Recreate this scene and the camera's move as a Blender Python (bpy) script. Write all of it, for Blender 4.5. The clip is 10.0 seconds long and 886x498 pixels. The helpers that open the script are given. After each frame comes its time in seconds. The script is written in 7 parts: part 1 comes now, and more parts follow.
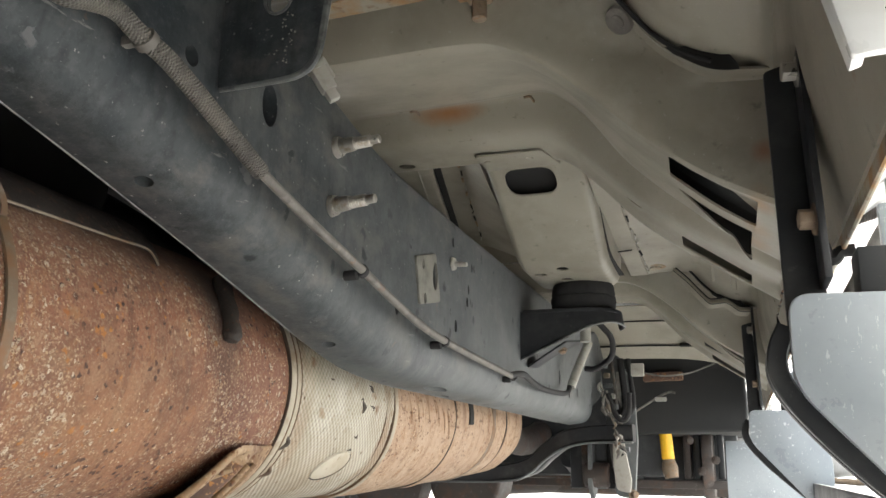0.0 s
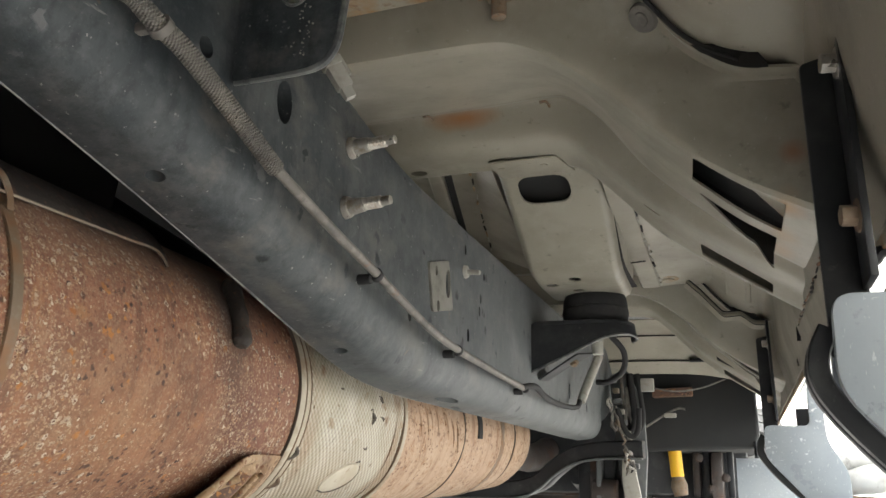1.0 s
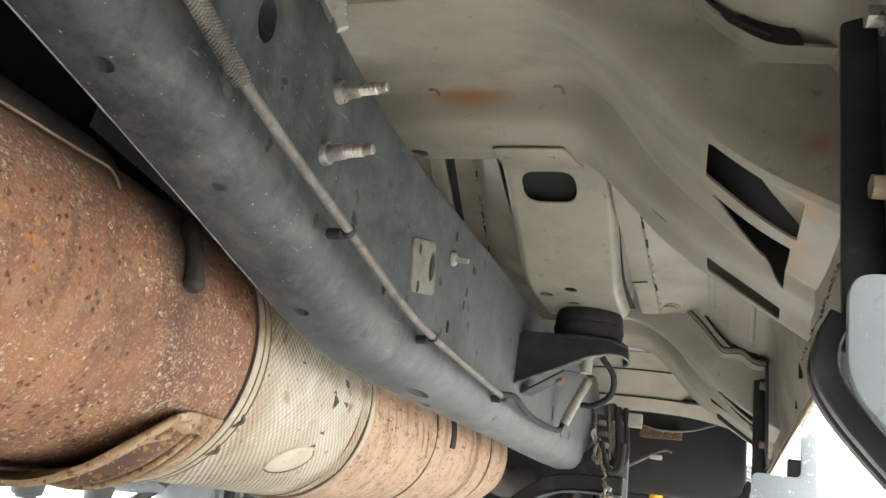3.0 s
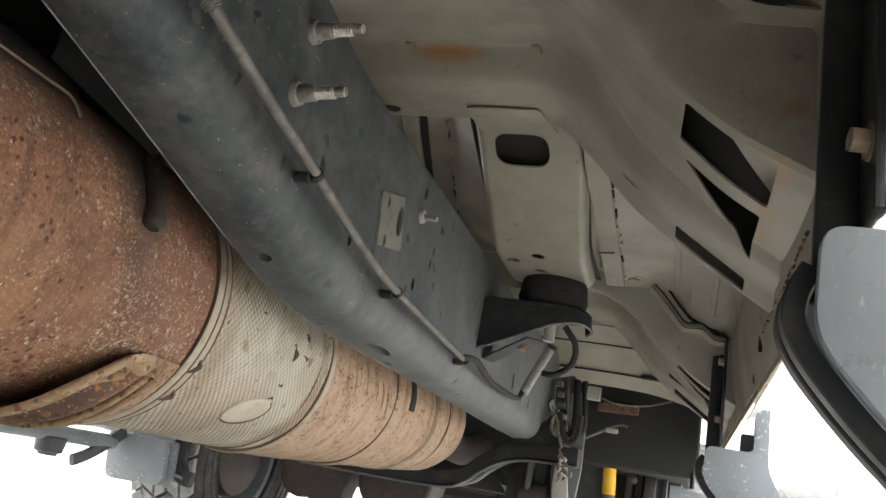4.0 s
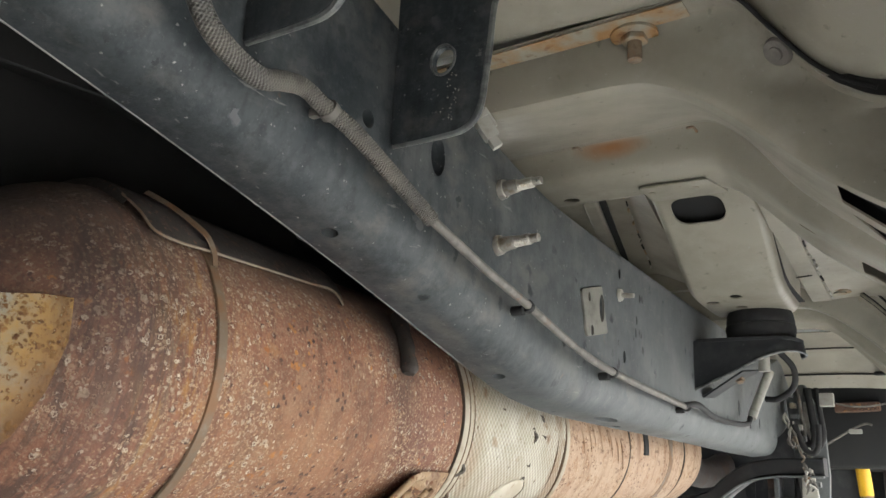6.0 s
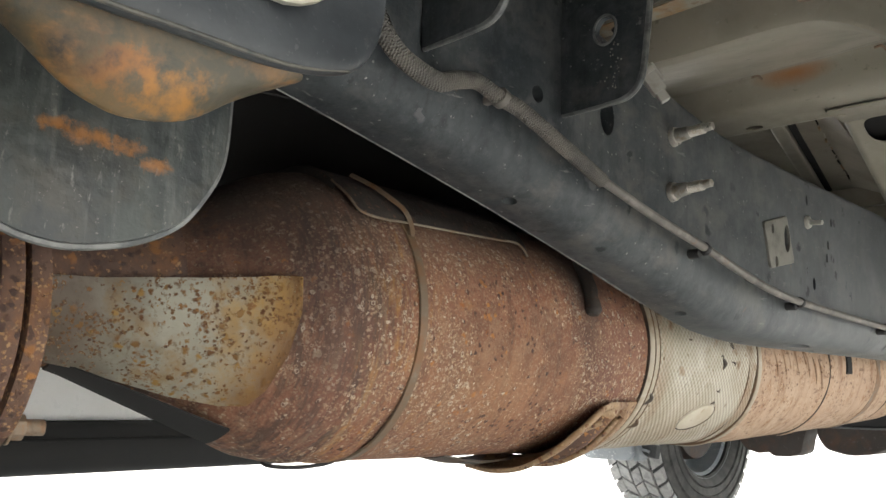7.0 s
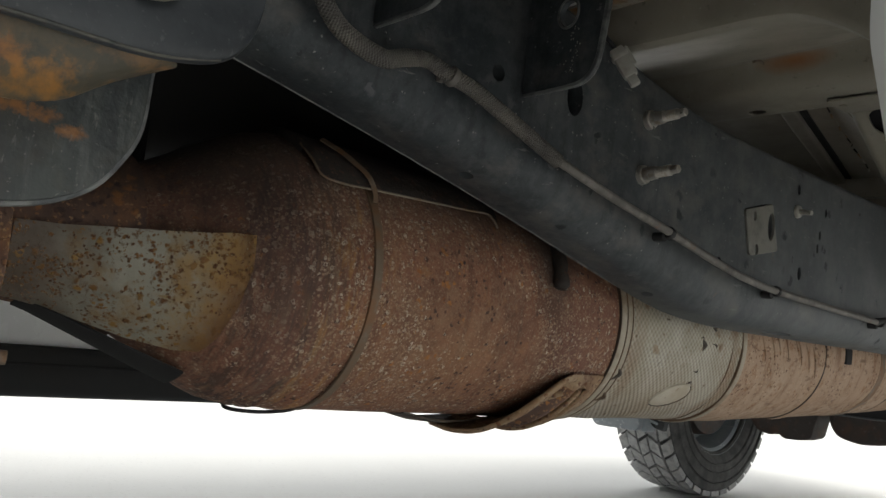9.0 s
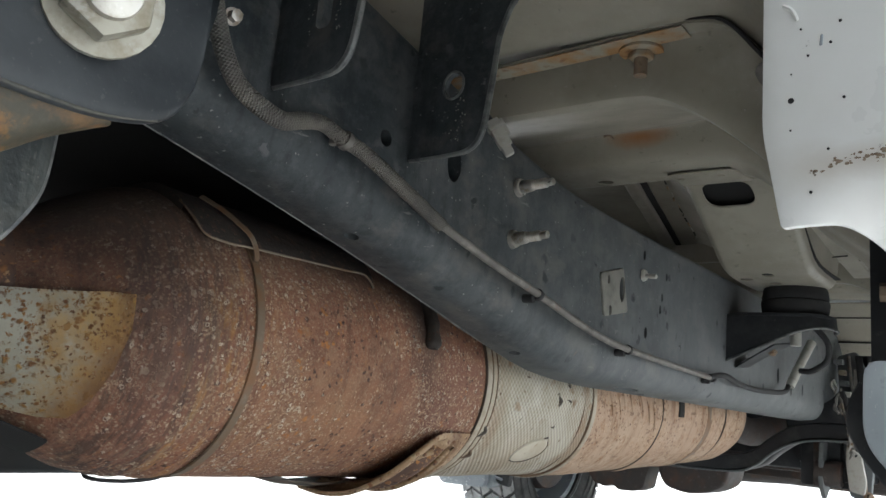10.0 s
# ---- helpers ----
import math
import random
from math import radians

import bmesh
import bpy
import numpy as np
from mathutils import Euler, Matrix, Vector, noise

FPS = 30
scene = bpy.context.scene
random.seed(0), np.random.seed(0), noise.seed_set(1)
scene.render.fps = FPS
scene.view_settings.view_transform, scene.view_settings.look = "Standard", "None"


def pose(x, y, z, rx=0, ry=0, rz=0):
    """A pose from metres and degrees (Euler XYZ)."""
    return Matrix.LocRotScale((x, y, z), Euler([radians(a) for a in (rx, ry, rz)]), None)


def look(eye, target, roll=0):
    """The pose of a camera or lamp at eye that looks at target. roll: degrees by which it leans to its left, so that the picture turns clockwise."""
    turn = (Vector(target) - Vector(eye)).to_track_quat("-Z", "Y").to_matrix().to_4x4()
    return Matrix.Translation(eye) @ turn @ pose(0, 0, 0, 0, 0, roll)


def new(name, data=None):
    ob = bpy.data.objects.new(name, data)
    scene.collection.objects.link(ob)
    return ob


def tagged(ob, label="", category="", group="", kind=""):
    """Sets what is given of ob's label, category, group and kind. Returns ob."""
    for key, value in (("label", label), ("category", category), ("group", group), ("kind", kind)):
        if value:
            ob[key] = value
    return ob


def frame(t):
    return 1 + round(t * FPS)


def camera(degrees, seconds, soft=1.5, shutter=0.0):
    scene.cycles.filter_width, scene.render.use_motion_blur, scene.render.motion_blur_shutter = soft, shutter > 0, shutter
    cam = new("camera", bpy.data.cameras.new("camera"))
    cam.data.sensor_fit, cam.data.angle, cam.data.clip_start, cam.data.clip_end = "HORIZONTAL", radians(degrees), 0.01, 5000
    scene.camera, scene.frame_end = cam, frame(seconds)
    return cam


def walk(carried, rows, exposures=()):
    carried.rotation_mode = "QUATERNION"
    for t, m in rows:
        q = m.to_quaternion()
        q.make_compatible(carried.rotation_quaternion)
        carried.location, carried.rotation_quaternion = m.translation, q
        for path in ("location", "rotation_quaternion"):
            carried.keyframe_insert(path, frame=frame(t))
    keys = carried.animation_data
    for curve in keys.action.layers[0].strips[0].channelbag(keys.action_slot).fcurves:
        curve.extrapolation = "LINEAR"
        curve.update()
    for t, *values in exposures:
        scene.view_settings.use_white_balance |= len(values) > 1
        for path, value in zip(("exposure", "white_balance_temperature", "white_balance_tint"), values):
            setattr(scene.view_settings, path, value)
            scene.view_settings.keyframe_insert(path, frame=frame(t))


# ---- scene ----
cam = camera(56.0, 10.0)
PATH = [
    (0, (-0.025, 0.142, 0.374), (-0.676, 1.966, 0.872), 0.9),
    (0.5, (-0.044, 0.156, 0.342), (-0.658, 1.985, 0.87), 0.1),
    (1, (-0.051, 0.166, 0.365), (-0.705, 1.978, 0.903), 1.3),
    (1.5, (-0.043, 0.168, 0.429), (-0.72, 1.973, 0.959), 2.3),
    (2, (-0.043, 0.168, 0.424), (-0.721, 1.969, 0.968), 3.1),
    (2.2, (-0.048, 0.181, 0.4), (-0.728, 1.98, 0.95), 3.6),
    (3.3, (-0.048, 0.296, 0.321), (-0.712, 2.085, 0.92), 10.5),
    (3.5, (-0.046, 0.299, 0.319), (-0.695, 2.101, 0.893), 10.9),
    (4, (-0.052, 0.297, 0.308), (-0.651, 2.125, 0.857), 10.9),
    (4.5, (-0.059, 0.25, 0.312), (-0.617, 2.087, 0.872), 10.3),
    (5, (-0.049, 0.183, 0.35), (-0.593, 2.021, 0.921), 6.2),
    (5.5, (-0.02, 0.142, 0.358), (-0.673, 1.945, 0.927), 2.3),
    (5.7, (-0.021, 0.123, 0.361), (-0.818, 1.872, 0.914), 2.7),
    (6, (0.005, 0.098, 0.375), (-1.011, 1.731, 0.921), 2.5),
    (6.2, (0.024, 0.08, 0.38), (-1.092, 1.656, 0.902), 2.3),
    (7.3, (0.1, 0.01, 0.416), (-1.354, 1.355, 0.694), 1.5),
    (7.5, (0.113, 0.004, 0.417), (-1.358, 1.332, 0.689), 1.3),
    (8, (0.127, 0.032, 0.403), (-1.36, 1.342, 0.678), 1.4),
    (8.5, (0.155, 0.065, 0.41), (-1.337, 1.373, 0.662), 3.3),
    (9, (0.188, 0.08, 0.429), (-1.307, 1.392, 0.635), 6.3),
    (9.5, (0.173, 0.053, 0.441), (-1.156, 1.528, 0.679), 7.3),
    (10, (0.157, 0.027, 0.425), (-1.045, 1.58, 0.806), 5.4),
]
walk(cam, [(t, look(eye, target, roll)) for t, eye, target, roll in PATH],
     exposures=[(0.0, 2.20, 6450, 10), (0.5, 2.20, 6450, 10), (1.0, 2.09, 6500, 10), (1.5, 2.17, 6500, 10), (2.0, 2.93, 6500, 10), (2.2, 2.93, 6500, 10), (3.3, 2.31, 6500, 10), (3.5, 2.18, 6500, 10), (4.0, 1.74, 6500, 10), (4.5, 1.86, 6500, 10), (5.0, 1.94, 6500, 10),
                (5.5, 2.12, 6400, 10), (6.2, 2.40, 6250, 9), (7.3, 1.68, 6500, 10), (7.5, 1.49, 6500, 10), (8.0, 1.15, 6450, 10), (9.0, 0.51, 6300, 9), (9.5, 0.59, 6250, 9), (10.0, 1.48, 5900, 8)])

# ---- light: bright overcast sky over pale ground ----
world = bpy.data.worlds.new("overcast")
scene.world = world
world.use_nodes = True
wn, wl = world.node_tree.nodes, world.node_tree.links
sky = wn.new("ShaderNodeTexSky")
sky.sky_type = "NISHITA"
sky.sun_disc = False
sky.sun_elevation, sky.sun_rotation = radians(38), radians(14)
sky.air_density, sky.dust_density, sky.ozone_density = 1.0, 4.0, 1.0
soft_sky = wn.new("ShaderNodeMixRGB")
soft_sky.inputs[0].default_value = 0.75
soft_sky.inputs[2].default_value = (9.4, 9.3, 8.8, 1)
wl.new(sky.outputs[0], soft_sky.inputs[1])
wl.new(soft_sky.outputs[0], wn["Background"].inputs[0])
wn["Background"].inputs[1].default_value = 0.15
sun = new("sun", bpy.data.lights.new("sun", "SUN"))
sun.data.energy, sun.data.angle, sun.data.color = 2.6, radians(15), (1.0, 0.96, 0.9)
sun.matrix_world = look((2.0, 11.5, 8), (-0.5, 1.5, 0))
GROUND = -0.105


# ---- materials ----
def mat(name, base, rough=0.6, metal=0.0, layers=(), bump=(), rough_var=0.12, spec=0.5):
    """base colour with noise layers (colour, scale, low, high, strength[, stretch]) and bumps (scale, strength)."""
    m = bpy.data.materials.new(name)
    m.use_nodes = True
    n, l = m.node_tree.nodes, m.node_tree.links
    b = n["Principled BSDF"]
    geo = n.new("ShaderNodeNewGeometry")
    rgb = n.new("ShaderNodeRGB")
    rgb.outputs[0].default_value = (*base, 1)
    col = rgb.outputs[0]
    first = None
    for k, layer in enumerate(layers):
        c, scale, lo, hi, amount = layer[:5]
        src = geo.outputs["Position"]
        mp = n.new("ShaderNodeMapping")
        mp.inputs["Location"].default_value = (3.1 * k, 1.7 * k, 5.3 * k)
        if len(layer) > 5:
            mp.inputs["Scale"].default_value = layer[5]
        l.new(src, mp.inputs[0])
        t = n.new("ShaderNodeTexNoise")
        t.inputs["Scale"].default_value = scale
        t.inputs["Detail"].default_value = 6
        t.inputs["Roughness"].default_value = 0.62
        l.new(mp.outputs[0], t.inputs[0])
        r = n.new("ShaderNodeMapRange")
        r.inputs[1].default_value, r.inputs[2].default_value = lo, hi
        r.inputs[3].default_value, r.inputs[4].default_value = 0, amount
        l.new(t.outputs[0], r.inputs[0])
        mx = n.new("ShaderNodeMixRGB")
        mx.inputs[2].default_value = (*c, 1)
        l.new(r.outputs[0], mx.inputs[0])
        l.new(col, mx.inputs[1])
        col = mx.outputs[0]
        first = first or t
    l.new(col, b.inputs["Base Color"])
    b.inputs["Metallic"].default_value = metal
    b.inputs["Specular IOR Level"].default_value = spec
    b.inputs["Roughness"].default_value = rough
    if first:
        rr = n.new("ShaderNodeMapRange")
        rr.inputs[1].default_value, rr.inputs[2].default_value = 0.3, 0.7
        rr.inputs[3].default_value, rr.inputs[4].default_value = max(0.02, rough - rough_var), min(1, rough + rough_var)
        l.new(first.outputs[0], rr.inputs[0])
        l.new(rr.outputs[0], b.inputs["Roughness"])
    prev = None
    for scale, strength, dist in bump:
        t = n.new("ShaderNodeTexNoise")
        t.inputs["Scale"].default_value = scale
        t.inputs["Detail"].default_value = 5
        l.new(geo.outputs["Position"], t.inputs[0])
        bp = n.new("ShaderNodeBump")
        bp.inputs["Strength"].default_value = strength
        bp.inputs["Distance"].default_value = dist
        l.new(t.outputs[0], bp.inputs["Height"])
        if prev:
            l.new(prev.outputs[0], bp.inputs["Normal"])
        prev = bp
    if prev:
        l.new(prev.outputs[0], b.inputs["Normal"])
    return m


def dust_and_light(m, colour, y0, y1, amount, scale=5):
    """Road dust towards the rear, with brighter rear light painted in, broken by noise."""
    n, l = m.node_tree.nodes, m.node_tree.links
    b = n["Principled BSDF"]
    geo = n.new("ShaderNodeNewGeometry")
    sep = n.new("ShaderNodeSeparateXYZ")
    l.new(geo.outputs["Position"], sep.inputs[0])
    t = n.new("ShaderNodeTexNoise")
    t.inputs["Scale"].default_value = scale
    t.inputs["Detail"].default_value = 8
    t.inputs["Roughness"].default_value = 0.65
    l.new(geo.outputs["Position"], t.inputs[0])
    ad = n.new("ShaderNodeMath")
    ad.operation = "MULTIPLY_ADD"
    ad.inputs[1].default_value = 1.6
    l.new(t.outputs[0], ad.inputs[0])
    l.new(sep.outputs[1], ad.inputs[2])
    r = n.new("ShaderNodeMapRange")
    r.inputs[1].default_value, r.inputs[2].default_value = y0 + 0.8, y1 + 0.8
    r.inputs[4].default_value = amount
    l.new(ad.outputs[0], r.inputs[0])
    mx = n.new("ShaderNodeMixRGB")
    mx.inputs[2].default_value = (*colour, 1)
    l.new(r.outputs[0], mx.inputs[0])
    l.new(b.inputs["Base Color"].links[0].from_socket, mx.inputs[1])
    l.new(mx.outputs[0], b.inputs["Base Color"])
    return m


FRAME = dust_and_light(mat("frame_black_paint", (0.023, 0.030, 0.035), 0.56, 0, [
    ((0.048, 0.056, 0.060), 8, 0.42, 0.62, 0.85, (1, 0.8, 1)),
    ((0.102, 0.106, 0.106), 13, 0.50, 0.68, 0.6),
    ((0.010, 0.014, 0.018), 42, 0.50, 0.66, 0.6, (1, 1, 0.10)),
    ((0.090, 0.096, 0.098), 55, 0.50, 0.68, 0.4),
    ((0.012, 0.015, 0.018), 90, 0.54, 0.68, 0.4),
    ((0.17, 0.168, 0.16), 300, 0.60, 0.70, 0.22),
    ((0.27, 0.265, 0.25), 60, 0.665, 0.71, 0.45, (1, 0.25, 1.5)),
    ((0.120, 0.112, 0.100), 19, 0.53, 0.66, 0.5, (1, 0.6, 1)),
    ((0.15, 0.09, 0.05), 26, 0.68, 0.76, 0.55)], [(220, 0.22, 0.0015), (45, 0.14, 0.004)], spec=0.38), (0.172, 0.181, 0.182), 0.75, 1.9, 0.56, 9)
BLACK = mat("black_coated_steel", (0.014, 0.016, 0.019), 0.5, 0, [
    ((0.07, 0.07, 0.068), 14, 0.5, 0.72, 0.6), ((0.14, 0.13, 0.12), 90, 0.64, 0.74, 0.4)], [(120, 0.1, 0.002)])
RUBBER = mat("black_rubber", (0.018, 0.018, 0.019), 0.8, 0, [((0.05, 0.048, 0.045), 30, 0.5, 0.7, 0.6)], [(200, 0.15, 0.001)])
AXLE = mat("oily_dark_steel", (0.045, 0.036, 0.032), 0.6, 0, [((0.10, 0.055, 0.035), 14, 0.5, 0.66, 0.7), ((0.13, 0.12, 0.11), 60, 0.58, 0.7, 0.5)], [(110, 0.3, 0.003)])
PLASTIC = mat("matte_black_plastic", (0.016, 0.017, 0.018), 0.75, 0, [((0.034, 0.033, 0.031), 8, 0.45, 0.7, 0.7)], [(260, 0.2, 0.001)])
# near-black that carries the shade of cavities, gaps and hidden masses; chips too
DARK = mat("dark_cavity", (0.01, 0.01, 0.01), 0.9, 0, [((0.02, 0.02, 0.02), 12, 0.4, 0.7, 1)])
BODY = mat("primed_floor_steel", (0.302, 0.279, 0.226), 0.40, 0, [
    ((0.205, 0.190, 0.150), 4.2, 0.44, 0.62, 0.75),
    ((0.355, 0.332, 0.280), 15, 0.54, 0.72, 0.45),
    ((0.11, 0.105, 0.08), 55, 0.63, 0.72, 0.6),
    ((0.24, 0.11, 0.04), 18, 0.70, 0.77, 0.7),
    ((0.42, 0.41, 0.38), 170, 0.66, 0.71, 0.5)], [(90, 0.05, 0.002), (6, 0.06, 0.01)])
BODYRUST = mat("rusty_primed_flange", (0.31, 0.285, 0.225), 0.6, 0, [
    ((0.34, 0.17, 0.05), 22, 0.42, 0.62, 0.85), ((0.16, 0.06, 0.02), 60, 0.55, 0.68, 0.7)], [(150, 0.25, 0.002)])
RUST = mat("rusted_exhaust_steel", (0.236, 0.100, 0.054), 0.82, 0.0, [
    ((0.275, 0.132, 0.082), 11, 0.42, 0.66, 0.8),
    ((0.105, 0.046, 0.034), 6, 0.50, 0.66, 0.85),
    ((0.09, 0.04, 0.03), 14, 0.50, 0.66, 0.6, (0.4, 6.0, 0.4)),
    ((0.38, 0.18, 0.07), 38, 0.58, 0.70, 0.5),
    ((0.34, 0.215, 0.135), 22, 0.52, 0.66, 0.35),
    ((0.10, 0.045, 0.03), 75, 0.56, 0.68, 0.7), ((0.38, 0.27, 0.18), 260, 0.52, 0.64, 0.5), ((0.09, 0.042, 0.03), 330, 0.54, 0.64, 0.55)], [(95, 0.6, 0.004), (260, 0.4, 0.0015)], 0.08)
RUSTDARK = mat("dark_rusted_pipe", (0.13, 0.075, 0.052), 0.8, 0, [
    ((0.26, 0.12, 0.05), 20, 0.5, 0.68, 0.8), ((0.06, 0.035, 0.03), 9, 0.45, 0.65, 0.8, (1, 2.5, 1)),
    ((0.40, 0.26, 0.14), 85, 0.62, 0.7, 0.6)], [(110, 0.5, 0.003)])
RUSTTAN = mat("tan_rusted_shell", (0.40, 0.272, 0.182), 0.75, 0, [
    ((0.47, 0.35, 0.25), 7, 0.42, 0.60, 0.85), ((0.22, 0.115, 0.06), 12, 0.50, 0.66, 0.8, (1, 2.2, 0.6)), ((0.25, 0.12, 0.05), 34, 0.54, 0.66, 0.75),
    ((0.13, 0.065, 0.035), 60, 0.59, 0.69, 0.75, (1, 0.4, 1)), ((0.50, 0.40, 0.30), 90, 0.60, 0.70, 0.5)], [(90, 0.4, 0.003), (20, 0.35, 0.010)])
SHIELD = mat("stained_heat_shield", (0.52, 0.50, 0.41), 0.5, 0.1, [
    ((0.38, 0.36, 0.29), 14, 0.46, 0.62, 0.8), ((0.60, 0.58, 0.49), 30, 0.52, 0.66, 0.6), ((0.44, 0.28, 0.11), 24, 0.52, 0.66, 0.75), ((0.20, 0.10, 0.04), 120, 0.58, 0.66, 0.75)], [(80, 0.3, 0.003)])
BAND = mat("dull_steel_band", (0.24, 0.20, 0.15), 0.6, 0.35, [
    ((0.20, 0.105, 0.05), 24, 0.48, 0.66, 0.8), ((0.34, 0.31, 0.26), 60, 0.58, 0.72, 0.5)], [(120, 0.3, 0.002)])
STEP = mat("grey_painted_step_plate", (0.31, 0.345, 0.375), 0.36, 0, [
    ((0.36, 0.39, 0.41), 7, 0.4, 0.66, 0.7), ((0.60, 0.62, 0.63), 130, 0.635, 0.675, 0.75, (1.8, 1, 0.6)), ((0.64, 0.66, 0.67), 170, 0.65, 0.685, 0.7, (0.5, 1, 1.8)),
    ((0.21, 0.23, 0.25), 120, 0.60, 0.70, 0.45), ((0.24, 0.27, 0.29), 4, 0.50, 0.66, 0.6)], [(160, 0.08, 0.001)])
WHITE = mat("white_car_paint", (0.82, 0.83, 0.82), 0.3, 0, [
    ((0.74, 0.74, 0.71), 6, 0.45, 0.7, 0.6), ((0.50, 0.43, 0.36), 12, 0.66, 0.78, 0.5), ((0.2, 0.19, 0.18), 110, 0.70, 0.735, 0.8)],
    [(7, 0.03, 0.01)])
STEEL = mat("zinc_bolt_steel", (0.46, 0.44, 0.40), 0.36, 0.7, [
    ((0.28, 0.22, 0.15), 60, 0.5, 0.66, 0.8), ((0.56, 0.55, 0.52), 140, 0.56, 0.7, 0.6)], [(200, 0.3, 0.001)])
BOLTRUST = mat("rusty_bolt", (0.23, 0.175, 0.125), 0.7, 0.2, [((0.28, 0.15, 0.07), 90, 0.52, 0.66, 0.7), ((0.10, 0.07, 0.05), 140, 0.55, 0.7, 0.7)],
               [(260, 0.4, 0.001)])
LINE = mat("grey_dusty_brake_line", (0.125, 0.116, 0.103), 0.6, 0, [((0.23, 0.213, 0.192), 40, 0.5, 0.66, 0.7), ((0.06, 0.055, 0.05), 25, 0.54, 0.66, 0.7), ((0.18, 0.10, 0.06), 40, 0.6, 0.70, 0.6)], [(200, 0.2, 0.001)])
WHITEPL = mat("dirty_white_plastic", (0.38, 0.37, 0.33), 0.5, 0, [((0.28, 0.26, 0.22), 60, 0.5, 0.68, 0.7)])
YELLOW = mat("yellow_shock_paint", (0.80, 0.46, 0.02), 0.4, 0, [((0.5, 0.28, 0.03), 40, 0.55, 0.7, 0.5)])
TYRE = mat("dusty_tyre_rubber", (0.05, 0.051, 0.051), 0.85, 0, [((0.13, 0.13, 0.127), 20, 0.4, 0.66, 0.8)], [(140, 0.2, 0.001)])
TREADTOP = mat("salt_dusted_tread", (0.42, 0.42, 0.415), 0.9, 0, [((0.24, 0.24, 0.24), 40, 0.45, 0.66, 0.8)], [(160, 0.3, 0.001)])
GROUNDM = mat("pale_salted_concrete", (0.52, 0.515, 0.50), 0.9, 0, [
    ((0.56, 0.555, 0.54), 1.2, 0.4, 0.65, 0.8), ((0.36, 0.36, 0.355), 70, 0.58, 0.74, 0.5)], [(120, 0.3, 0.004)])


def pitted(m, layers):
    """Adds crusted flakes in ragged cells: (light, dark, scale, size, patch scale, threshold)."""
    n, l = m.node_tree.nodes, m.node_tree.links
    b = n["Principled BSDF"]
    geo = n.new("ShaderNodeNewGeometry")
    for k, (light, dark, scale, size, pscale, thr) in enumerate(layers):
        warp = n.new("ShaderNodeTexNoise")
        warp.inputs["Scale"].default_value = scale * 1.1
        warp.inputs["Detail"].default_value = 3
        l.new(geo.outputs["Position"], warp.inputs[0])
        wmix = n.new("ShaderNodeVectorMath")
        wmix.operation = "MULTIPLY_ADD"
        wmix.inputs[1].default_value = [1.3 / scale] * 3
        l.new(warp.outputs["Color"], wmix.inputs[0])
        l.new(geo.outputs["Position"], wmix.inputs[2])
        v = n.new("ShaderNodeTexVoronoi")
        v.inputs["Scale"].default_value = scale
        l.new(wmix.outputs[0], v.inputs["Vector"])
        p = n.new("ShaderNodeTexNoise")
        p.inputs["Scale"].default_value = pscale
        p.inputs["Detail"].default_value = 7
        p.inputs["Roughness"].default_value = 0.7
        l.new(geo.outputs["Position"], p.inputs[0])
        pm = n.new("ShaderNodeMapRange")
        pm.inputs[1].default_value, pm.inputs[2].default_value = thr - 0.04, thr + 0.14
        l.new(p.outputs[0], pm.inputs[0])
        pick = n.new("ShaderNodeSeparateColor")
        l.new(v.outputs["Color"], pick.inputs[0])
        some = n.new("ShaderNodeMath")
        some.operation = "LESS_THAN"
        l.new(pick.outputs[0], some.inputs[0])
        share = n.new("ShaderNodeMath")
        share.operation = "MULTIPLY"
        share.inputs[1].default_value = size
        l.new(pm.outputs[0], share.inputs[0])
        l.new(share.outputs[0], some.inputs[1])
        rim = n.new("ShaderNodeMapRange")
        rim.inputs[1].default_value, rim.inputs[2].default_value = 0.62, 0.30
        l.new(v.outputs["Distance"], rim.inputs[0])
        g = n.new("ShaderNodeMath")
        g.operation = "MULTIPLY"
        l.new(rim.outputs[0], g.inputs[0])
        l.new(some.outputs[0], g.inputs[1])
        cm = n.new("ShaderNodeMixRGB")
        cm.inputs[1].default_value, cm.inputs[2].default_value = (*light, 1), (*dark, 1)
        l.new(pick.outputs[1], cm.inputs[0])
        mx = n.new("ShaderNodeMixRGB")
        l.new(g.outputs[0], mx.inputs[0])
        l.new(b.inputs["Base Color"].links[0].from_socket, mx.inputs[1])
        l.new(cm.outputs[0], mx.inputs[2])
        l.new(mx.outputs[0], b.inputs["Base Color"])
        bp = n.new("ShaderNodeBump")
        bp.inputs["Strength"].default_value = 0.5
        bp.inputs["Distance"].default_value = 0.0012
        l.new(g.outputs[0], bp.inputs["Height"])
        l.new(b.inputs["Normal"].links[0].from_socket, bp.inputs["Normal"])
        l.new(bp.outputs[0], b.inputs["Normal"])
    return m


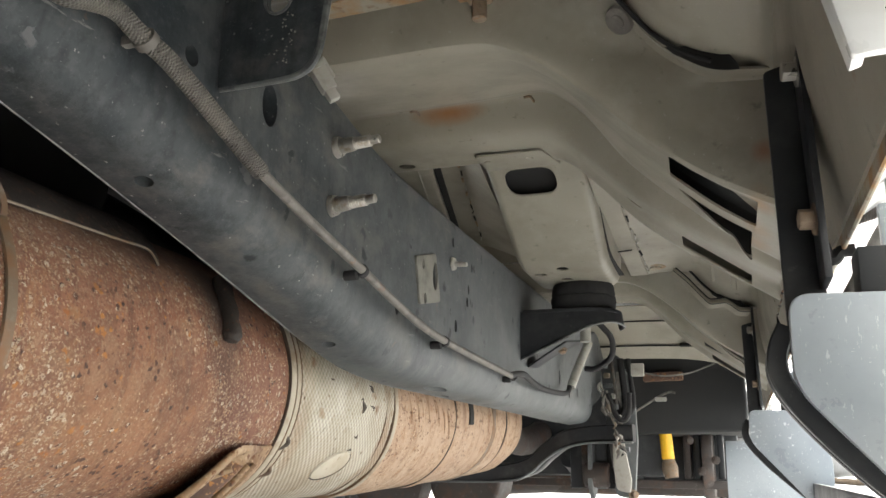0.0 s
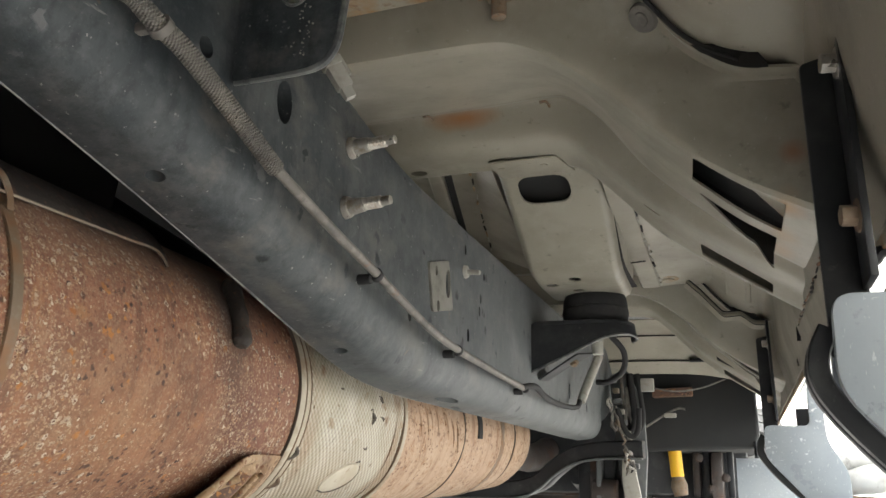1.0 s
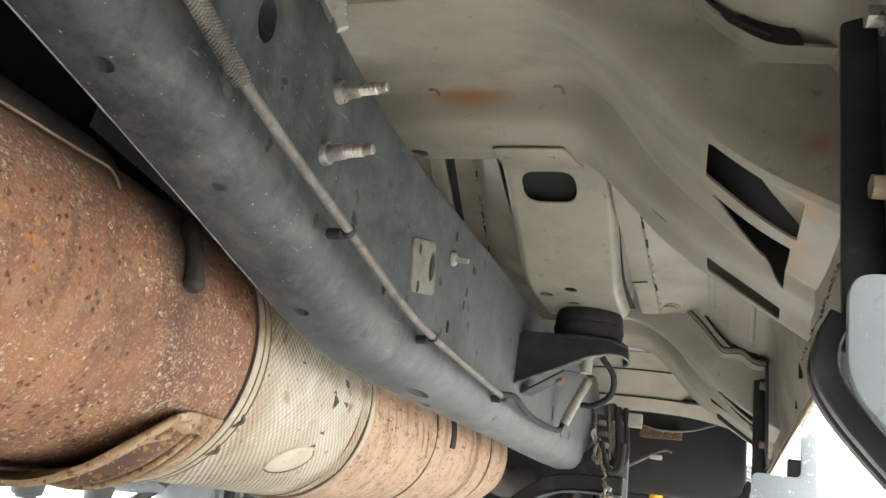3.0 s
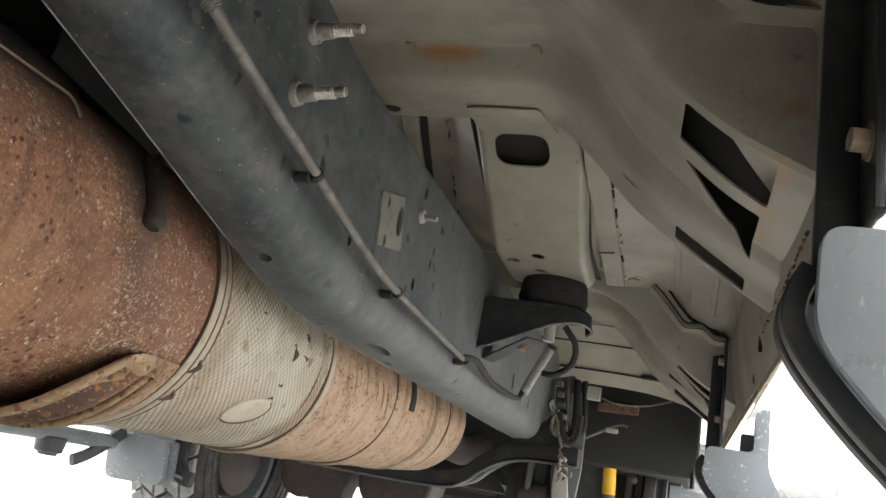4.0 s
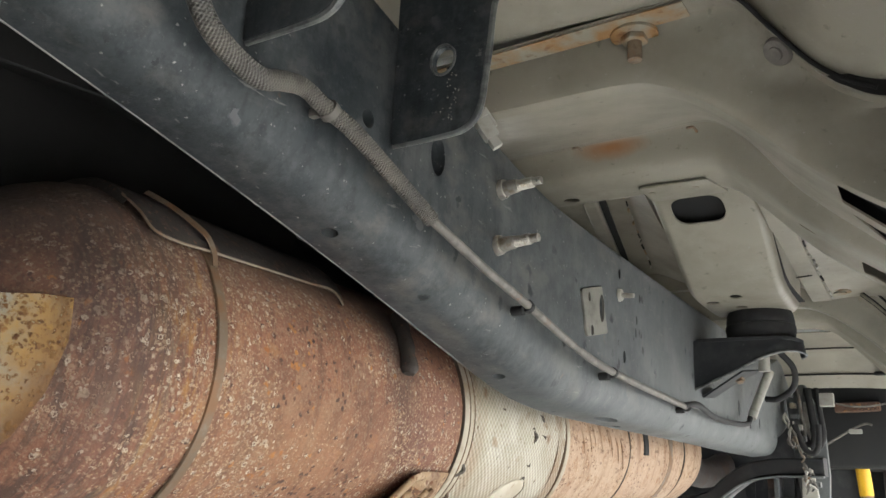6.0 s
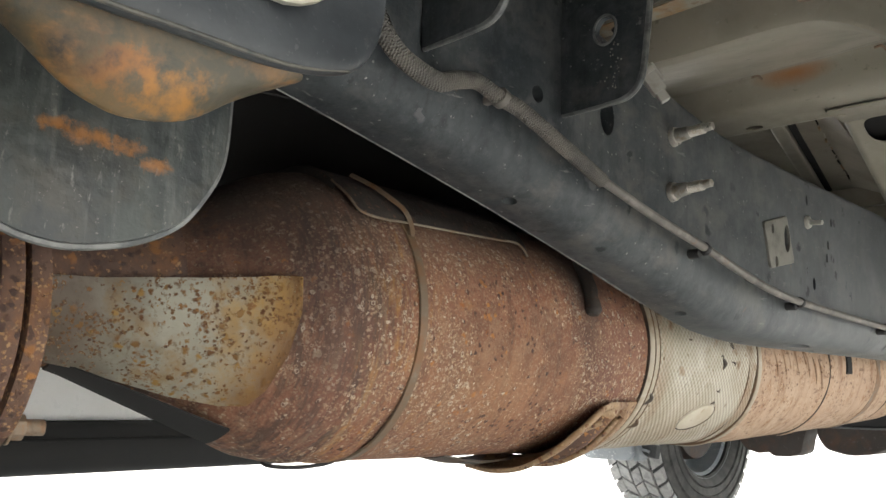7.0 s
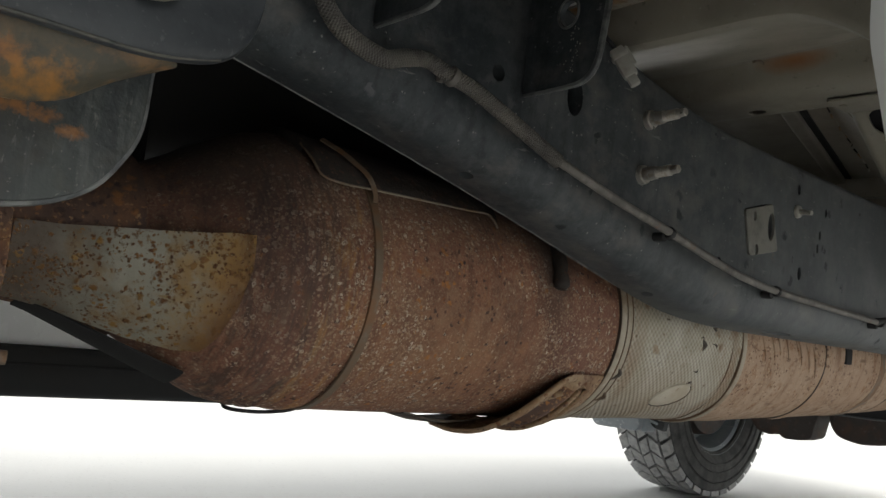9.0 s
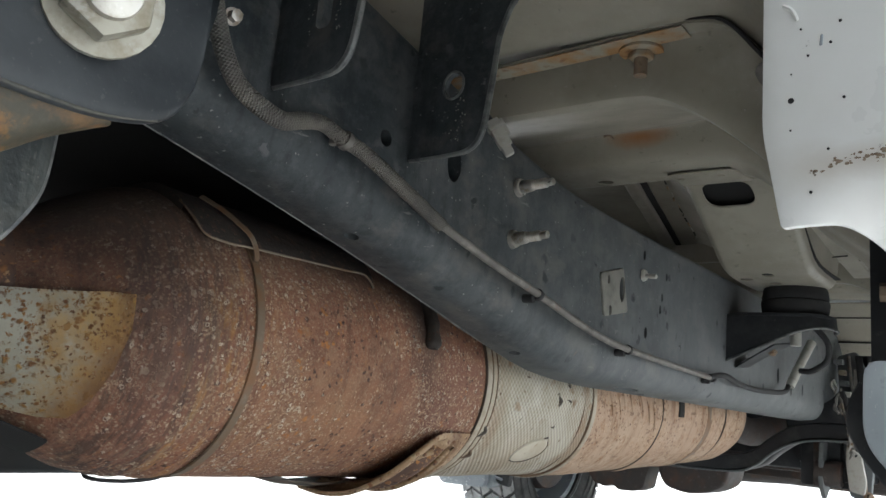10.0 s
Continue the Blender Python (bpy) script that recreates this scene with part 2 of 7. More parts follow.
def crusted(m, layers):
    """Adds crusty blisters, a ragged pale ring round a dark pit: (scale, share, patch scale, patch threshold, ring, pit)."""
    n, l = m.node_tree.nodes, m.node_tree.links
    b = n["Principled BSDF"]
    geo = n.new("ShaderNodeNewGeometry")

    def math_node(op, *values):
        x = n.new("ShaderNodeMath")
        x.operation = op
        for k, v in enumerate(values):
            if isinstance(v, (int, float)):
                x.inputs[k].default_value = v
            else:
                l.new(v, x.inputs[k])
        return x.outputs[0]

    def ramp(src, lo, hi):
        r = n.new("ShaderNodeMapRange")
        r.inputs[1].default_value, r.inputs[2].default_value = lo, hi
        l.new(src, r.inputs[0])
        return r.outputs[0]

    def tint(amount, colour):
        mx = n.new("ShaderNodeMixRGB")
        mx.inputs[2].default_value = (*colour, 1)
        l.new(amount, mx.inputs[0])
        l.new(b.inputs["Base Color"].links[0].from_socket, mx.inputs[1])
        l.new(mx.outputs[0], b.inputs["Base Color"])
    for scale, share, pscale, thr, ring_colour, pit_colour in layers:
        warp = n.new("ShaderNodeTexNoise")
        warp.inputs["Scale"].default_value = scale * 1.6
        warp.inputs["Detail"].default_value = 4
        l.new(geo.outputs["Position"], warp.inputs[0])
        shift = n.new("ShaderNodeVectorMath")
        shift.operation = "MULTIPLY_ADD"
        shift.inputs[1].default_value = [1.1 / scale] * 3
        l.new(warp.outputs["Color"], shift.inputs[0])
        l.new(geo.outputs["Position"], shift.inputs[2])
        cell = n.new("ShaderNodeTexVoronoi")
        cell.inputs["Scale"].default_value = scale
        l.new(shift.outputs[0], cell.inputs["Vector"])
        patch = n.new("ShaderNodeTexNoise")
        patch.inputs["Scale"].default_value = pscale
        patch.inputs["Detail"].default_value = 8
        patch.inputs["Roughness"].default_value = 0.72
        l.new(geo.outputs["Position"], patch.inputs[0])
        pick = n.new("ShaderNodeSeparateColor")
        l.new(cell.outputs["Color"], pick.inputs[0])
        on = math_node("LESS_THAN", pick.outputs[0], math_node("MULTIPLY", ramp(patch.outputs[0], thr - 0.03, thr + 0.16), share))
        away = math_node("ABSOLUTE", math_node("SUBTRACT", cell.outputs["Distance"], math_node("MULTIPLY_ADD", pick.outputs[1], 0.16, 0.24)))
        ring = math_node("MULTIPLY", ramp(away, 0.17, 0.06), on)
        pit = math_node("MULTIPLY", ramp(cell.outputs["Distance"], 0.30, 0.12), on)
        tint(math_node("MULTIPLY", pit, 0.75), pit_colour)
        tint(math_node("MULTIPLY", ring, math_node("MULTIPLY_ADD", pick.outputs[2], 0.6, 0.4)), ring_colour)
        bp = n.new("ShaderNodeBump")
        bp.inputs["Strength"].default_value = 0.6
        bp.inputs["Distance"].default_value = 0.0014
        l.new(math_node("SUBTRACT", ring, pit), bp.inputs["Height"])
        l.new(b.inputs["Normal"].links[0].from_socket, bp.inputs["Normal"])
        l.new(bp.outputs[0], b.inputs["Normal"])
    return m


def stain_or_shade(m, at, reach, colour, stretch=(1, 1, 1), amount=0.92, grain=40, rag=0.6):
    """A ragged-edged tint round a place, for stains and for painted-in shade."""
    n, l = m.node_tree.nodes, m.node_tree.links
    b = n["Principled BSDF"]
    geo = n.new("ShaderNodeNewGeometry")
    mp = n.new("ShaderNodeMapping")
    mp.inputs["Location"].default_value = [-p * s for p, s in zip(at, stretch)]
    mp.inputs["Scale"].default_value = stretch
    l.new(geo.outputs["Position"], mp.inputs[0])
    ln = n.new("ShaderNodeVectorMath")
    ln.operation = "LENGTH"
    l.new(mp.outputs[0], ln.inputs[0])
    t = n.new("ShaderNodeTexNoise")
    t.inputs["Scale"].default_value = grain
    t.inputs["Detail"].default_value = 6
    t.inputs["Roughness"].default_value = 0.68
    l.new(geo.outputs["Position"], t.inputs[0])
    ad = n.new("ShaderNodeMath")
    ad.operation = "MULTIPLY_ADD"
    ad.inputs[1].default_value = reach * rag
    l.new(t.outputs[0], ad.inputs[0])
    l.new(ln.outputs["Value"], ad.inputs[2])
    r = n.new("ShaderNodeMapRange")
    r.inputs[1].default_value, r.inputs[2].default_value = reach * (1.0 + 0.5 * rag), reach * (0.15 + 0.5 * rag)
    r.inputs[4].default_value = amount
    l.new(ad.outputs[0], r.inputs[0])
    mx = n.new("ShaderNodeMixRGB")
    mx.inputs[2].default_value = (*colour, 1)
    l.new(r.outputs[0], mx.inputs[0])
    l.new(b.inputs["Base Color"].links[0].from_socket, mx.inputs[1])
    l.new(mx.outputs[0], b.inputs["Base Color"])
    return m


def banded(m, colour, y0, y1, scale, lo, hi, amount, fade=0.02):
    """Streaks that run round the exhaust within a stretch of it."""
    n, l = m.node_tree.nodes, m.node_tree.links
    b = n["Principled BSDF"]
    geo = n.new("ShaderNodeNewGeometry")
    sep = n.new("ShaderNodeSeparateXYZ")
    l.new(geo.outputs["Position"], sep.inputs[0])
    mp = n.new("ShaderNodeMapping")
    mp.inputs["Scale"].default_value = (0.22, 1.0, 0.22)
    l.new(geo.outputs["Position"], mp.inputs[0])
    t = n.new("ShaderNodeTexNoise")
    t.inputs["Scale"].default_value = scale
    t.inputs["Detail"].default_value = 7
    t.inputs["Roughness"].default_value = 0.68
    l.new(mp.outputs[0], t.inputs[0])
    product = None
    for src, p, q in ((t.outputs[0], lo, hi), (sep.outputs[1], y0 - fade, y0 + fade), (sep.outputs[1], y1 + fade, y1 - fade)):
        r = n.new("ShaderNodeMapRange")
        r.inputs[1].default_value, r.inputs[2].default_value = p, q
        l.new(src, r.inputs[0])
        k = n.new("ShaderNodeMath")
        k.operation = "MULTIPLY"
        k.inputs[1].default_value = amount
        l.new(r.outputs[0], k.inputs[0])
        if product:
            l.new(product, k.inputs[1])
        product = k.outputs[0]
    mx = n.new("ShaderNodeMixRGB")
    mx.inputs[2].default_value = (*colour, 1)
    l.new(product, mx.inputs[0])
    l.new(b.inputs["Base Color"].links[0].from_socket, mx.inputs[1])
    l.new(mx.outputs[0], b.inputs["Base Color"])
    return m


def woven(m, sx, sa, cx, cz, strength=0.9, along=False):
    """Adds a fine woven relief round an axis along y through (cx, cz), or along a swept bar."""
    n, l = m.node_tree.nodes, m.node_tree.links
    b = n["Principled BSDF"]
    geo = n.new("ShaderNodeNewGeometry")
    sep = n.new("ShaderNodeSeparateXYZ")
    l.new(geo.outputs["Position"], sep.inputs[0])

    def mth(op, a, c=None):
        x = n.new("ShaderNodeMath")
        x.operation = op
        for i, v in enumerate((a, c)):
            if v is None:
                continue
            if isinstance(v, (int, float)):
                x.inputs[i].default_value = v
            else:
                l.new(v, x.inputs[i])
        return x.outputs[0]
    ang, run = mth("ARCTAN2", mth("SUBTRACT", sep.outputs[2], cz), mth("SUBTRACT", sep.outputs[0], cx)), sep.outputs[1]
    if along:
        uvn = n.new("ShaderNodeUVMap")
        l.new(uvn.outputs[0], sep.inputs[0])
        ang, run = mth("MULTIPLY", sep.outputs[0], 2 * math.pi), sep.outputs[1]
    u = mth("SINE", mth("MULTIPLY", ang, sa))
    v = mth("SINE", mth("MULTIPLY", run, sx))
    h = mth("MULTIPLY", u, v)
    groove = n.new("ShaderNodeMapRange")
    groove.inputs[1].default_value, groove.inputs[2].default_value = -1.0, 0.4
    groove.inputs[3].default_value, groove.inputs[4].default_value = 0.62, 1.0
    l.new(h, groove.inputs[0])
    tone = n.new("ShaderNodeMixRGB")
    tone.blend_type = "MULTIPLY"
    tone.inputs[0].default_value = 1.0
    l.new(b.inputs["Base Color"].links[0].from_socket, tone.inputs[1])
    l.new(groove.outputs[0], tone.inputs[2])
    l.new(tone.outputs[0], b.inputs["Base Color"])
    bp = n.new("ShaderNodeBump")
    bp.inputs["Strength"].default_value = strength
    bp.inputs["Distance"].default_value = 0.0012
    l.new(h, bp.inputs["Height"])
    old = b.inputs["Normal"].links
    if old:
        l.new(old[0].from_socket, bp.inputs["Normal"])
    l.new(bp.outputs[0], b.inputs["Normal"])
    return m


stain_or_shade(RUST, (-0.63, 0.84, 0.40), 0.17, (0.32, 0.185, 0.085), (1.0, 0.75, 1.2), 0.28)
stain_or_shade(RUST, (-0.64, 1.13, 0.46), 0.12, (0.225, 0.105, 0.07), (0.6, 1.1, 0.6), 0.65)
# darker brown band round the front dome
stain_or_shade(RUST, (-0.66, 0.60, 0.45), 0.06, (0.13, 0.060, 0.042), (0.4, 1.2, 0.4), 0.7)
pitted(FRAME, [((0.24, 0.24, 0.225), (0.12, 0.125, 0.125), 380, 0.009, 8, 0.45), ((0.09, 0.095, 0.098), (0.014, 0.018, 0.021), 60, 0.10, 6, 0.46)])
pitted(RUST, [((0.46, 0.32, 0.20), (0.30, 0.16, 0.09), 330, 0.42, 5, 0.46), ((0.52, 0.40, 0.29), (0.34, 0.21, 0.13), 190, 0.22, 6, 0.49), ((0.42, 0.18, 0.05), (0.30, 0.11, 0.035), 130, 0.16, 9, 0.52), ((0.05, 0.026, 0.02), (0.11, 0.05, 0.033), 150, 0.26, 8, 0.48)])
banded(RUST, (0.055, 0.034, 0.028), 0.515, 0.625, 95, 0.44, 0.58, 0.85)
banded(RUST, (0.20, 0.155, 0.10), 0.54, 0.64, 60, 0.53, 0.64, 0.6)
banded(RUST, (0.40, 0.20, 0.05), 0.61, 0.695, 75, 0.52, 0.66, 0.75, 0.03)
banded(RUST, (0.075, 0.042, 0.034), 0.66, 1.18, 22, 0.52, 0.66, 0.22)
stain_or_shade(BODY, (-0.455, 1.366, 0.944), 0.042, (0.30, 0.13, 0.045), (0.55, 2.6, 1.6))
stain_or_shade(BODY, (0.014, 1.215, 0.67), 0.026, (0.33, 0.21, 0.10), (1, 0.45, 1))
stain_or_shade(BODY, (0.010, 1.095, 0.662), 0.030, (0.36, 0.20, 0.08), (1.3, 0.7, 1), 0.7)
stain_or_shade(BODY, (0.012, 1.30, 0.668), 0.028, (0.36, 0.21, 0.09), (1.4, 0.5, 1), 0.6)
stain_or_shade(BODY, (0.0165, 1.049, 0.705), 0.016, (0.26, 0.10, 0.04), (1, 1, 1), 0.7)
stain_or_shade(BODY, (0.034, 1.10, 0.70), 0.02, (0.30, 0.15, 0.06))
stain_or_shade(WHITE, (0.085, 0.498, 0.578), 0.032, (0.52, 0.46, 0.39), (0.6, 1, 2.6), 0.5)
stain_or_shade(WHITE, (0.046, 0.498, 0.576), 0.022, (0.62, 0.58, 0.52), (0.7, 1, 1.2), 0.5)
stain_or_shade(SHIELD, (-0.655, 0.525, 0.45), 0.085, (0.60, 0.35, 0.085), (0.3, 1.0, 0.3), 0.9, 55, 1.8)
stain_or_shade(SHIELD, (-0.68, 0.535, 0.385), 0.075, (0.22, 0.10, 0.055), (0.35, 1.0, 0.5), 0.92)
banded(SHIELD, (0.16, 0.075, 0.035), 0.508, 0.53, 60, 0.30, 0.62, 0.9, 0.012)
stain_or_shade(SHIELD, (-0.69, 0.315, 0.46), 0.10, (0.15, 0.105, 0.075), (0.5, 1.15, 0.5), 0.88)
crusted(RUST, [(250, 0.66, 5, 0.485, (0.42, 0.30, 0.20), (0.11, 0.048, 0.032)), (150, 0.50, 5, 0.495, (0.58, 0.48, 0.37), (0.14, 0.062, 0.04)), (80, 0.10, 6, 0.49, (0.46, 0.36, 0.26), (0.11, 0.045, 0.03))])
# second darker band on the dome, over the blisters
stain_or_shade(RUST, (-0.66, 0.565, 0.45), 0.05, (0.13, 0.062, 0.045), (0.3, 1.0, 0.3), 0.6)
crusted(SHIELD, [(190, 0.60, 13, 0.50, (0.30, 0.14, 0.045), (0.50, 0.42, 0.28))])
pitted(STEP, [((0.70, 0.72, 0.73), (0.52, 0.55, 0.57), 150, 0.30, 9, 0.55)])
pitted(RUSTDARK, [((0.36, 0.22, 0.11), (0.24, 0.12, 0.05), 260, 0.45, 6, 0.44), ((0.05, 0.03, 0.025), (0.09, 0.045, 0.03), 130, 0.35, 8, 0.45), ((0.34, 0.15, 0.04), (0.22, 0.10, 0.04), 90, 0.25, 7, 0.48)])
stain_or_shade(RUST, (-0.635, 1.02, 0.575), 0.11, (0.03, 0.024, 0.022), (1, 1.7, 0.8))
# deep shade over the can's front top painted in, mixed with soot
stain_or_shade(RUST, (-0.72, 0.47, 0.64), 0.32, (0.018, 0.011, 0.009), (0.8, 1.25, 1.15), 0.96)
# greyer brown along the can's upper side
stain_or_shade(RUST, (-0.68, 0.86, 0.645), 0.145, (0.125, 0.085, 0.062), (0.8, 0.30, 1.15), 0.80)
# shade on top of the inlet cone painted in near-black
stain_or_shade(RUSTDARK, (-0.75, 0.36, 0.585), 0.15, (0.02, 0.012, 0.010), (0.8, 0.9, 1.4), 0.85)
pitted(SHIELD, [((0.40, 0.20, 0.06), (0.19, 0.085, 0.03), 200, 0.55, 18, 0.49), ((0.50, 0.29, 0.08), (0.22, 0.10, 0.035), 115, 0.42, 12, 0.48), ((0.12, 0.055, 0.025), (0.27, 0.13, 0.04), 300, 0.45, 16, 0.48)])
pitted(RUSTTAN, [((0.22, 0.12, 0.06), (0.10, 0.05, 0.03), 150, 0.34, 10, 0.48), ((0.56, 0.42, 0.29), (0.36, 0.20, 0.10), 240, 0.3, 8, 0.46)])
BRAID = woven(mat("braided_sleeve", (0.105, 0.10, 0.09), 0.75, 0, [((0.19, 0.175, 0.15), 22, 0.45, 0.66, 0.7), ((0.04, 0.04, 0.04), 12, 0.52, 0.66, 0.6)]), 1900, 10, 0, 0, 0.8, True)
WRAP = woven(mat("embossed_insulation_wrap", (0.52, 0.485, 0.40), 0.5, 0.1, [
    ((0.40, 0.35, 0.26), 7, 0.44, 0.62, 0.8), ((0.62, 0.60, 0.53), 18, 0.5, 0.68, 0.6), ((0.30, 0.20, 0.11), 26, 0.60, 0.70, 0.7), ((0.12, 0.09, 0.07), 45, 0.66, 0.72, 0.7)],
    [(9, 0.5, 0.02), (26, 0.3, 0.008)]), 540, 88, -0.80, 0.478, 1.0)
banded(WRAP, (0.27, 0.17, 0.09), 1.195, 1.262, 30, 0.42, 0.62, 0.75, 0.03)
banded(WRAP, (0.25, 0.155, 0.08), 1.52, 1.62, 30, 0.42, 0.62, 0.75, 0.03)
stain_or_shade(WRAP, (-0.70, 1.36, 0.35), 0.11, (0.30, 0.21, 0.12), (0.8, 0.6, 1.0), 0.5)
pitted(WRAP, [((0.30, 0.20, 0.11), (0.12, 0.08, 0.055), 130, 0.10, 6, 0.49), ((0.40, 0.32, 0.22), (0.22, 0.14, 0.08), 45, 0.12, 5, 0.49)])
PATCH = mat("dull_beige_patch", (0.50, 0.46, 0.37), 0.6, 0, [((0.40, 0.34, 0.25), 20, 0.45, 0.62, 0.7), ((0.25, 0.17, 0.10), 45, 0.62, 0.7, 0.6)], [(60, 0.2, 0.003)])


# ---- building helpers ----
def thing(name, at, label, category, group="", kind=""):
    ob = new(name)
    ob.empty_display_size = 0.05
    ob.location = at
    return tagged(ob, label, category, group, kind)


def world_at(ob):
    p = Vector(ob.location)
    while ob.parent:
        ob = ob.parent
        p += ob.location
    return p


def part(name, bm, material, parent=None, label="", smooth=True):
    """Links a bmesh, built in world metres, as one mesh object under its thing."""
    if parent:
        off = world_at(parent)
        for v in bm.verts:
            v.co -= off
    bmesh.ops.recalc_face_normals(bm, faces=bm.faces)
    me = bpy.data.meshes.new(name)
    bm.to_mesh(me)
    bm.free()
    if smooth:
        me.polygons.foreach_set("use_smooth", [True] * len(me.polygons))
        me.set_sharp_from_angle(angle=radians(38))
    for m in material if isinstance(material, (list, tuple)) else [material]:
        me.materials.append(m)
    ob = new(name, me)
    ob.parent = parent
    if label:
        ob["label"] = label
    return ob


def bevel(bm, w, seg=2, angle=35):
    es = [e for e in bm.edges if len(e.link_faces) == 2 and e.calc_face_angle(0) > radians(angle)]
    if w > 0 and es:
        bmesh.ops.bevel(bm, geom=es, offset=w, segments=seg, profile=0.6, affect="EDGES", clamp_overlap=True)
    return bm


def box(x0, x1, y0, y1, z0, z1, w=0.003, seg=2):
    bm = bmesh.new()
    bmesh.ops.create_cube(bm, size=1, matrix=Matrix.Translation(((x0 + x1) / 2, (y0 + y1) / 2, (z0 + z1) / 2)) @ Matrix.Diagonal((x1 - x0, y1 - y0, z1 - z0, 1)))
    return bevel(bm, w, seg)


def join(*bms):
    out = bms[0]
    for b in bms[1:]:
        me = bpy.data.meshes.new("join")
        b.to_mesh(me)
        b.free()
        out.from_mesh(me)
        bpy.data.meshes.remove(me)
    return out


def prism(poly, axis, a, b, w=0.0, seg=2):
    """A 2D outline (in the two other axes, in order) drawn out along an axis from a to b."""
    bm = bmesh.new()
    ends = []
    for d in (a, b):
        ring = []
        for u, v in poly:
            ring.append(bm.verts.new({"x": (d, u, v), "y": (u, d, v), "z": (u, v, d)}[axis]))
        ends.append(ring)
    n = len(poly)
    bm.faces.new(ends[0])
    bm.faces.new(ends[1][::-1])
    for i in range(n):
        bm.faces.new((ends[0][i], ends[1][i], ends[1][(i + 1) % n], ends[0][(i + 1) % n]))
    bmesh.ops.recalc_face_normals(bm, faces=bm.faces)
    return bevel(bm, w, seg)


def rounded(poly, r, seg=5):
    """Rounds the corners of a 2D outline; r is one radius or one per corner."""
    out, n = [], len(poly)
    for i in range(n):
        p, a, b = Vector(poly[i]), Vector(poly[i - 1]), Vector(poly[(i + 1) % n])
        rr = r[i] if isinstance(r, (list, tuple)) else r
        da, db = (a - p), (b - p)
        k = min(rr, 0.45 * da.length, 0.45 * db.length)
        s, e = p + da.normalized() * k, p + db.normalized() * k
        for j in range(seg + 1):
            t = j / seg
            out.append(tuple((1 - t) ** 2 * s + 2 * t * (1 - t) * p + t * t * e))
    return out


def smooth_line(pts, k=6):
    """A Catmull-Rom curve through points."""
    P = [Vector(p) for p in pts]
    P = [2 * P[0] - P[1]] + P + [2 * P[-1] - P[-2]]
    out = []
    for i in range(1, len(P) - 2):
        for j in range(k):
            t = j / k
            out.append(0.5 * (2 * P[i] + (P[i + 1] - P[i - 1]) * t + (2 * P[i - 1] - 5 * P[i] + 4 * P[i + 1] - P[i + 2]) * t * t
                              + (3 * P[i] - P[i - 1] - 3 * P[i + 1] + P[i + 2]) * t ** 3))
    return out + [P[-2]]


def sweep(pts, r, seg=12, k=6, smooth=True, flat=None):
    """A round bar along a curve; r a radius or one per curve point share; flat: (width, height) for a strip."""
    path = smooth_line(pts, k) if smooth else [Vector(p) for p in pts]
    bm, rings = bmesh.new(), []
    up = Vector((0, 0, 1))
    for i, p in enumerate(path):
        d = (path[min(i + 1, len(path) - 1)] - path[max(i - 1, 0)]).normalized()
        if abs(d.dot(up)) > 0.97:
            up = Vector((1, 0, 0))
        s = d.cross(up).normalized()
        u = s.cross(d)
        up = u
        f = i / (len(path) - 1)
        rr = np.interp(f, np.linspace(0, 1, len(r)), r) if isinstance(r, (list, tuple)) else r
        ring = []
        for j in range(seg):
            a = 2 * math.pi * j / seg
            w, h = (flat[0] / 2, flat[1] / 2) if flat else (rr, rr)
            ca, sa = math.cos(a), math.sin(a)
            if flat:
                q = 0.35
                ca, sa = math.copysign(abs(ca) ** q, ca), math.copysign(abs(sa) ** q, sa)
            ring.append(bm.verts.new(p + s * w * ca + u * h * sa))
        rings.append(ring)
    uv = bm.loops.layers.uv.new("along")
    run = 0.0
    for i, (a, b) in enumerate(zip(rings, rings[1:])):
        step = (path[i + 1] - path[i]).length
        for j in range(seg):
            f = bm.faces.new((a[j], a[(j + 1) % seg], b[(j + 1) % seg], b[j]))
            for lp, (u, v) in zip(f.loops, ((j / seg, run), ((j + 1) / seg, run), ((j + 1) / seg, run + step), (j / seg, run + step))):
                lp[uv].uv = (u, v)
        run += step
    bm.faces.new(rings[0][::-1])
    bm.faces.new(rings[-1])
    return bm


def cylinder(a, b, r, r2=None, seg=24, w=0.0):
    a, b = Vector(a), Vector(b)
    bm = bmesh.new()
    m = Matrix.Translation((a + b) / 2) @ (b - a).to_track_quat("Z", "Y").to_matrix().to_4x4()
    bmesh.ops.create_cone(bm, cap_ends=True, segments=seg, radius1=r, radius2=r if r2 is None else r2, depth=(b - a).length, matrix=m)
    return bevel(bm, w)


def axis_x(y):
    return -0.770 - 0.022 * y


def axis_z(y):
    return 0.495 - 0.013 * y


def shell_lift(y):
    """How far the rear shell climbs off the axis."""
    return float(np.interp(y, [1.66, 1.8, 2.13, 2.6, 2.9], [0.0, 0.004, 0.016, 0.035, 0.047]))


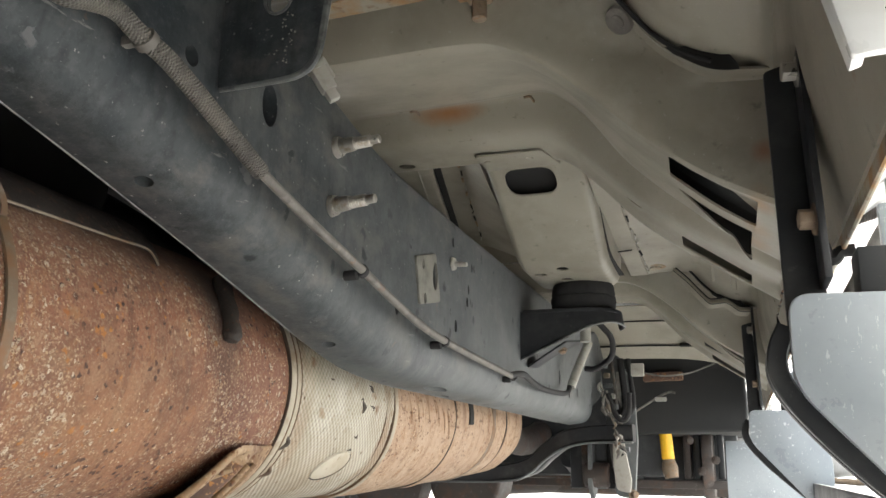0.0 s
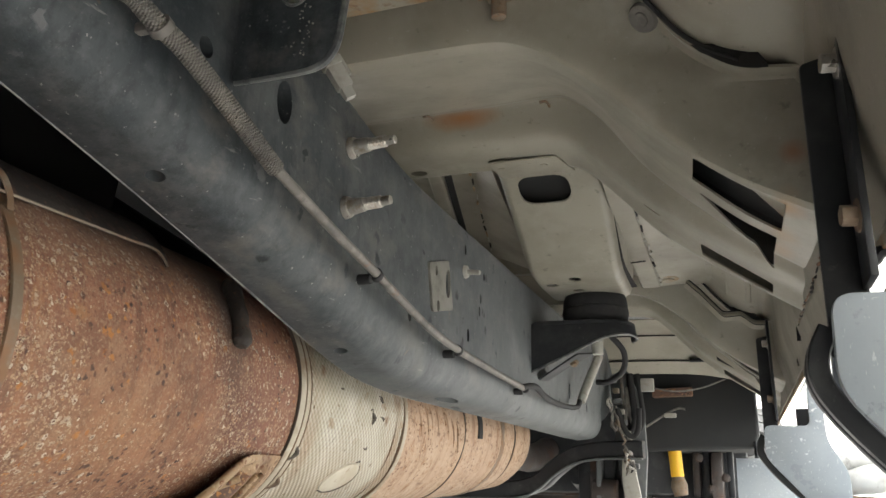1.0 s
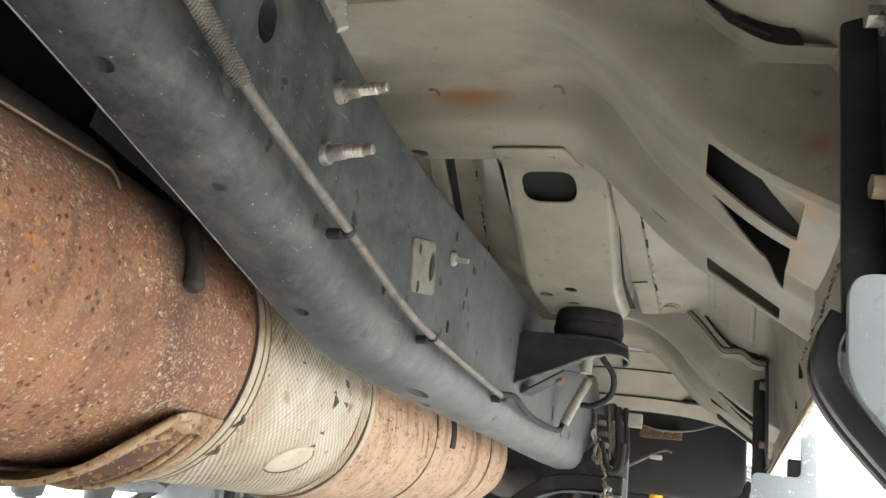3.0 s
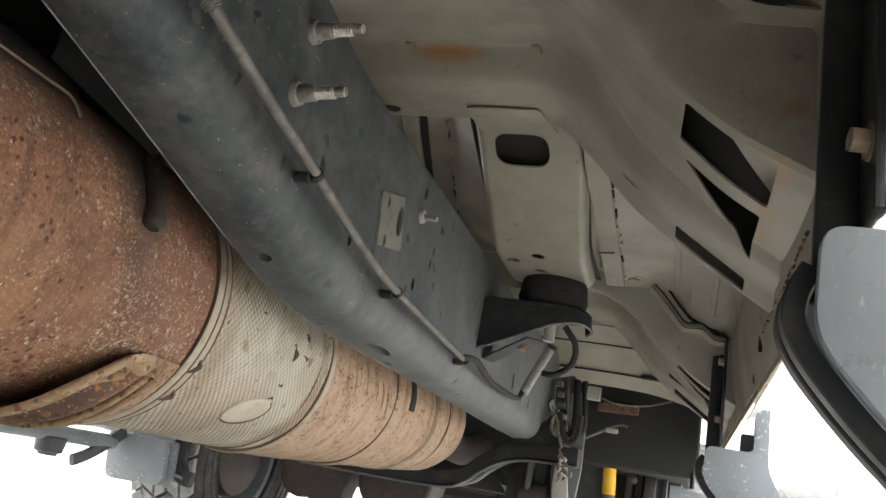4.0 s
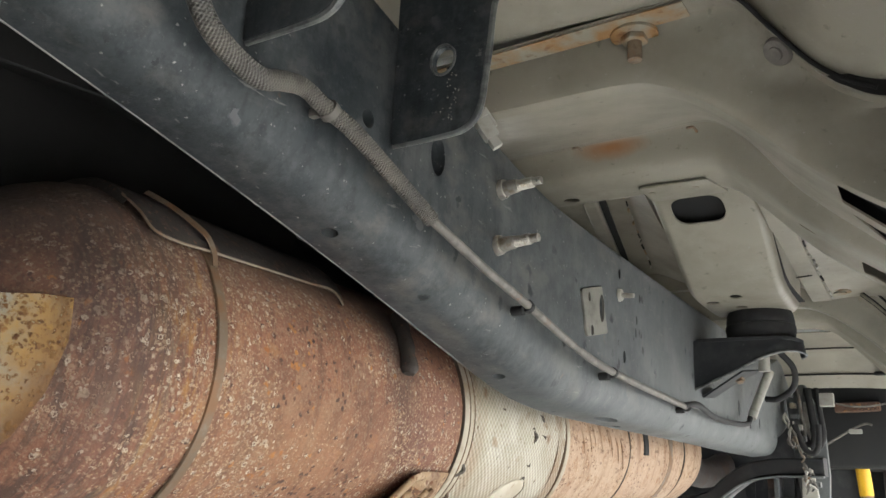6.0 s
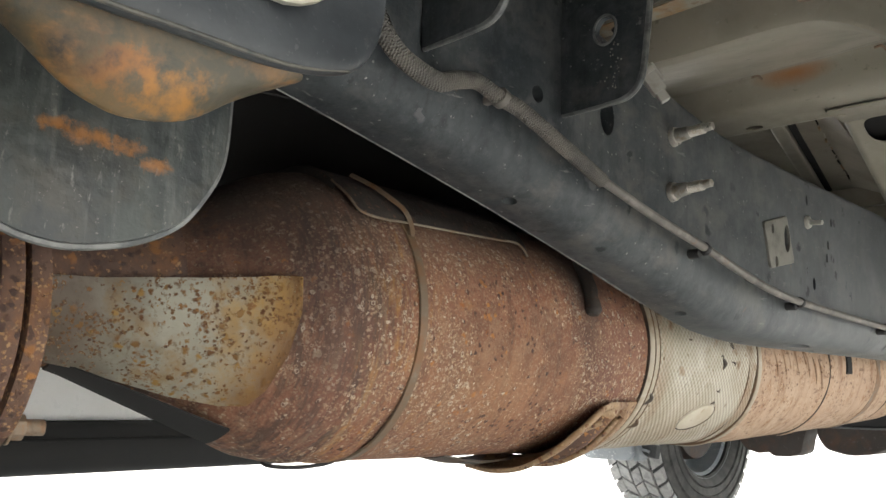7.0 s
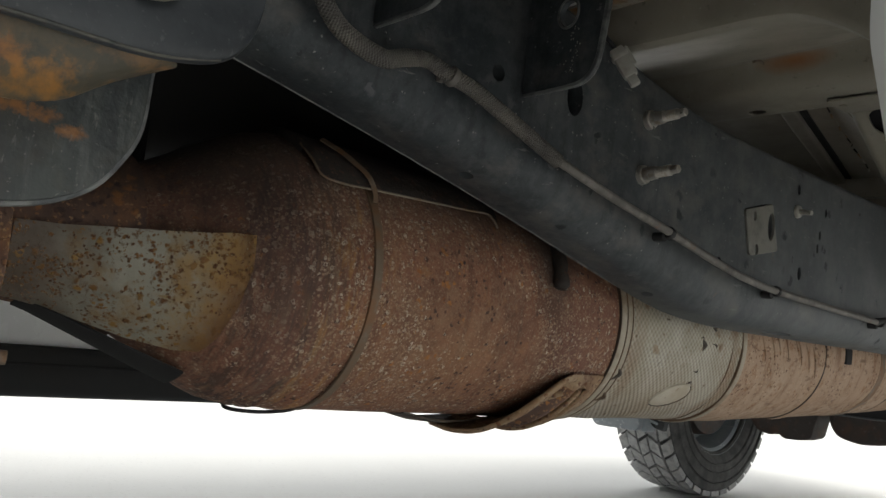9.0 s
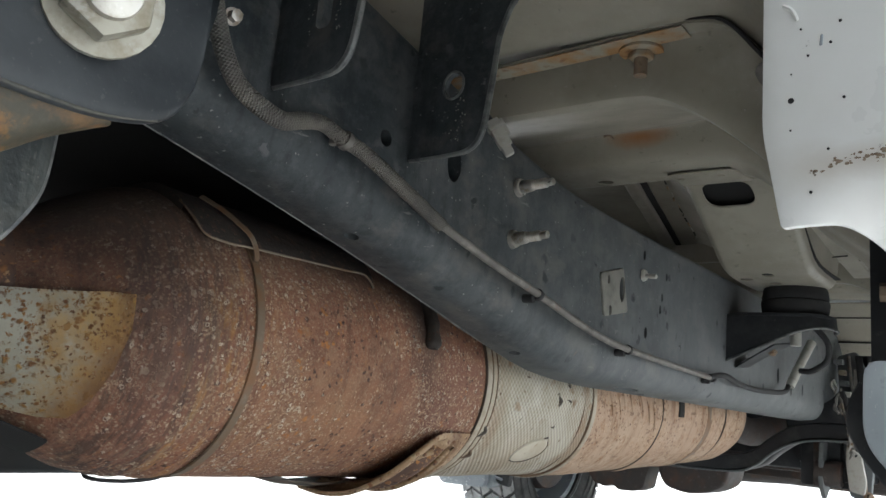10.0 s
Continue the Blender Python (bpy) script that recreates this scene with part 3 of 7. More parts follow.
def lathe(profile, seg=72, a0=0, a1=360, wall=0.0, jitter=0.0):
    """Turns (y, radius) round the exhaust's axis, over all or part of a turn."""
    bm, rings = bmesh.new(), []
    full = a1 - a0 >= 360
    n = seg if full else seg + 1
    prof = list(profile) + ([(y, r - wall) for y, r in reversed(profile)] if wall else [])
    for y, r in prof:
        ring = []
        for j in range(n):
            a = radians(a0 + (a1 - a0) * j / seg)
            rr = r + jitter * noise.noise(Vector((y * 14, math.cos(a) * 2.2, math.sin(a) * 2.2)))
            ring.append(bm.verts.new((axis_x(y) + rr * math.cos(a), y, axis_z(y) + shell_lift(y) + rr * math.sin(a))))
        rings.append(ring)
    loop = list(zip(rings, rings[1:])) + ([(rings[-1], rings[0])] if wall else [])
    for a, b in loop:
        for j in range(seg):
            bm.faces.new((a[j], a[(j + 1) % n], b[(j + 1) % n], b[j]))
    if wall and not full:
        bm.faces.new([r[0] for r in rings])
        bm.faces.new([r[-1] for r in rings])
    elif not wall and full:
        bm.faces.new(rings[0])
        bm.faces.new(rings[-1])
    return bm


def sheet(lines, k=5, thick=0.003, k2=5):
    """A smooth pressed sheet through lines of points, all of one length."""
    rows = [smooth_line(l, k) for l in lines]
    cols = [smooth_line([r[i] for r in rows], k2) for i in range(len(rows[0]))]
    bm = bmesh.new()
    g = [[bm.verts.new(p) for p in c] for c in cols]
    for a, b in zip(g, g[1:]):
        for j in range(len(a) - 1):
            bm.faces.new((a[j], a[j + 1], b[j + 1], b[j]))
    bmesh.ops.recalc_face_normals(bm, faces=bm.faces)
    if thick:
        bmesh.ops.solidify(bm, geom=bm.faces[:], thickness=thick)
    return bm


def carve(bm, cutters, own=False):
    """Cuts the cutters out of a closed bmesh."""
    def temp(b):
        bmesh.ops.recalc_face_normals(b, faces=b.faces)
        me = bpy.data.meshes.new("temp")
        b.to_mesh(me)
        b.free()
        return new("temp", me)
    base, tools = temp(bm), [temp(c) for c in cutters]
    for t in tools:
        mod = base.modifiers.new("cut", "BOOLEAN")
        mod.operation, mod.object, mod.solver, mod.use_self = "DIFFERENCE", t, "EXACT", own
    bpy.context.view_layer.update()
    ev = base.evaluated_get(bpy.context.evaluated_depsgraph_get())
    me = bpy.data.meshes.new_from_object(ev)
    out = bmesh.new()
    out.from_mesh(me)
    bpy.data.meshes.remove(me)
    for o in [base, *tools]:
        d = o.data
        bpy.data.objects.remove(o)
        bpy.data.meshes.remove(d)
    return out


def hex_bolt(at, way, r, h, washer=1.35, wt=0.003):
    """A hexagon head with a flange washer."""
    at, way = Vector(at), Vector(way).normalized()
    head = cylinder(at + way * wt, at + way * (wt + h), r, seg=6, w=r * 0.12)
    return join(cylinder(at, at + way * wt, r * washer, seg=24, w=0.0008), head)


def cutter_x(x0, x1, y, z, ry, rz=None, seg=20, lean=0.0):
    """A round or oval plug along x."""
    rz = rz or ry
    return prism([(y + ry * math.cos(2 * math.pi * i / seg) + lean * math.sin(2 * math.pi * i / seg), z + rz * math.sin(2 * math.pi * i / seg)) for i in range(seg)], "x", x0, x1)


def cutter_z(z0, z1, x, y, rx, ry=None, seg=20):
    ry = ry or rx
    return prism([(x + rx * math.cos(2 * math.pi * i / seg), y + ry * math.sin(2 * math.pi * i / seg)) for i in range(seg)], "z", z0, z1)

# ---- ground ----
bm = bmesh.new()
bmesh.ops.create_grid(bm, x_segments=60, y_segments=60, size=1)
for v in bm.verts:
    v.co = Vector((math.copysign(abs(v.co.x) ** 3, v.co.x) * 400, math.copysign(abs(v.co.y) ** 3, v.co.y) * 400, GROUND))
tagged(part("ground", bm, GROUNDM), "pale salted concrete ground under the truck", "ground", kind="structure")

BAREEDGE = mat("worn_bare_edge", (0.17, 0.175, 0.17), 0.45, 0.3, [((0.05, 0.055, 0.06), 40, 0.45, 0.62, 0.8)], [(160, 0.2, 0.001)])

# ---- near frame rail ----
RAIL_BOTTOM = [(-0.35, 0.80), (0.0, 0.745), (0.25, 0.715), (0.47, 0.676), (0.69, 0.630), (0.86, 0.590), (1.0, 0.556), (1.10, 0.530), (1.20, 0.511),
               (1.33, 0.501), (1.55, 0.500), (2.0, 0.503), (2.6, 0.505), (2.86, 0.507)]
RAIL_TOP = [(-0.35, 1.05), (0.0, 1.0), (0.25, 0.965), (0.47, 0.93), (0.69, 0.88), (0.86, 0.845), (1.0, 0.817), (1.10, 0.801), (1.20, 0.791),
            (1.33, 0.788), (1.55, 0.787), (2.0, 0.788), (2.6, 0.79), (2.86, 0.79)]
WEB, INNER = -0.478, -0.560


def rail_section(y, zb, zt):
    r = 0.042
    pts = [(WEB - 0.012, zt)]
    pts += [(WEB - 0.012 + 0.012 * math.sin(radians(a)), zt - 0.012 + 0.012 * math.cos(radians(a))) for a in (30, 60, 90)]
    pts += [(WEB, zt - (zt - zb) * f) for f in (0.25, 0.5)]
    for a in (0, 12, 24, 36, 48, 60, 72, 81, 90):
        fold = 0.0007 * math.sin(radians(2 * a)) * max(0.0, 1 - abs(y - 1.1) / 0.5) * (math.sin(y * 150 + 1.2 * math.sin(y * 37)) + 0.5 * math.sin(y * 67))
        pts.append((WEB - r + (r - fold) * math.cos(radians(a)), zb + r * 1.35 - (r - fold) * 1.35 * math.sin(radians(a))))
    pts += [(INNER + 0.005 - 0.005 * math.sin(radians(a)), zb + 0.001 - 0.005 * math.cos(radians(a))) for a in (0, 30, 60, 90)]
    pts += [(INNER, zt)]
    return [Vector((x, y, z)) for x, z in pts]


bm = bmesh.new()
ys = list(np.arange(-0.35, 2.855, 0.012)) + [2.86]
by, bz = zip(*RAIL_BOTTOM)
ty, tz = zip(*RAIL_TOP)
curve_b = smooth_line([(0, y, z) for y, z in RAIL_BOTTOM], 8)
curve_t = smooth_line([(0, y, z) for y, z in RAIL_TOP], 8)
rings = []
for y in ys:
    zb = np.interp(y, [p.y for p in curve_b], [p.z for p in curve_b]) - 0.003
    zt = np.interp(y, [p.y for p in curve_t], [p.z for p in curve_t])
    rings.append([bm.verts.new(p) for p in rail_section(y, zb, zt)])
for a, b in zip(rings, rings[1:]):
    for j in range(len(a)):
        bm.faces.new((a[j], a[(j + 1) % len(a)], b[(j + 1) % len(a)], b[j]))
bm.faces.new(rings[0])
bm.faces.new(rings[-1])
plugs = [
    cutter_z(0.55, 0.72, -0.524, 0.728, 0.009), cutter_z(0.47, 0.62, -0.529, 1.116, 0.009),
    cutter_x(-0.545, -0.40, 0.719, 0.732, 0.010), cutter_x(-0.545, -0.40, 0.855, 0.741, 0.015, 0.024),
    cutter_x(-0.545, -0.40, 1.366, 0.664, 0.010, 0.022), cutter_x(-0.545, -0.40, 1.463, 0.745, 0.0045, 0.009),
    cutter_x(-0.545, -0.40, 1.571, 0.723, 0.0045, 0.008), cutter_x(-0.545, -0.40, 1.552, 0.679, 0.0045, 0.009),
    cutter_x(-0.545, -0.40, 1.545, 0.655, 0.0045, 0.009), cutter_x(-0.545, -0.40, 1.482, 0.602, 0.006, 0.011),
    cutter_x(-0.545, -0.40, 1.22, 0.585, 0.006, 0.008), cutter_x(-0.545, -0.40, 2.35, 0.60, 0.008, 0.02),
    cutter_x(-0.545, -0.40, 2.48, 0.575, 0.006, 0.02), cutter_x(-0.545, -0.40, 2.60, 0.58, 0.006, 0.015),
    cutter_z(0.44, 0.515, -0.52, 1.50, 0.012, 0.05), cutter_z(0.44, 0.515, -0.545, 1.62, 0.006, 0.02),
]
rail = thing("frame_rail", (-0.52, 1.2, 0.5), "dark blue-black painted steel frame rail with dusty scuffed face", "frame rail")
part("rail_beam", carve(bm, plugs), FRAME, rail)
part("rail_edge", sweep([(INNER + 0.0018, y, np.interp(y, [p.y for p in curve_b], [p.z for p in curve_b]) - 0.0065) for y in np.arange(0.0, 2.85, 0.15)], 0.0009, 6, 3), BAREEDGE, rail, "bare worn lower edge")
# rail kick over the axle
part("rail_kick", sweep([(-0.52, 2.80, 0.66), (-0.52, 3.0, 0.70), (-0.52, 3.3, 0.80), (-0.52, 3.7, 0.85), (-0.52, 4.6, 0.85)], 0.05, 12, 5, flat=(0.085, 0.24)), FRAME, rail)
# bare weld plate with three holes
pl = prism(rounded([(1.282, 0.678), (1.368, 0.702), (1.393, 0.627), (1.303, 0.607)], 0.006), "x", WEB - 0.002, WEB + 0.004, 0.001)
pl = carve(pl, [cutter_x(-0.51, -0.44, 1.366, 0.664, 0.011, 0.023), cutter_x(-0.51, -0.44, 1.312, 0.672, 0.005, 0.008), cutter_x(-0.51, -0.44, 1.323, 0.620, 0.006, 0.009)])
part("weld_plate", pl, mat("bare_grey_plate", (0.20, 0.195, 0.17), 0.6, 0.1, [((0.12, 0.115, 0.1), 30, 0.45, 0.65, 0.8)], [(120, 0.2, 0.001)]), rail, "bare grey steel plate with slotted hole")


def stud(y, z, length=0.060):
    """A threaded stud with collar and flange."""
    a = Vector((WEB, y, z))
    d = Vector((1, -0.05, 0.06)).normalized()
    base = part("stud_flange", cylinder(a - d * 0.002, a + d * 0.007, 0.0140, 0.0125, 24, 0.001), STEEL, rail, "dull stud flange")
    part("stud_collar", cylinder(a + d * 0.007, a + d * 0.026, 0.0100, 0.0085, 16, 0.001), STEEL, base)
    bmt = bmesh.new()
    prof = [(0.024, 0.006)] + [(0.026 + 0.0016 * i, 0.0076 if i % 2 else 0.0066) for i in range(int((length - 0.036) / 0.0016))] + [(length - 0.012, 0.0056), (length - 0.001, 0.0054), (length, 0.0046)]
    q = d.to_track_quat("Z", "Y").to_matrix()
    rr = [[bmt.verts.new(a + q @ Vector((r * math.cos(2 * math.pi * j / 14), r * math.sin(2 * math.pi * j / 14), h))) for j in range(14)] for h, r in prof]
    for u, v in zip(rr, rr[1:]):
        for j in range(14):
            bmt.faces.new((u[j], u[(j + 1) % 14], v[(j + 1) % 14], v[j]))
    bmt.faces.new(rr[-1])
    part("stud_thread", bmt, STEEL, base, "bright threaded stud", smooth=False)


stud(1.012, 0.752)
stud(1.006, 0.674)
small = Vector((WEB, 1.459, 0.706))
part("clip_stud", join(cylinder(small, small + Vector((0.006, 0, 0)), 0.012, 0.010, 16, 0.001), cylinder(small, small + Vector((0.028, -0.004, -0.004)), 0.005, 0.004, 12)), WHITEPL, rail, "pale plastic clip stud")

# ---- brackets on the rail ----
PLATE = [(-0.476, 1.02), (-0.476, 0.7175), (-0.430, 0.7180), (-0.399, 0.7195), (-0.386, 0.7235), (-0.377, 0.732), (-0.3715, 0.746), (-0.368, 0.772), (-0.3635, 0.812), (-0.360, 0.852), (-0.350, 0.882), (-0.332, 0.92), (-0.315, 1.02)]


def rail_bracket(name, y, dz, slot, label):
    """An outrigger plate that stands out square from the rail, with a bare worn edge."""
    ob = thing(name, (-0.44, y, 0.72 + dz), label, "bracket")
    face = prism([(x, z + dz) for x, z in PLATE], "y", y, y + 0.007, 0.0016)
    if slot:
        cut = prism(rounded([(-0.421, 0.776), (-0.400, 0.776), (-0.400, 0.845), (-0.421, 0.845)], 0.0095), "y", y - 0.05, y + 0.05)
    else:
        cut = prism([(-0.4155 + 0.0125 * math.cos(a), 0.802 + 0.0150 * math.sin(a)) for a in np.linspace(0, 2 * math.pi, 25)[:-1]], "y", y - 0.05, y + 0.05)
    part("bracket_face", carve(face, [cut]), FRAME, ob)
    part("bracket_edge", sweep([(x + 0.0006, y + 0.004, z + dz - 0.0008) for x, z in PLATE[1:]], [0.0026, 0.0036, 0.0042, 0.0042, 0.0038, 0.0034], 8, 4), BAREEDGE, ob, "bare worn bracket edge")
    if not slot:
        part("hole_rim", sweep([(-0.4155 + 0.0145 * math.cos(t), y - 0.0004, 0.802 + 0.017 * math.sin(t)) for t in np.linspace(0, 6.4, 15)], 0.0016, 6, 3), BAREEDGE, ob)
    rg = random.Random(len(name))
    for k in range(26):
        f = rg.random()
        x, z = (-0.404 + rg.gauss(0, 0.005), 0.785 - 0.055 * f) if not slot else (-0.41 + rg.choice((-0.018, 0.018)) + rg.gauss(0, 0.003), 0.77 + 0.05 * f)
        r = rg.uniform(0.0005, 0.0015)
        part("paint_chip", cylinder((x, y + 0.0004, z), (x, y - 0.0003, z), r, r * 0.7, 6), CHIP, ob)
    return ob


CHIP = mat("pale_chip_grit", (0.30, 0.295, 0.25), 0.8, 0, [((0.16, 0.155, 0.14), 300, 0.45, 0.6, 0.8)])
rail_bracket("cab_mount_bracket", 0.758, 0.0, False, "black steel outrigger plate with a round hole on the rail")
front_bracket = rail_bracket("front_cab_bracket", 0.538, 0.010, True, "black steel bracket with slot and bare lower edge on rail")
hb = hex_bolt((-0.468, 0.475, 0.772), (1, -0.2, -0.2), 0.0065, 0.010)
part("bracket_bolt", hb, STEEL, front_bracket, "small pale bolt")

# ---- wire connector on the bracket ----
con = thing("wire_connector", (-0.44, 0.905, 0.79), "dirty white plastic wire connector clipped to bracket", "connector")
m = look((-0.447, 0.905, 0.795), (-0.42, 0.925, 0.745))
for nm, dims, off in (("connector_body", (0.016, 0.018, 0.042), (0, 0, 0)), ("connector_latch", (0.008, 0.006, 0.028), (0.002, 0.011, 0.004)), ("connector_collar", (0.020, 0.021, 0.008), (0, 0, 0.010)), ("connector_plug", (0.012, 0.013, 0.016), (0.001, -0.001, -0.026))):
    b = bmesh.new()
    bmesh.ops.create_cube(b, size=1, matrix=m @ Matrix.Translation(off) @ Matrix.Diagonal((*dims, 1)))
    part(nm, bevel(b, 0.003), WHITEPL, con)
part("connector_wire", sweep([(-0.455, 0.897, 0.812), (-0.462, 0.875, 0.83), (-0.466, 0.85, 0.85)], 0.003, 8), RUBBER, con, "black wire")

# ---- brake line with braided sleeve ----
line = thing("brake_line", (-0.45, 1.0, 0.58), "dusty grey brake line with braided sleeve clipped along rail", "pipe")
SLEEVE = [(-0.448, 0.40, 0.86), (-0.446, 0.435, 0.775), (-0.446, 0.455, 0.728), (-0.45, 0.485, 0.700), (-0.452, 0.535, 0.688), (-0.452, 0.565, 0.697), (-0.452, 0.592, 0.703), (-0.452, 0.622, 0.697), (-0.450, 0.660, 0.690), (-0.450, 0.735, 0.667), (-0.450, 0.803, 0.645)]
sl = sweep(SLEEVE, [0.0085, 0.0088, 0.009, 0.0095, 0.009, 0.0080, 0.0085, 0.0088, 0.0088], 16, 14)
part("braided_sleeve", sl, BRAID, line, "dark woven braided sleeve")
part("steel_line", sweep([(-0.452, 0.79, 0.650), (-0.450, 0.917, 0.622), (-0.450, 1.04, 0.601), (-0.450, 1.15, 0.580), (-0.450, 1.245, 0.565), (-0.452, 1.36, 0.557), (-0.455, 1.56, 0.551), (-0.458, 1.78, 0.546)], 0.0056, 12, 8), LINE, line)
part("rear_hose", sweep([(-0.458, 1.77, 0.547), (-0.450, 1.84, 0.556), (-0.452, 1.93, 0.548), (-0.458, 2.05, 0.545), (-0.458, 2.20, 0.548), (-0.455, 2.33, 0.558), (-0.452, 2.36, 0.580)], 0.0065, 12, 6), RUBBER, line, "black rubber hose")
part("rear_hose_pipe", sweep([(-0.45, 2.36, 0.575), (-0.43, 2.39, 0.64), (-0.41, 2.42, 0.70)], 0.012, 12, 4), WHITEPL, line, "pale plastic pipe")
for y, x, z in ((0.628, -0.452, 0.696), (1.045, -0.452, 0.600), (1.357, -0.454, 0.557), (1.79, -0.458, 0.546)):
    r = 0.0105 if y < 0.9 else 0.0085
    i = (Vector((0, 0.075, -0.025)) if y < 1.2 else Vector((0, 0.1, -0.004))).normalized()
    c = Vector((x, y, z))
    clip = cylinder(c - i * 0.004, c + i * 0.004, r, seg=20, w=0.001)
    if y < 0.8:
        clip = join(clip, box(x - 0.022, x - 0.006, y - 0.004, y + 0.004, z - 0.003, z + 0.006, 0.002))
    else:
        clip = join(clip, cylinder((x - 0.020, y - 0.006, z - 0.006), (x - 0.003, y - 0.006, z - 0.006), 0.0065, seg=14, w=0.001))
    part("line_clip", clip, RUBBER if y > 0.8 else LINE, line, "plastic line clip")

# ---- floor pan and cross members ----
INB, OUT = -1.9, 0.055
floor = thing("cab_floor_pan", (-0.9, 1.5, 0.9), "pale grey-beige primed sheet steel cab floor seen from below", "floor pan", kind="structure")


def floor_lines():
    rows = []
    for y, z in ((-0.6, 1.35), (0.0, 1.16), (0.45, 1.03), (0.7, 0.965), (0.88, 0.934), (0.94, 0.924), (1.0, 0.965), (1.06, 0.984), (1.2, 0.99), (1.44, 0.99), (1.50, 0.965), (1.54, 0.886), (1.60, 0.876), (1.75, 0.864), (2.0, 0.850), (2.18, 0.838),
                 (2.215, 0.842), (2.25, 0.858), (2.35, 0.885), (2.65, 0.90), (2.72, 0.895), (2.76, 0.885), (2.9, 0.89), (3.1, 0.885)):
        up = 0.095 if y > 1.45 else 0.003 if y > 0.8 else 0.02
        def low(x, h):
            fz = np.interp(x, [-0.215, -0.165, -0.128, -0.093, -0.060, -0.031, 0.005, 0.05], [0.921, 0.912, 0.872, 0.832, 0.802, 0.786, 0.779, 0.775]) + 0.014
            if y > 1.5:
                return min(h, fz - 0.035 + 0.35 * max(0.0, 2.22 - y))
            return min(h, fz + 0.35 * max(0.0, 1.0 - y))
        rows.append([(INB, y, z + up), (-1.2, y, z + up), (-0.75, y, z + up), (-0.62, y, z + up), (-0.50, y, z + up), (-0.435, y, z + up * 0.95), (-0.40, y, z + up * 0.8), (-0.275, y, z + up * 0.3), (-0.238, y, z), (-0.19, y, low(-0.19, z + 0.002)),
                     (-0.14, y, low(-0.14, z + 0.002)), (-0.10, y, low(-0.10, z + 0.002)), (-0.06, y, low(-0.06, z)), (-0.02, y, low(-0.02, z - 0.006)), (0.015, y, low(0.015, z - 0.04)), (0.036, y, low(0.036, z - 0.11) - 0.02)])
    return rows


part("floor_sheet", sheet(floor_lines(), 4, 0.003, 3), BODY, floor)
# ribs pressed along the floor
for x in (-0.105, -0.066, -0.024):
    slope = np.interp(x, [-0.128, -0.093, -0.060, -0.031, 0.005], [0.872, 0.832, 0.802, 0.786, 0.779])
    rib = [(x, y, min(np.interp(y, (1.54, 1.60, 1.75, 2.0, 2.18), (0.886, 0.876, 0.864, 0.850, 0.838)), slope - 0.021 + 0.35 * (2.22 - y)) - 0.001) for y in (1.55, 1.65, 1.75, 1.85, 1.93, 2.0, 2.06, 2.12, 2.17)]
    part("floor_rib", sweep(rib, 0.012, 14, 4, flat=(0.013, 0.009)), BODY, floor)
FLOOR_Y, FLOOR_Z = (1.54, 1.60, 1.75, 2.0, 2.18), (0.981, 0.971, 0.959, 0.945, 0.933)
# the groove's shade is a black strip laid under the floor
part("floor_groove", sweep([(-0.548 - 0.22 * (y - 1.5), y, np.interp(y, FLOOR_Y, FLOOR_Z) - 0.003) for y in (1.56, 1.65, 1.75, 1.9, 2.05, 2.17)], 0.01, 10, 5, flat=(0.015, 0.008)), DARK, floor, "black strip for the shade of a pressed groove")
part("floor_rib", sweep([(-0.572 - 0.22 * (y - 1.5), y, np.interp(y, FLOOR_Y, FLOOR_Z) - 0.006) for y in (1.56, 1.65, 1.75, 1.9, 2.05, 2.17)], 0.02, 14, 5, flat=(0.030, 0.024)), BODY, floor)
part("side_flange", sheet([[(-0.500 - 0.20 * (y - 1.5), y, np.interp(y, FLOOR_Y, FLOOR_Z) - 0.004), (-0.485 - 0.19 * (y - 1.5), y, np.interp(y, FLOOR_Y, FLOOR_Z) - 0.010), (-0.455 - 0.1 * (y - 1.5), y, np.interp(y, FLOOR_Y, FLOOR_Z) - 0.05)] for y in (1.55, 1.65, 1.8, 2.0, 2.17)], 4, 0.002), BODY, floor)
rng = random.Random(3)
for k in range(15):
    y = 1.57 + 0.038 * k
    part("sealer_bead", sweep([(-0.502 - 0.20 * (y - 1.5) + rng.uniform(-0.003, 0.003), y, np.interp(y, FLOOR_Y, FLOOR_Z) - 0.006), (-0.503 - 0.20 * (y - 1.48), y + rng.uniform(0.012, 0.03), np.interp(y + 0.02, FLOOR_Y, FLOOR_Z) - 0.006)], rng.uniform(0.001, 0.0028), 6, 3), rng.choice([WHITEPL, DARK, DARK, BODYRUST]), floor)
# added panel that hides the brightly lit floor beyond
part("gap_panel", sheet([[(-0.98, 2.20, 0.80), (-0.70, 2.20, 0.80), (-0.46, 2.20, 0.80)], [(-0.98, 2.19, 0.90), (-0.70, 2.19, 0.90), (-0.46, 2.19, 0.90)], [(-0.98, 2.18, 0.945), (-0.70, 2.18, 0.945), (-0.46, 2.18, 0.945)]], 3, 0.003), BODY, floor)
part("lap_seam", sweep([(-0.272, 1.977, 0.838), (-0.252, 1.972, 0.838), (-0.231, 1.966, 0.838)], 0.0015, 6, 4), DARK, floor, "dark lap seam")
part("seam_flange", sweep([(-0.236, 1.545, 0.878), (-0.240, 1.71, 0.861), (-0.242, 2.0, 0.845), (-0.242, 2.195, 0.833)], 0.01, 8, 6, flat=(0.044, 0.006)), BODY, floor)
rng = random.Random(9)
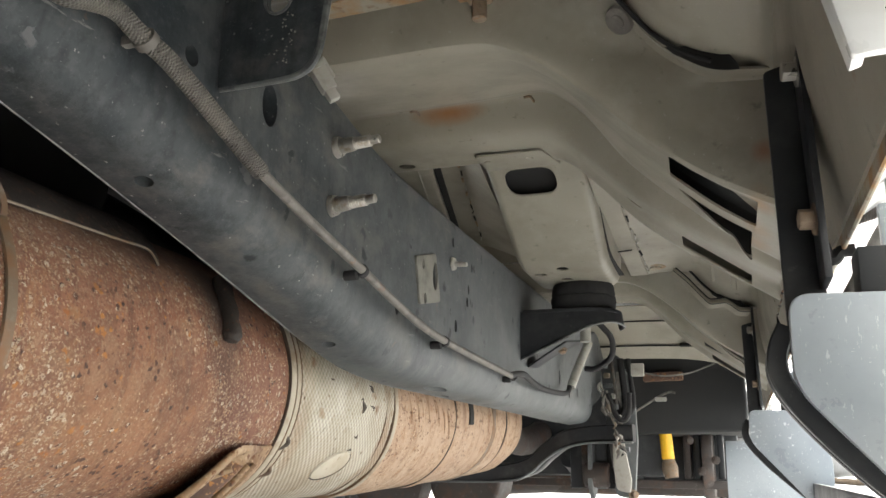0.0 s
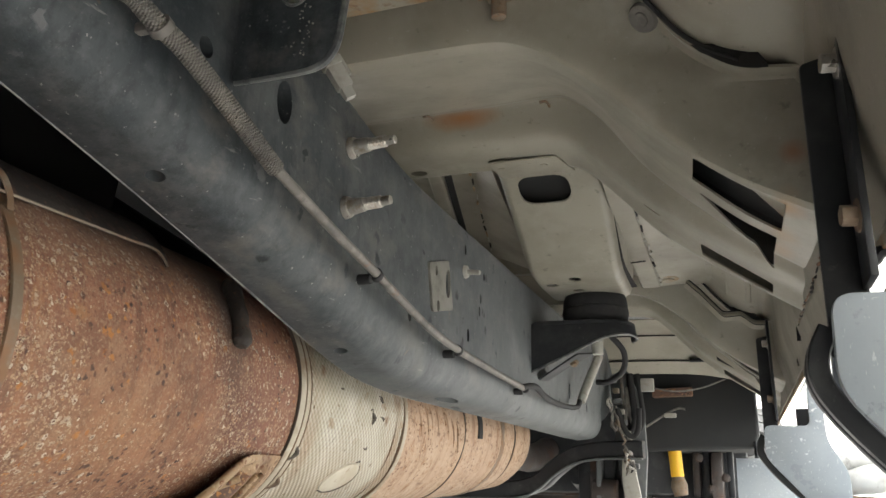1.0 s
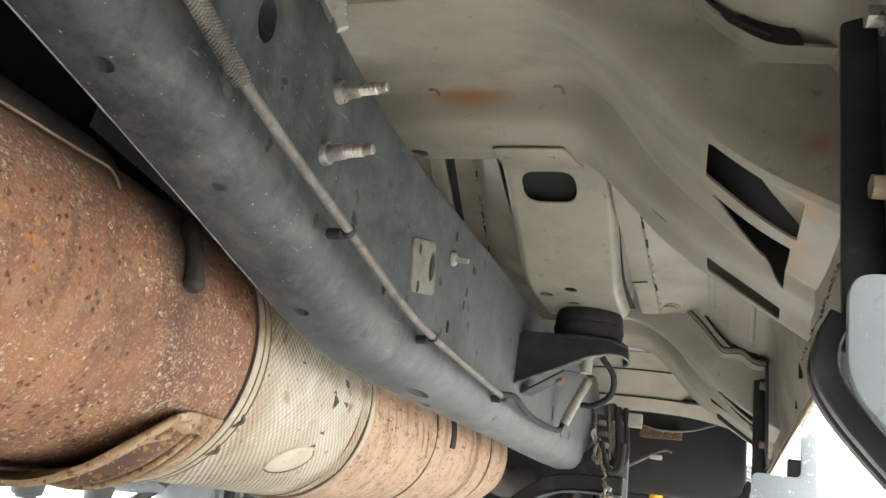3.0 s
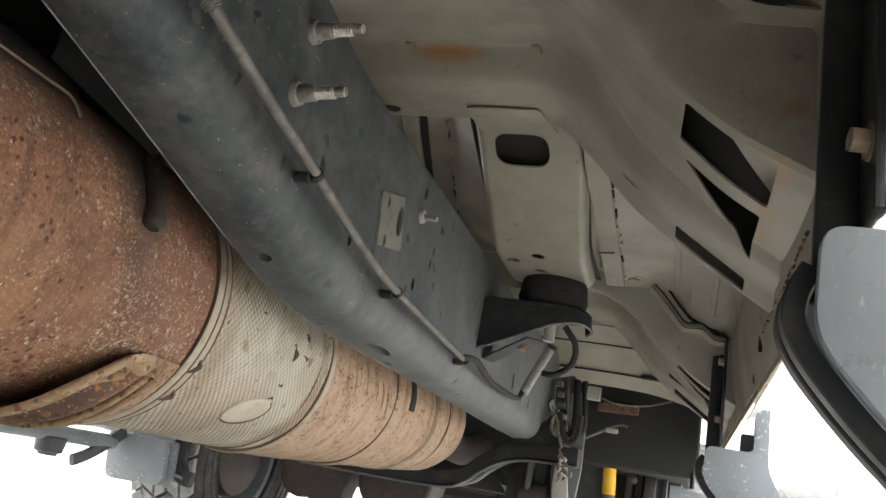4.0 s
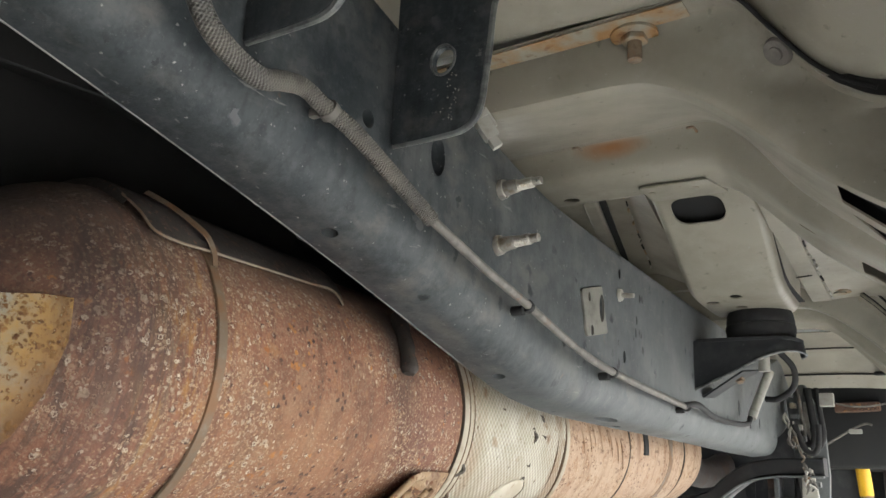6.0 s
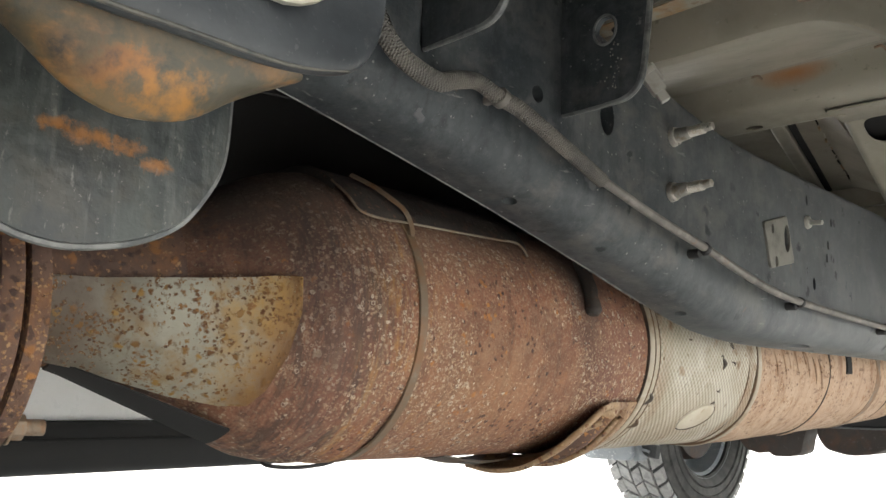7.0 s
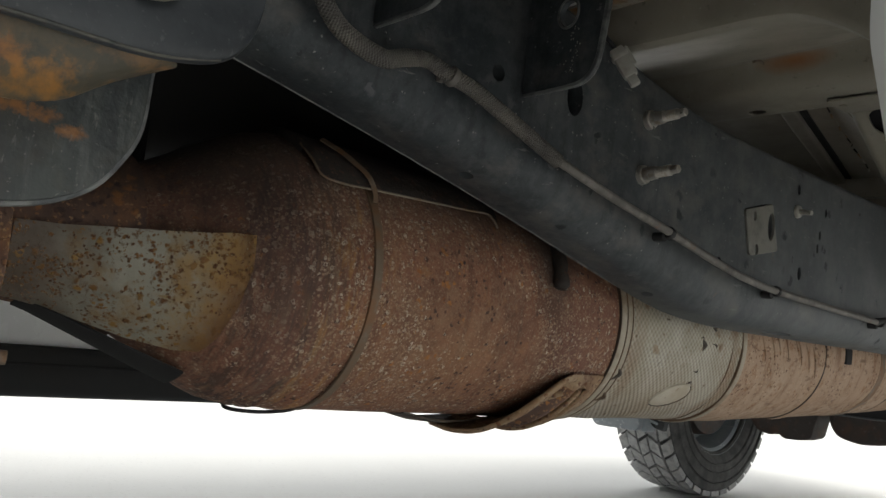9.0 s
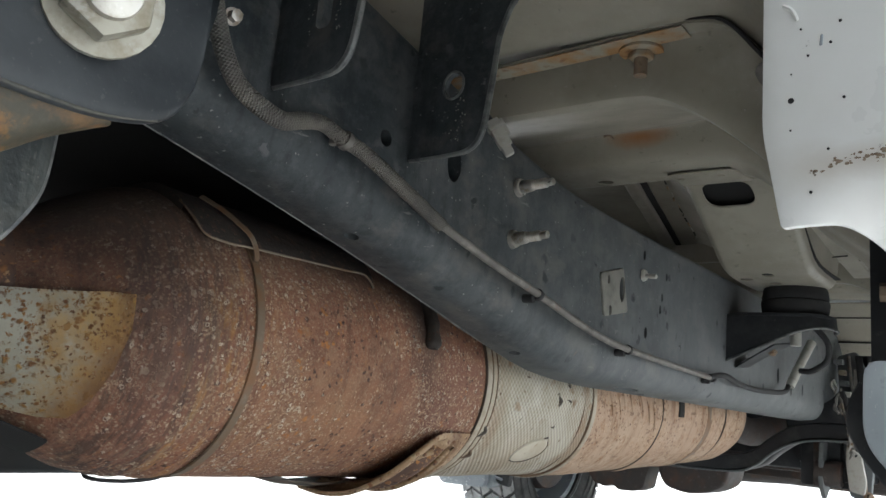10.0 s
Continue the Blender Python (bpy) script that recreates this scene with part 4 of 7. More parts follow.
for k in range(16):
    y = 1.56 + 0.04 * k
    part("sealer_bead", sweep([(-0.216 + rng.uniform(-0.004, 0.004), y, np.interp(y, [1.54, 1.71, 2.0, 2.2], [0.876, 0.858, 0.842, 0.831])), (-0.217, y + rng.uniform(0.015, 0.034), np.interp(y, [1.54, 1.71, 2.0, 2.2], [0.875, 0.857, 0.841, 0.830]))], rng.uniform(0.0012, 0.0028), 6, 3), rng.choice([WHITEPL, WHITEPL, DARK]), floor)
for y, x, rx, ry in ((2.15, -0.198, 0.022, 0.017),):
    part("drain_plug", join(cylinder((x, y, 0.846), (x, y, 0.838), 0.024, seg=24, w=0.001), cylinder((x, y, 0.838), (x, y, 0.834), 0.014, seg=24, w=0.001)), BODYRUST, floor, "rusty floor drain plug")


def cross_member(name, dy, dz, label):
    ob = thing(name, (-0.3, 1.2 + dy, 0.9), label, "cross member")
    xs_f = [(-0.80, 0.912), (-0.55, 0.912), (-0.42, 0.915), (-0.30, 0.919), (-0.215, 0.921), (-0.165, 0.912), (-0.128, 0.872), (-0.093, 0.832), (-0.060, 0.802), (-0.031, 0.786), (0.005, 0.779), (0.05, 0.775)]
    ys_f = [0.945, 0.945, 0.945, 0.945, 0.945, 0.955, 0.98, 1.0, 1.0, 1.0, 1.0, 1.0]
    xs_c = [-0.80, -0.60, -0.45, -0.36, -0.315, -0.275, -0.225, -0.170, -0.125, -0.085, -0.03, 0.045]
    crest = [0.862, 0.862, 0.862, 0.863, 0.862, 0.858, 0.836, 0.795, 0.753, 0.719, 0.680, 0.640]
    mid = [0.914, 0.914, 0.914, 0.916, 0.916, 0.910, 0.878, 0.815, 0.770, 0.735, 0.688, 0.640]
    crease = [0.947, 0.948, 0.950, 0.953, 0.955, 0.948, 0.905, 0.830, 0.783, 0.747, 0.700, 0.650]
    lip = [0.899, 0.899, 0.899, 0.898, 0.896, 0.884, 0.840, 0.785, 0.749, 0.720, 0.684, 0.636]
    tip = [0.0, 0.0, 0.0, 0.0, 0.001, 0.004, 0.008, 0.012, 0.014, 0.014, 0.014, 0.014]

    def row(y, zs, xs=xs_c, ysl=None):
        return [(x, (ysl[i] if ysl else y) + dy, z + dz) for i, (x, z) in enumerate(zip(xs, zs))]

    def blend(f, p=crease, q=lip):
        return [u * (1 - f) + v * f for u, v in zip(p, q)]
    lines = [
        [(x, y + dy, z + dz) for (x, z), y in zip(xs_f, ys_f)],
        [(x, y + (0.033 if x < -0.2 else 0.030) + dy, z + dz + 0.002) for (x, z), y in zip(xs_f, ys_f)],
        row(0, [0.08 * u + 0.92 * v[1] + (0.012 if i < 6 else 0.006) for i, (u, v) in enumerate(zip(crest, xs_f))], xs_c, [0.990] * 5 + [0.994, 1.006, 1.024, 1.032, 1.036, 1.038, 1.038]),
        row(0, [0.88 * u + 0.12 * v[1] for u, v in zip(crest, xs_f)], xs_c, [1.001] * 5 + [1.006, 1.020, 1.040, 1.048, 1.053, 1.056, 1.056]),
        row(0, crest, xs_c, [1.017] * 5 + [1.022, 1.036, 1.056, 1.065, 1.070, 1.07, 1.07]),
        row(0, blend(0.12, crest, mid), xs_c, [1.055] * 5 + [1.060, 1.072, 1.09, 1.095, 1.096, 1.09, 1.09]),
        row(1.22, mid), row(1.335, [z - 0.004 for z in crease]), row(1.350, [z - 0.0008 for z in crease]), row(1.356, crease), row(1.361, blend(0.05)), row(1.368, blend(0.30)), row(1.377, blend(0.68)), row(1.388, blend(0.90)),
        row(1.410, blend(0.98)), row(1.45, lip), row(1.475, [z - 0.5 * d for z, d in zip(lip, tip)]), row(1.499, [z - d for z, d in zip(lip, tip)]), row(1.508, [z - d + 0.005 for z, d in zip(lip, tip)]), row(1.516, [z - d + 0.022 for z, d in zip(lip, tip)]), row(1.522, [z - d + 0.05 for z, d in zip(lip, tip)]),
    ]
    bm = sheet(lines, 4, 0.003, 3)
    cuts = [
        prism(rounded([(-0.085, 1.072), (-0.092, 1.200), (0.007, 1.205), (0.007, 1.088)], 0.006), "z", 0.5, 1.0),
        prism(rounded([(-0.087, 1.252), (0.003, 1.393), (0.003, 1.243)], 0.005), "z", 0.5, 1.0),
        prism(rounded([(-0.096, 1.456), (0.003, 1.466), (0.003, 1.495), (-0.096, 1.487)], 0.004), "z", 0.5, 1.0),
        cutter_z(0.6, 1.0, -0.574, 1.478, 0.016, 0.012), cutter_z(0.6, 1.0, -0.165, 1.44, 0.012, 0.004),
    ]
    for c in cuts:
        bmesh.ops.translate(c, verts=c.verts, vec=(0, dy, dz))
    part("pressed_sheet", carve(bm, cuts, True), BODY, ob)
    # black bar and sheet put where the flange gap and opening lie in shade
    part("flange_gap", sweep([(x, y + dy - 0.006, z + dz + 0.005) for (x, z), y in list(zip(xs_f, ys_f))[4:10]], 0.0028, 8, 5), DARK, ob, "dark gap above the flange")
    part("flange_opening", sheet([[(-0.068 - 0.01, 0.994 + dy, 0.815 + dz), (-0.055, 0.994 + dy, 0.812 + dz), (-0.035, 0.994 + dy, 0.809 + dz), (-0.018, 0.994 + dy, 0.803 + dz), (-0.004, 0.994 + dy, 0.784 + dz)], [(-0.068, 0.997 + dy, 0.808 + dz), (-0.052, 0.997 + dy, 0.795 + dz), (-0.035, 0.997 + dy, 0.785 + dz), (-0.018, 0.997 + dy, 0.780 + dz), (-0.003, 0.997 + dy, 0.779 + dz)]], 4, 0.002), DARK, ob, "black sheet for the shaded opening above the flange")
    slope_x, slope_z = [-0.125, -0.085, -0.03, 0.045], [0.770, 0.735, 0.688, 0.640]
    web = sheet([[(x0, 1.06 + dy, np.interp(x0, slope_x, slope_z) + 0.023 + dz), (x0 * 0.5 + 0.016, 1.06 + dy, np.interp(x0 * 0.5 + 0.016, slope_x, slope_z) + 0.023 + dz), (0.032, 1.06 + dy, 0.671 + dz)] if k == 0 else
                 [(x0, y + dy, np.interp(x0, slope_x, slope_z) + 0.023 + dz), (x0 * 0.5 + 0.016, y + dy, np.interp(x0 * 0.5 + 0.016, slope_x, slope_z) + 0.023 + dz), (0.032, y + dy, 0.671 + dz)]
                 for k, (x0, y) in enumerate(((-0.080, 1.06), (-0.078, 1.085), (-0.050, 1.12), (-0.022, 1.16), (0.006, 1.20), (0.020, 1.222)))], 3, 0.002, 3)
    part("inner_web", web, BODY, ob, "grey web inside the cut-out")
    part("web_stud", cylinder((-0.026, 1.112 + dy, 0.708 + dz), (-0.026, 1.111 + dy, 0.699 + dz), 0.006, 0.005, 12, 0.001), DARK, ob)
    # black sheet behind the cut-outs in place of the shaded hollow
    shade_rows = [[(x, y, z + 0.05) for x, y, z in l[7:]] for l in lines[2:-1]]
    part("shade_sheet", sheet(shade_rows, 2, 0.002, 1), DARK, ob, "black sheet for the shaded inside of the pressing")
    return ob


cm = cross_member("front_cross_member", 0.0, 0.0, "beige primed pressed cross member with triangular cut-outs and rust streak")
part("rusty_flange", sheet([[(x, y, z - 0.0022) for x, z in ((-0.80, 0.912), (-0.60, 0.912), (-0.42, 0.915), (-0.30, 0.919), (-0.215, 0.921))] for y in (0.944, 0.955, 0.978)], 4, 0.0015, 3), BODYRUST, cm, "rusty seam flange")
part("cross_bolt_head", hex_bolt((-0.285, 0.985, 0.917), (0, 0, -1), 0.017, 0.008, 1.7, 0.005), BODYRUST, cm, "orange rusty bolt head")
part("cross_bolt_shank", cylinder((-0.285, 0.985, 0.91), (-0.285, 0.985, 0.880), 0.009, seg=14, w=0.001), BOLTRUST, cm)
for x in (-0.509, -0.312):
    part("drip_nib", sweep([(x - 0.010, 1.349, 0.9455), (x, 1.353, 0.9475), (x + 0.003, 1.368, 0.9435)], 0.0022, 6, 3), BOLTRUST, cm)
bc = Vector((-0.126, 0.996, 0.856))
bd = Vector((-0.5, -0.5, -0.7)).normalized()
part("slope_plug", join(cylinder(bc + bd * -0.004, bc + bd * 0.002, 0.018, 0.016, 28, 0.001), cylinder(bc, bc + bd * 0.004, 0.009, 0.008, 24, 0.001)), LINE, cm, "dull metal plug on the slope")
rm = cross_member("rear_cross_member", 1.22, -0.035, "beige primed pressed cross member further back under cab")
WAVE = [(-0.159, 0.834), (-0.143, 0.818), (-0.126, 0.801), (-0.098, 0.768), (-0.080, 0.749), (-0.060, 0.7485), (-0.043, 0.749), (-0.030, 0.740), (-0.014, 0.728), (0.008, 0.726)]
part("lower_flange", sheet([[(x, 2.176, z + 0.010) for x, z in WAVE], [(x, 2.171, z) for x, z in WAVE], [(x - 0.006, 2.180, z - 0.009) for x, z in WAVE]], 4, 0.002), BODY, rm)
for lift, r in ((0.0105, 0.0016), (-0.0015, 0.0012)):
    part("flange_seam", sweep([(x, 2.170, z + lift) for x, z in WAVE], r, 8, 6), DARK, rm, "dark wavy flange seam")
rng = random.Random(17)
for k in range(22):
    y = 1.15 + 0.021 * k
    x = 0.0455 - 0.006 * (y - 1.19) + rng.uniform(-0.0012, 0.0012)
    part("rust_seam", sweep([(x - 0.001, y, 0.6205 + rng.uniform(-0.002, 0.002)), (x - 0.0015, y + 0.012, 0.621 + rng.uniform(-0.002, 0.002)), (x - 0.001, y + rng.uniform(0.018, 0.026), 0.622)], [0.0006, rng.uniform(0.0012, 0.0026), 0.0006], 6, 3), rng.choice([BOLTRUST, RUSTDARK, DARK]), cm, "rusted joint to the sill")
part("wall_slot", prism(rounded([(-0.114, 0.727), (-0.025, 0.672), (-0.018, 0.653), (-0.112, 0.708)], 0.002), "y", 2.595, 2.602, 0.0005), DARK, rm, "dark slot in the pressing")

# ---- cab mount chute ----
chute = thing("cab_mount_box", (-0.34, 1.75, 0.8), "beige primed box pressing with oval slot above rubber mount", "mount box")
SEC = [(1.500, 0.912), (1.535, 0.910), (1.565, 0.903), (1.60, 0.887), (1.66, 0.856), (1.72, 0.824), (1.78, 0.792), (1.81, 0.779), (1.85, 0.772), (1.93, 0.771), (2.03, 0.774)]
rows = []
for y, z in SEC:
    up = 0.125 + (0.912 - z)
    s = (y - 1.5) / 0.53
    u = -0.455 - 0.004 * s
    w = -0.252 - 0.018 * s
    rows.append([(u, y, z + up), (u + 0.002, y, z + 0.06), (u + 0.004, y, z + 0.022), (u + 0.007, y, z + 0.010), (u + 0.017, y, z + 0.001), (u + 0.032, y, z), (-0.35, y, z), (w - 0.026, y, z), (w - 0.012, y, z + 0.003), (w - 0.003, y, z + 0.013), (w + 0.001, y, z + 0.028), (w + 0.003, y, z + 0.05), (w + 0.014, y, z + 0.075 + 1.0 * (0.912 - z))])
end = rows[-1]
rows.append([(x, y + 0.018, z + 0.010) for x, y, z in end])
rows.append([(x, y + 0.03, z + 0.05) for x, y, z in end])
bm = sheet(rows, 3, 0.003, 3)
bm = carve(bm, [prism(rounded([(-0.418, 1.562), (-0.322, 1.562), (-0.322, 1.628), (-0.418, 1.628)], 0.030, 8), "z", 0.6, 0.98),
                cutter_z(0.6, 0.8, -0.416, 1.868, 0.014, 0.011), cutter_z(0.6, 0.85, -0.362, 1.835, 0.013, 0.011), cutter_z(0.6, 0.8, -0.37, 1.925, 0.013, 0.011)])
part("box_shell", bm, BODY, chute)
# black backing gives the holes the shade of a closed box
part("dark_inside", sheet([[(-0.430, y, z + 0.024), (-0.34, y, z + 0.022), (-0.258, y, z + 0.024)] for y, z in SEC], 2, 0.002, 1), DARK, chute, "black sheet for the shaded inside of the box")
part("front_tab", prism(rounded([(-0.436, 1.449), (-0.318, 1.449), (-0.298, 1.526), (-0.432, 1.526)], 0.006), "z", 0.8915, 0.8955, 0.001), BODY, chute)
for x in (-0.42, -0.345):
    part("tab_weld", cylinder((x, 1.480, 0.8916), (x, 1.480, 0.8903), 0.007, 0.006, 16), BODY, chute)

rub = thing("rubber_mount", (-0.345, 1.98, 0.70), "black rubber cab mount cushion under the floor box", "mount")
part("upper_cushion", cylinder((-0.350, 2.012, 0.775), (-0.350, 2.012, 0.742), 0.068, 0.073, 32, 0.008), RUBBER, rub)
part("lower_cushion", cylinder((-0.350, 2.012, 0.744), (-0.350, 2.012, 0.708), 0.075, 0.070, 32, 0.009), RUBBER, rub)

mb = thing("mount_bracket", (-0.38, 2.0, 0.62), "black pressed steel outrigger bracket with bare edge on rail", "bracket")
top = [(-0.478, 1.93), (-0.33, 1.93), (-0.275, 1.955), (-0.262, 2.01), (-0.275, 2.07), (-0.33, 2.09), (-0.478, 2.10)]
part("shelf", prism(rounded(top, 0.02), "z", 0.700, 0.708, 0.002), BLACK, mb)
part("front_skirt", sheet([[(-0.478, 1.932, 0.704), (-0.40, 1.932, 0.704), (-0.33, 1.934, 0.704), (-0.285, 1.955, 0.704), (-0.264, 2.01, 0.703), (-0.28, 2.07, 0.703)],
                           [(-0.478, 1.930, 0.655), (-0.40, 1.930, 0.665), (-0.33, 1.931, 0.680), (-0.283, 1.954, 0.690), (-0.262, 2.01, 0.690), (-0.278, 2.07, 0.690)],
                           [(-0.478, 1.932, 0.598), (-0.40, 1.930, 0.632), (-0.33, 1.930, 0.664), (-0.281, 1.953, 0.678), (-0.260, 2.01, 0.678), (-0.276, 2.07, 0.678)]], 5, 0.004), BLACK, mb)
part("skirt_edge", sweep([(-0.477, 1.930, 0.597), (-0.40, 1.928, 0.631), (-0.33, 1.928, 0.663), (-0.281, 1.951, 0.677), (-0.260, 2.01, 0.677), (-0.276, 2.07, 0.677)], 0.0028, 8, 6), BAREEDGE, mb, "bare worn lower edge")
part("lower_gusset", sheet([[(-0.477, 1.99, 0.59), (-0.43, 1.99, 0.62), (-0.39, 1.99, 0.645)], [(-0.477, 2.09, 0.60), (-0.43, 2.09, 0.63), (-0.37, 2.09, 0.66)]], 4, 0.004), BLACK, mb)
part("gusset_bolt", hex_bolt((-0.406, 2.04, 0.632), (0.2, -0.5, -1), 0.008, 0.006), BOLTRUST, mb)
part("mount_washer", cylinder((-0.345, 2.0, 0.699), (-0.345, 2.0, 0.690), 0.042, 0.040, 24, 0.001), BOLTRUST, mb, "rusty mount washer")
part("mount_bolt", join(cylinder((-0.345, 2.0, 0.692), (-0.345, 2.0, 0.676), 0.014, seg=6), cylinder((-0.345, 2.0, 0.68), (-0.345, 2.0, 0.642), 0.012, seg=14)), WHITEPL, mb, "pale mount bolt")

# ---- exhaust ----
SOOTED = pitted(mat("sooted_steel", (0.030, 0.024, 0.021), 0.75, 0.1, [((0.065, 0.055, 0.046), 18, 0.46, 0.66, 0.8), ((0.10, 0.055, 0.035), 60, 0.56, 0.68, 0.7)], [(120, 0.5, 0.003)]), [((0.13, 0.07, 0.045), (0.02, 0.016, 0.015), 240, 0.35, 9, 0.46)])
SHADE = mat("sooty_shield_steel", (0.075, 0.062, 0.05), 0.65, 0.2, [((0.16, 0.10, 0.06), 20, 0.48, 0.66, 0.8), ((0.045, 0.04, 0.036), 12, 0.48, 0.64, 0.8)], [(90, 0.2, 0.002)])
JOINT = mat("pale_joint_band", (0.40, 0.35, 0.27), 0.6, 0.1, [((0.27, 0.20, 0.13), 22, 0.48, 0.64, 0.75), ((0.50, 0.46, 0.38), 50, 0.54, 0.68, 0.6)], [(120, 0.25, 0.002)])
STRAP = mat("brown_stained_strap", (0.17, 0.125, 0.085), 0.6, 0.25, [((0.22, 0.11, 0.05), 26, 0.46, 0.64, 0.8), ((0.25, 0.22, 0.18), 70, 0.56, 0.7, 0.5)], [(120, 0.3, 0.002)])
def on_axis(y, angle, r):
    return (axis_x(y) + r * math.cos(radians(angle)), y, axis_z(y) + r * math.sin(radians(angle)))


ex = thing("exhaust_filter", (-0.79, 1.0, 0.3), "rusted steel particulate filter can with cone and clamp bands", "exhaust")
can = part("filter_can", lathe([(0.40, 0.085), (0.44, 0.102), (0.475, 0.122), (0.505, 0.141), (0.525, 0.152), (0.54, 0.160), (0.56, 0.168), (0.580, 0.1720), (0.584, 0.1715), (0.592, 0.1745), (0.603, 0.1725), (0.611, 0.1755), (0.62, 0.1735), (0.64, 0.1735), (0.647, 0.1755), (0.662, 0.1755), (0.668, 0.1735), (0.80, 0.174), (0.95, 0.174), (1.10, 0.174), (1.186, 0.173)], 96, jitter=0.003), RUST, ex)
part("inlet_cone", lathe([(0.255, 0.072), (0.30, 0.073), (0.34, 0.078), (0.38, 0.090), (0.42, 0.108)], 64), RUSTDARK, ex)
sleeve = part("wrap_sleeve", lathe([(1.208, 0.172), (1.225, 0.171), (1.30, 0.170), (1.42, 0.1685), (1.52, 0.167), (1.60, 0.166)], 96, jitter=0.004), WRAP, ex, "silver-beige embossed insulation sleeve")
for y0, r in ((1.186, 0.176), (1.203, 0.1745), (1.603, 0.170)):
    part("joint_band", lathe([(y0, r - 0.004), (y0 + 0.001, r), (y0 + 0.006, r + 0.0015), (y0 + 0.013, r + 0.001), (y0 + 0.015, r - 0.004)], 96), JOINT, ex, "pale beige joint band")
for y0, r in ((1.1835, 0.1765), (1.2015, 0.1770), (1.2195, 0.1750), (1.566, 0.1683), (1.601, 0.1698)):
    part("seam_line", lathe([(y0, r - 0.004), (y0 + 0.0004, r), (y0 + 0.0014, r), (y0 + 0.0018, r - 0.004)], 96), SHADE if y0 < 1.19 else STRAP, ex, "dark seam")
tail_shell = part("rear_shell", lathe([(1.612, 0.166), (1.66, 0.1665), (1.75, 0.166), (1.90, 0.165), (2.005, 0.164), (2.012, 0.167), (2.05, 0.1665), (2.06, 0.163), (2.20, 0.161), (2.33, 0.159), (2.34, 0.161), (2.385, 0.161), (2.39, 0.156), (2.52, 0.155), (2.528, 0.1535), (2.536, 0.155), (2.70, 0.152), (2.76, 0.146), (2.80, 0.125), (2.83, 0.085)], 80, jitter=0.003), RUSTTAN, ex, "tan rusted rear converter shell")
part("shell_slot", lathe([(2.115, 0.1625), (2.118, 0.1655), (2.150, 0.1650), (2.153, 0.1615)], 12, -6, 20, 0.004), DARK, tail_shell, "dark slot")
for y0, r in ((2.0, 0.1655), (2.525, 0.1555)):
    part("shell_seam", lathe([(y0, r - 0.003), (y0 + 0.0008, r + 0.0006), (y0 + 0.003, r + 0.0006), (y0 + 0.0038, r - 0.003)], 80), SHADE, tail_shell, "dark seam")
part("shell_band", lathe([(2.342, 0.158), (2.346, 0.1625), (2.382, 0.162), (2.386, 0.157)], 80), STRAP, tail_shell, "dark brown band")
rng = random.Random(12)
for k in range(8):
    y0, an = 1.68 + 0.035 * k + rng.uniform(-0.01, 0.01), rng.uniform(2, 26)
    part("shell_crease", sweep([on_axis(y0 + 0.03 * f, an - 26 * f + rng.uniform(-1, 1), 0.1655 + 0.0012 * math.sin(3.1 * f)) for f in (0, 0.25, 0.5, 0.75, 1.0)], [0.0004, 0.0024, 0.003, 0.0022, 0.0004], 6, 4), RUSTTAN, tail_shell)
part("tail_pipe", sweep([(-0.832, 2.80, 0.502), (-0.83, 2.95, 0.49), (-0.80, 3.3, 0.46), (-0.72, 3.8, 0.60), (-0.60, 4.4, 0.66)], 0.05, 16, 6), AXLE, ex)
# strap round the can
strap = lathe([(0.676, 0.1742), (0.677, 0.1765), (0.688, 0.1765), (0.689, 0.1742)], 60, -105, 47)
strapped = part("can_strap", strap, STRAP, ex, "thin bent steel strap")
# upper shield lip
LIP = [(0.598, 58), (0.601, 47), (0.607, 38.5), (0.640, 37), (0.675, 38), (0.767, 39.8), (0.850, 41.5), (0.893, 42.8), (0.903, 40), (0.909, 36)]


part("upper_shield", sheet([[on_axis(y, a, 0.178 + (0.004 if a > 36.5 else 0.001)) for y, a in LIP], [on_axis(y + 0.001, a + 5, 0.185) for y, a in LIP], [on_axis(y + 0.002, a + 16, 0.187) for y, a in LIP], [on_axis(y + 0.002, a + 30, 0.186) for y, a in LIP]], 5, 0.002), SOOTED, ex, "thin bent heat shield lip")
part("shield_rim", sweep([on_axis(y, a - 0.2, 0.179 + (0.004 if a > 36.5 else 0.001)) for y, a in LIP], 0.0015, 8, 5), BAND, ex, "bare shield rim")
part("shield_arch", lathe([(0.596, 0.176), (0.598, 0.184), (0.612, 0.186), (0.630, 0.185), (0.634, 0.180)], 30, 54, 122, 0.002), SOOTED, ex, "dark arched shield end")
part("strap_tail", sweep([on_axis(y, a, r) for y, a, r in ((0.684, 33, 0.1775), (0.6835, 37, 0.1835), (0.674, 41.5, 0.1915), (0.661, 47, 0.1925), (0.647, 54, 0.1925), (0.632, 62, 0.192))], 0.01, 8, 6, flat=(0.0075, 0.0018)), STRAP, strapped)
# inlet heat shield
bm = bmesh.new()
grid = []
for y, r, lo, hi in ((0.300, 0.079, -62, 4.5), (0.345, 0.086, -63, 5.5), (0.385, 0.100, -61, 7.3), (0.43, 0.119, -57, 8), (0.475, 0.1385, -51, 9), (0.500, 0.1485, -46, 10), (0.510, 0.1520, -36, 10), (0.519, 0.1545, -20, 10), (0.525, 0.1560, -4, 10)):
    grid.append([bm.verts.new((axis_x(y) + r * math.cos(radians(t)), y, axis_z(y) + r * math.sin(radians(t)))) for t in np.linspace(lo, hi, 22)])
for p, q in zip(grid, grid[1:]):
    for j in range(21):
        bm.faces.new((p[j], p[j + 1], q[j + 1], q[j]))
bmesh.ops.solidify(bm, geom=bm.faces[:], thickness=0.0025)
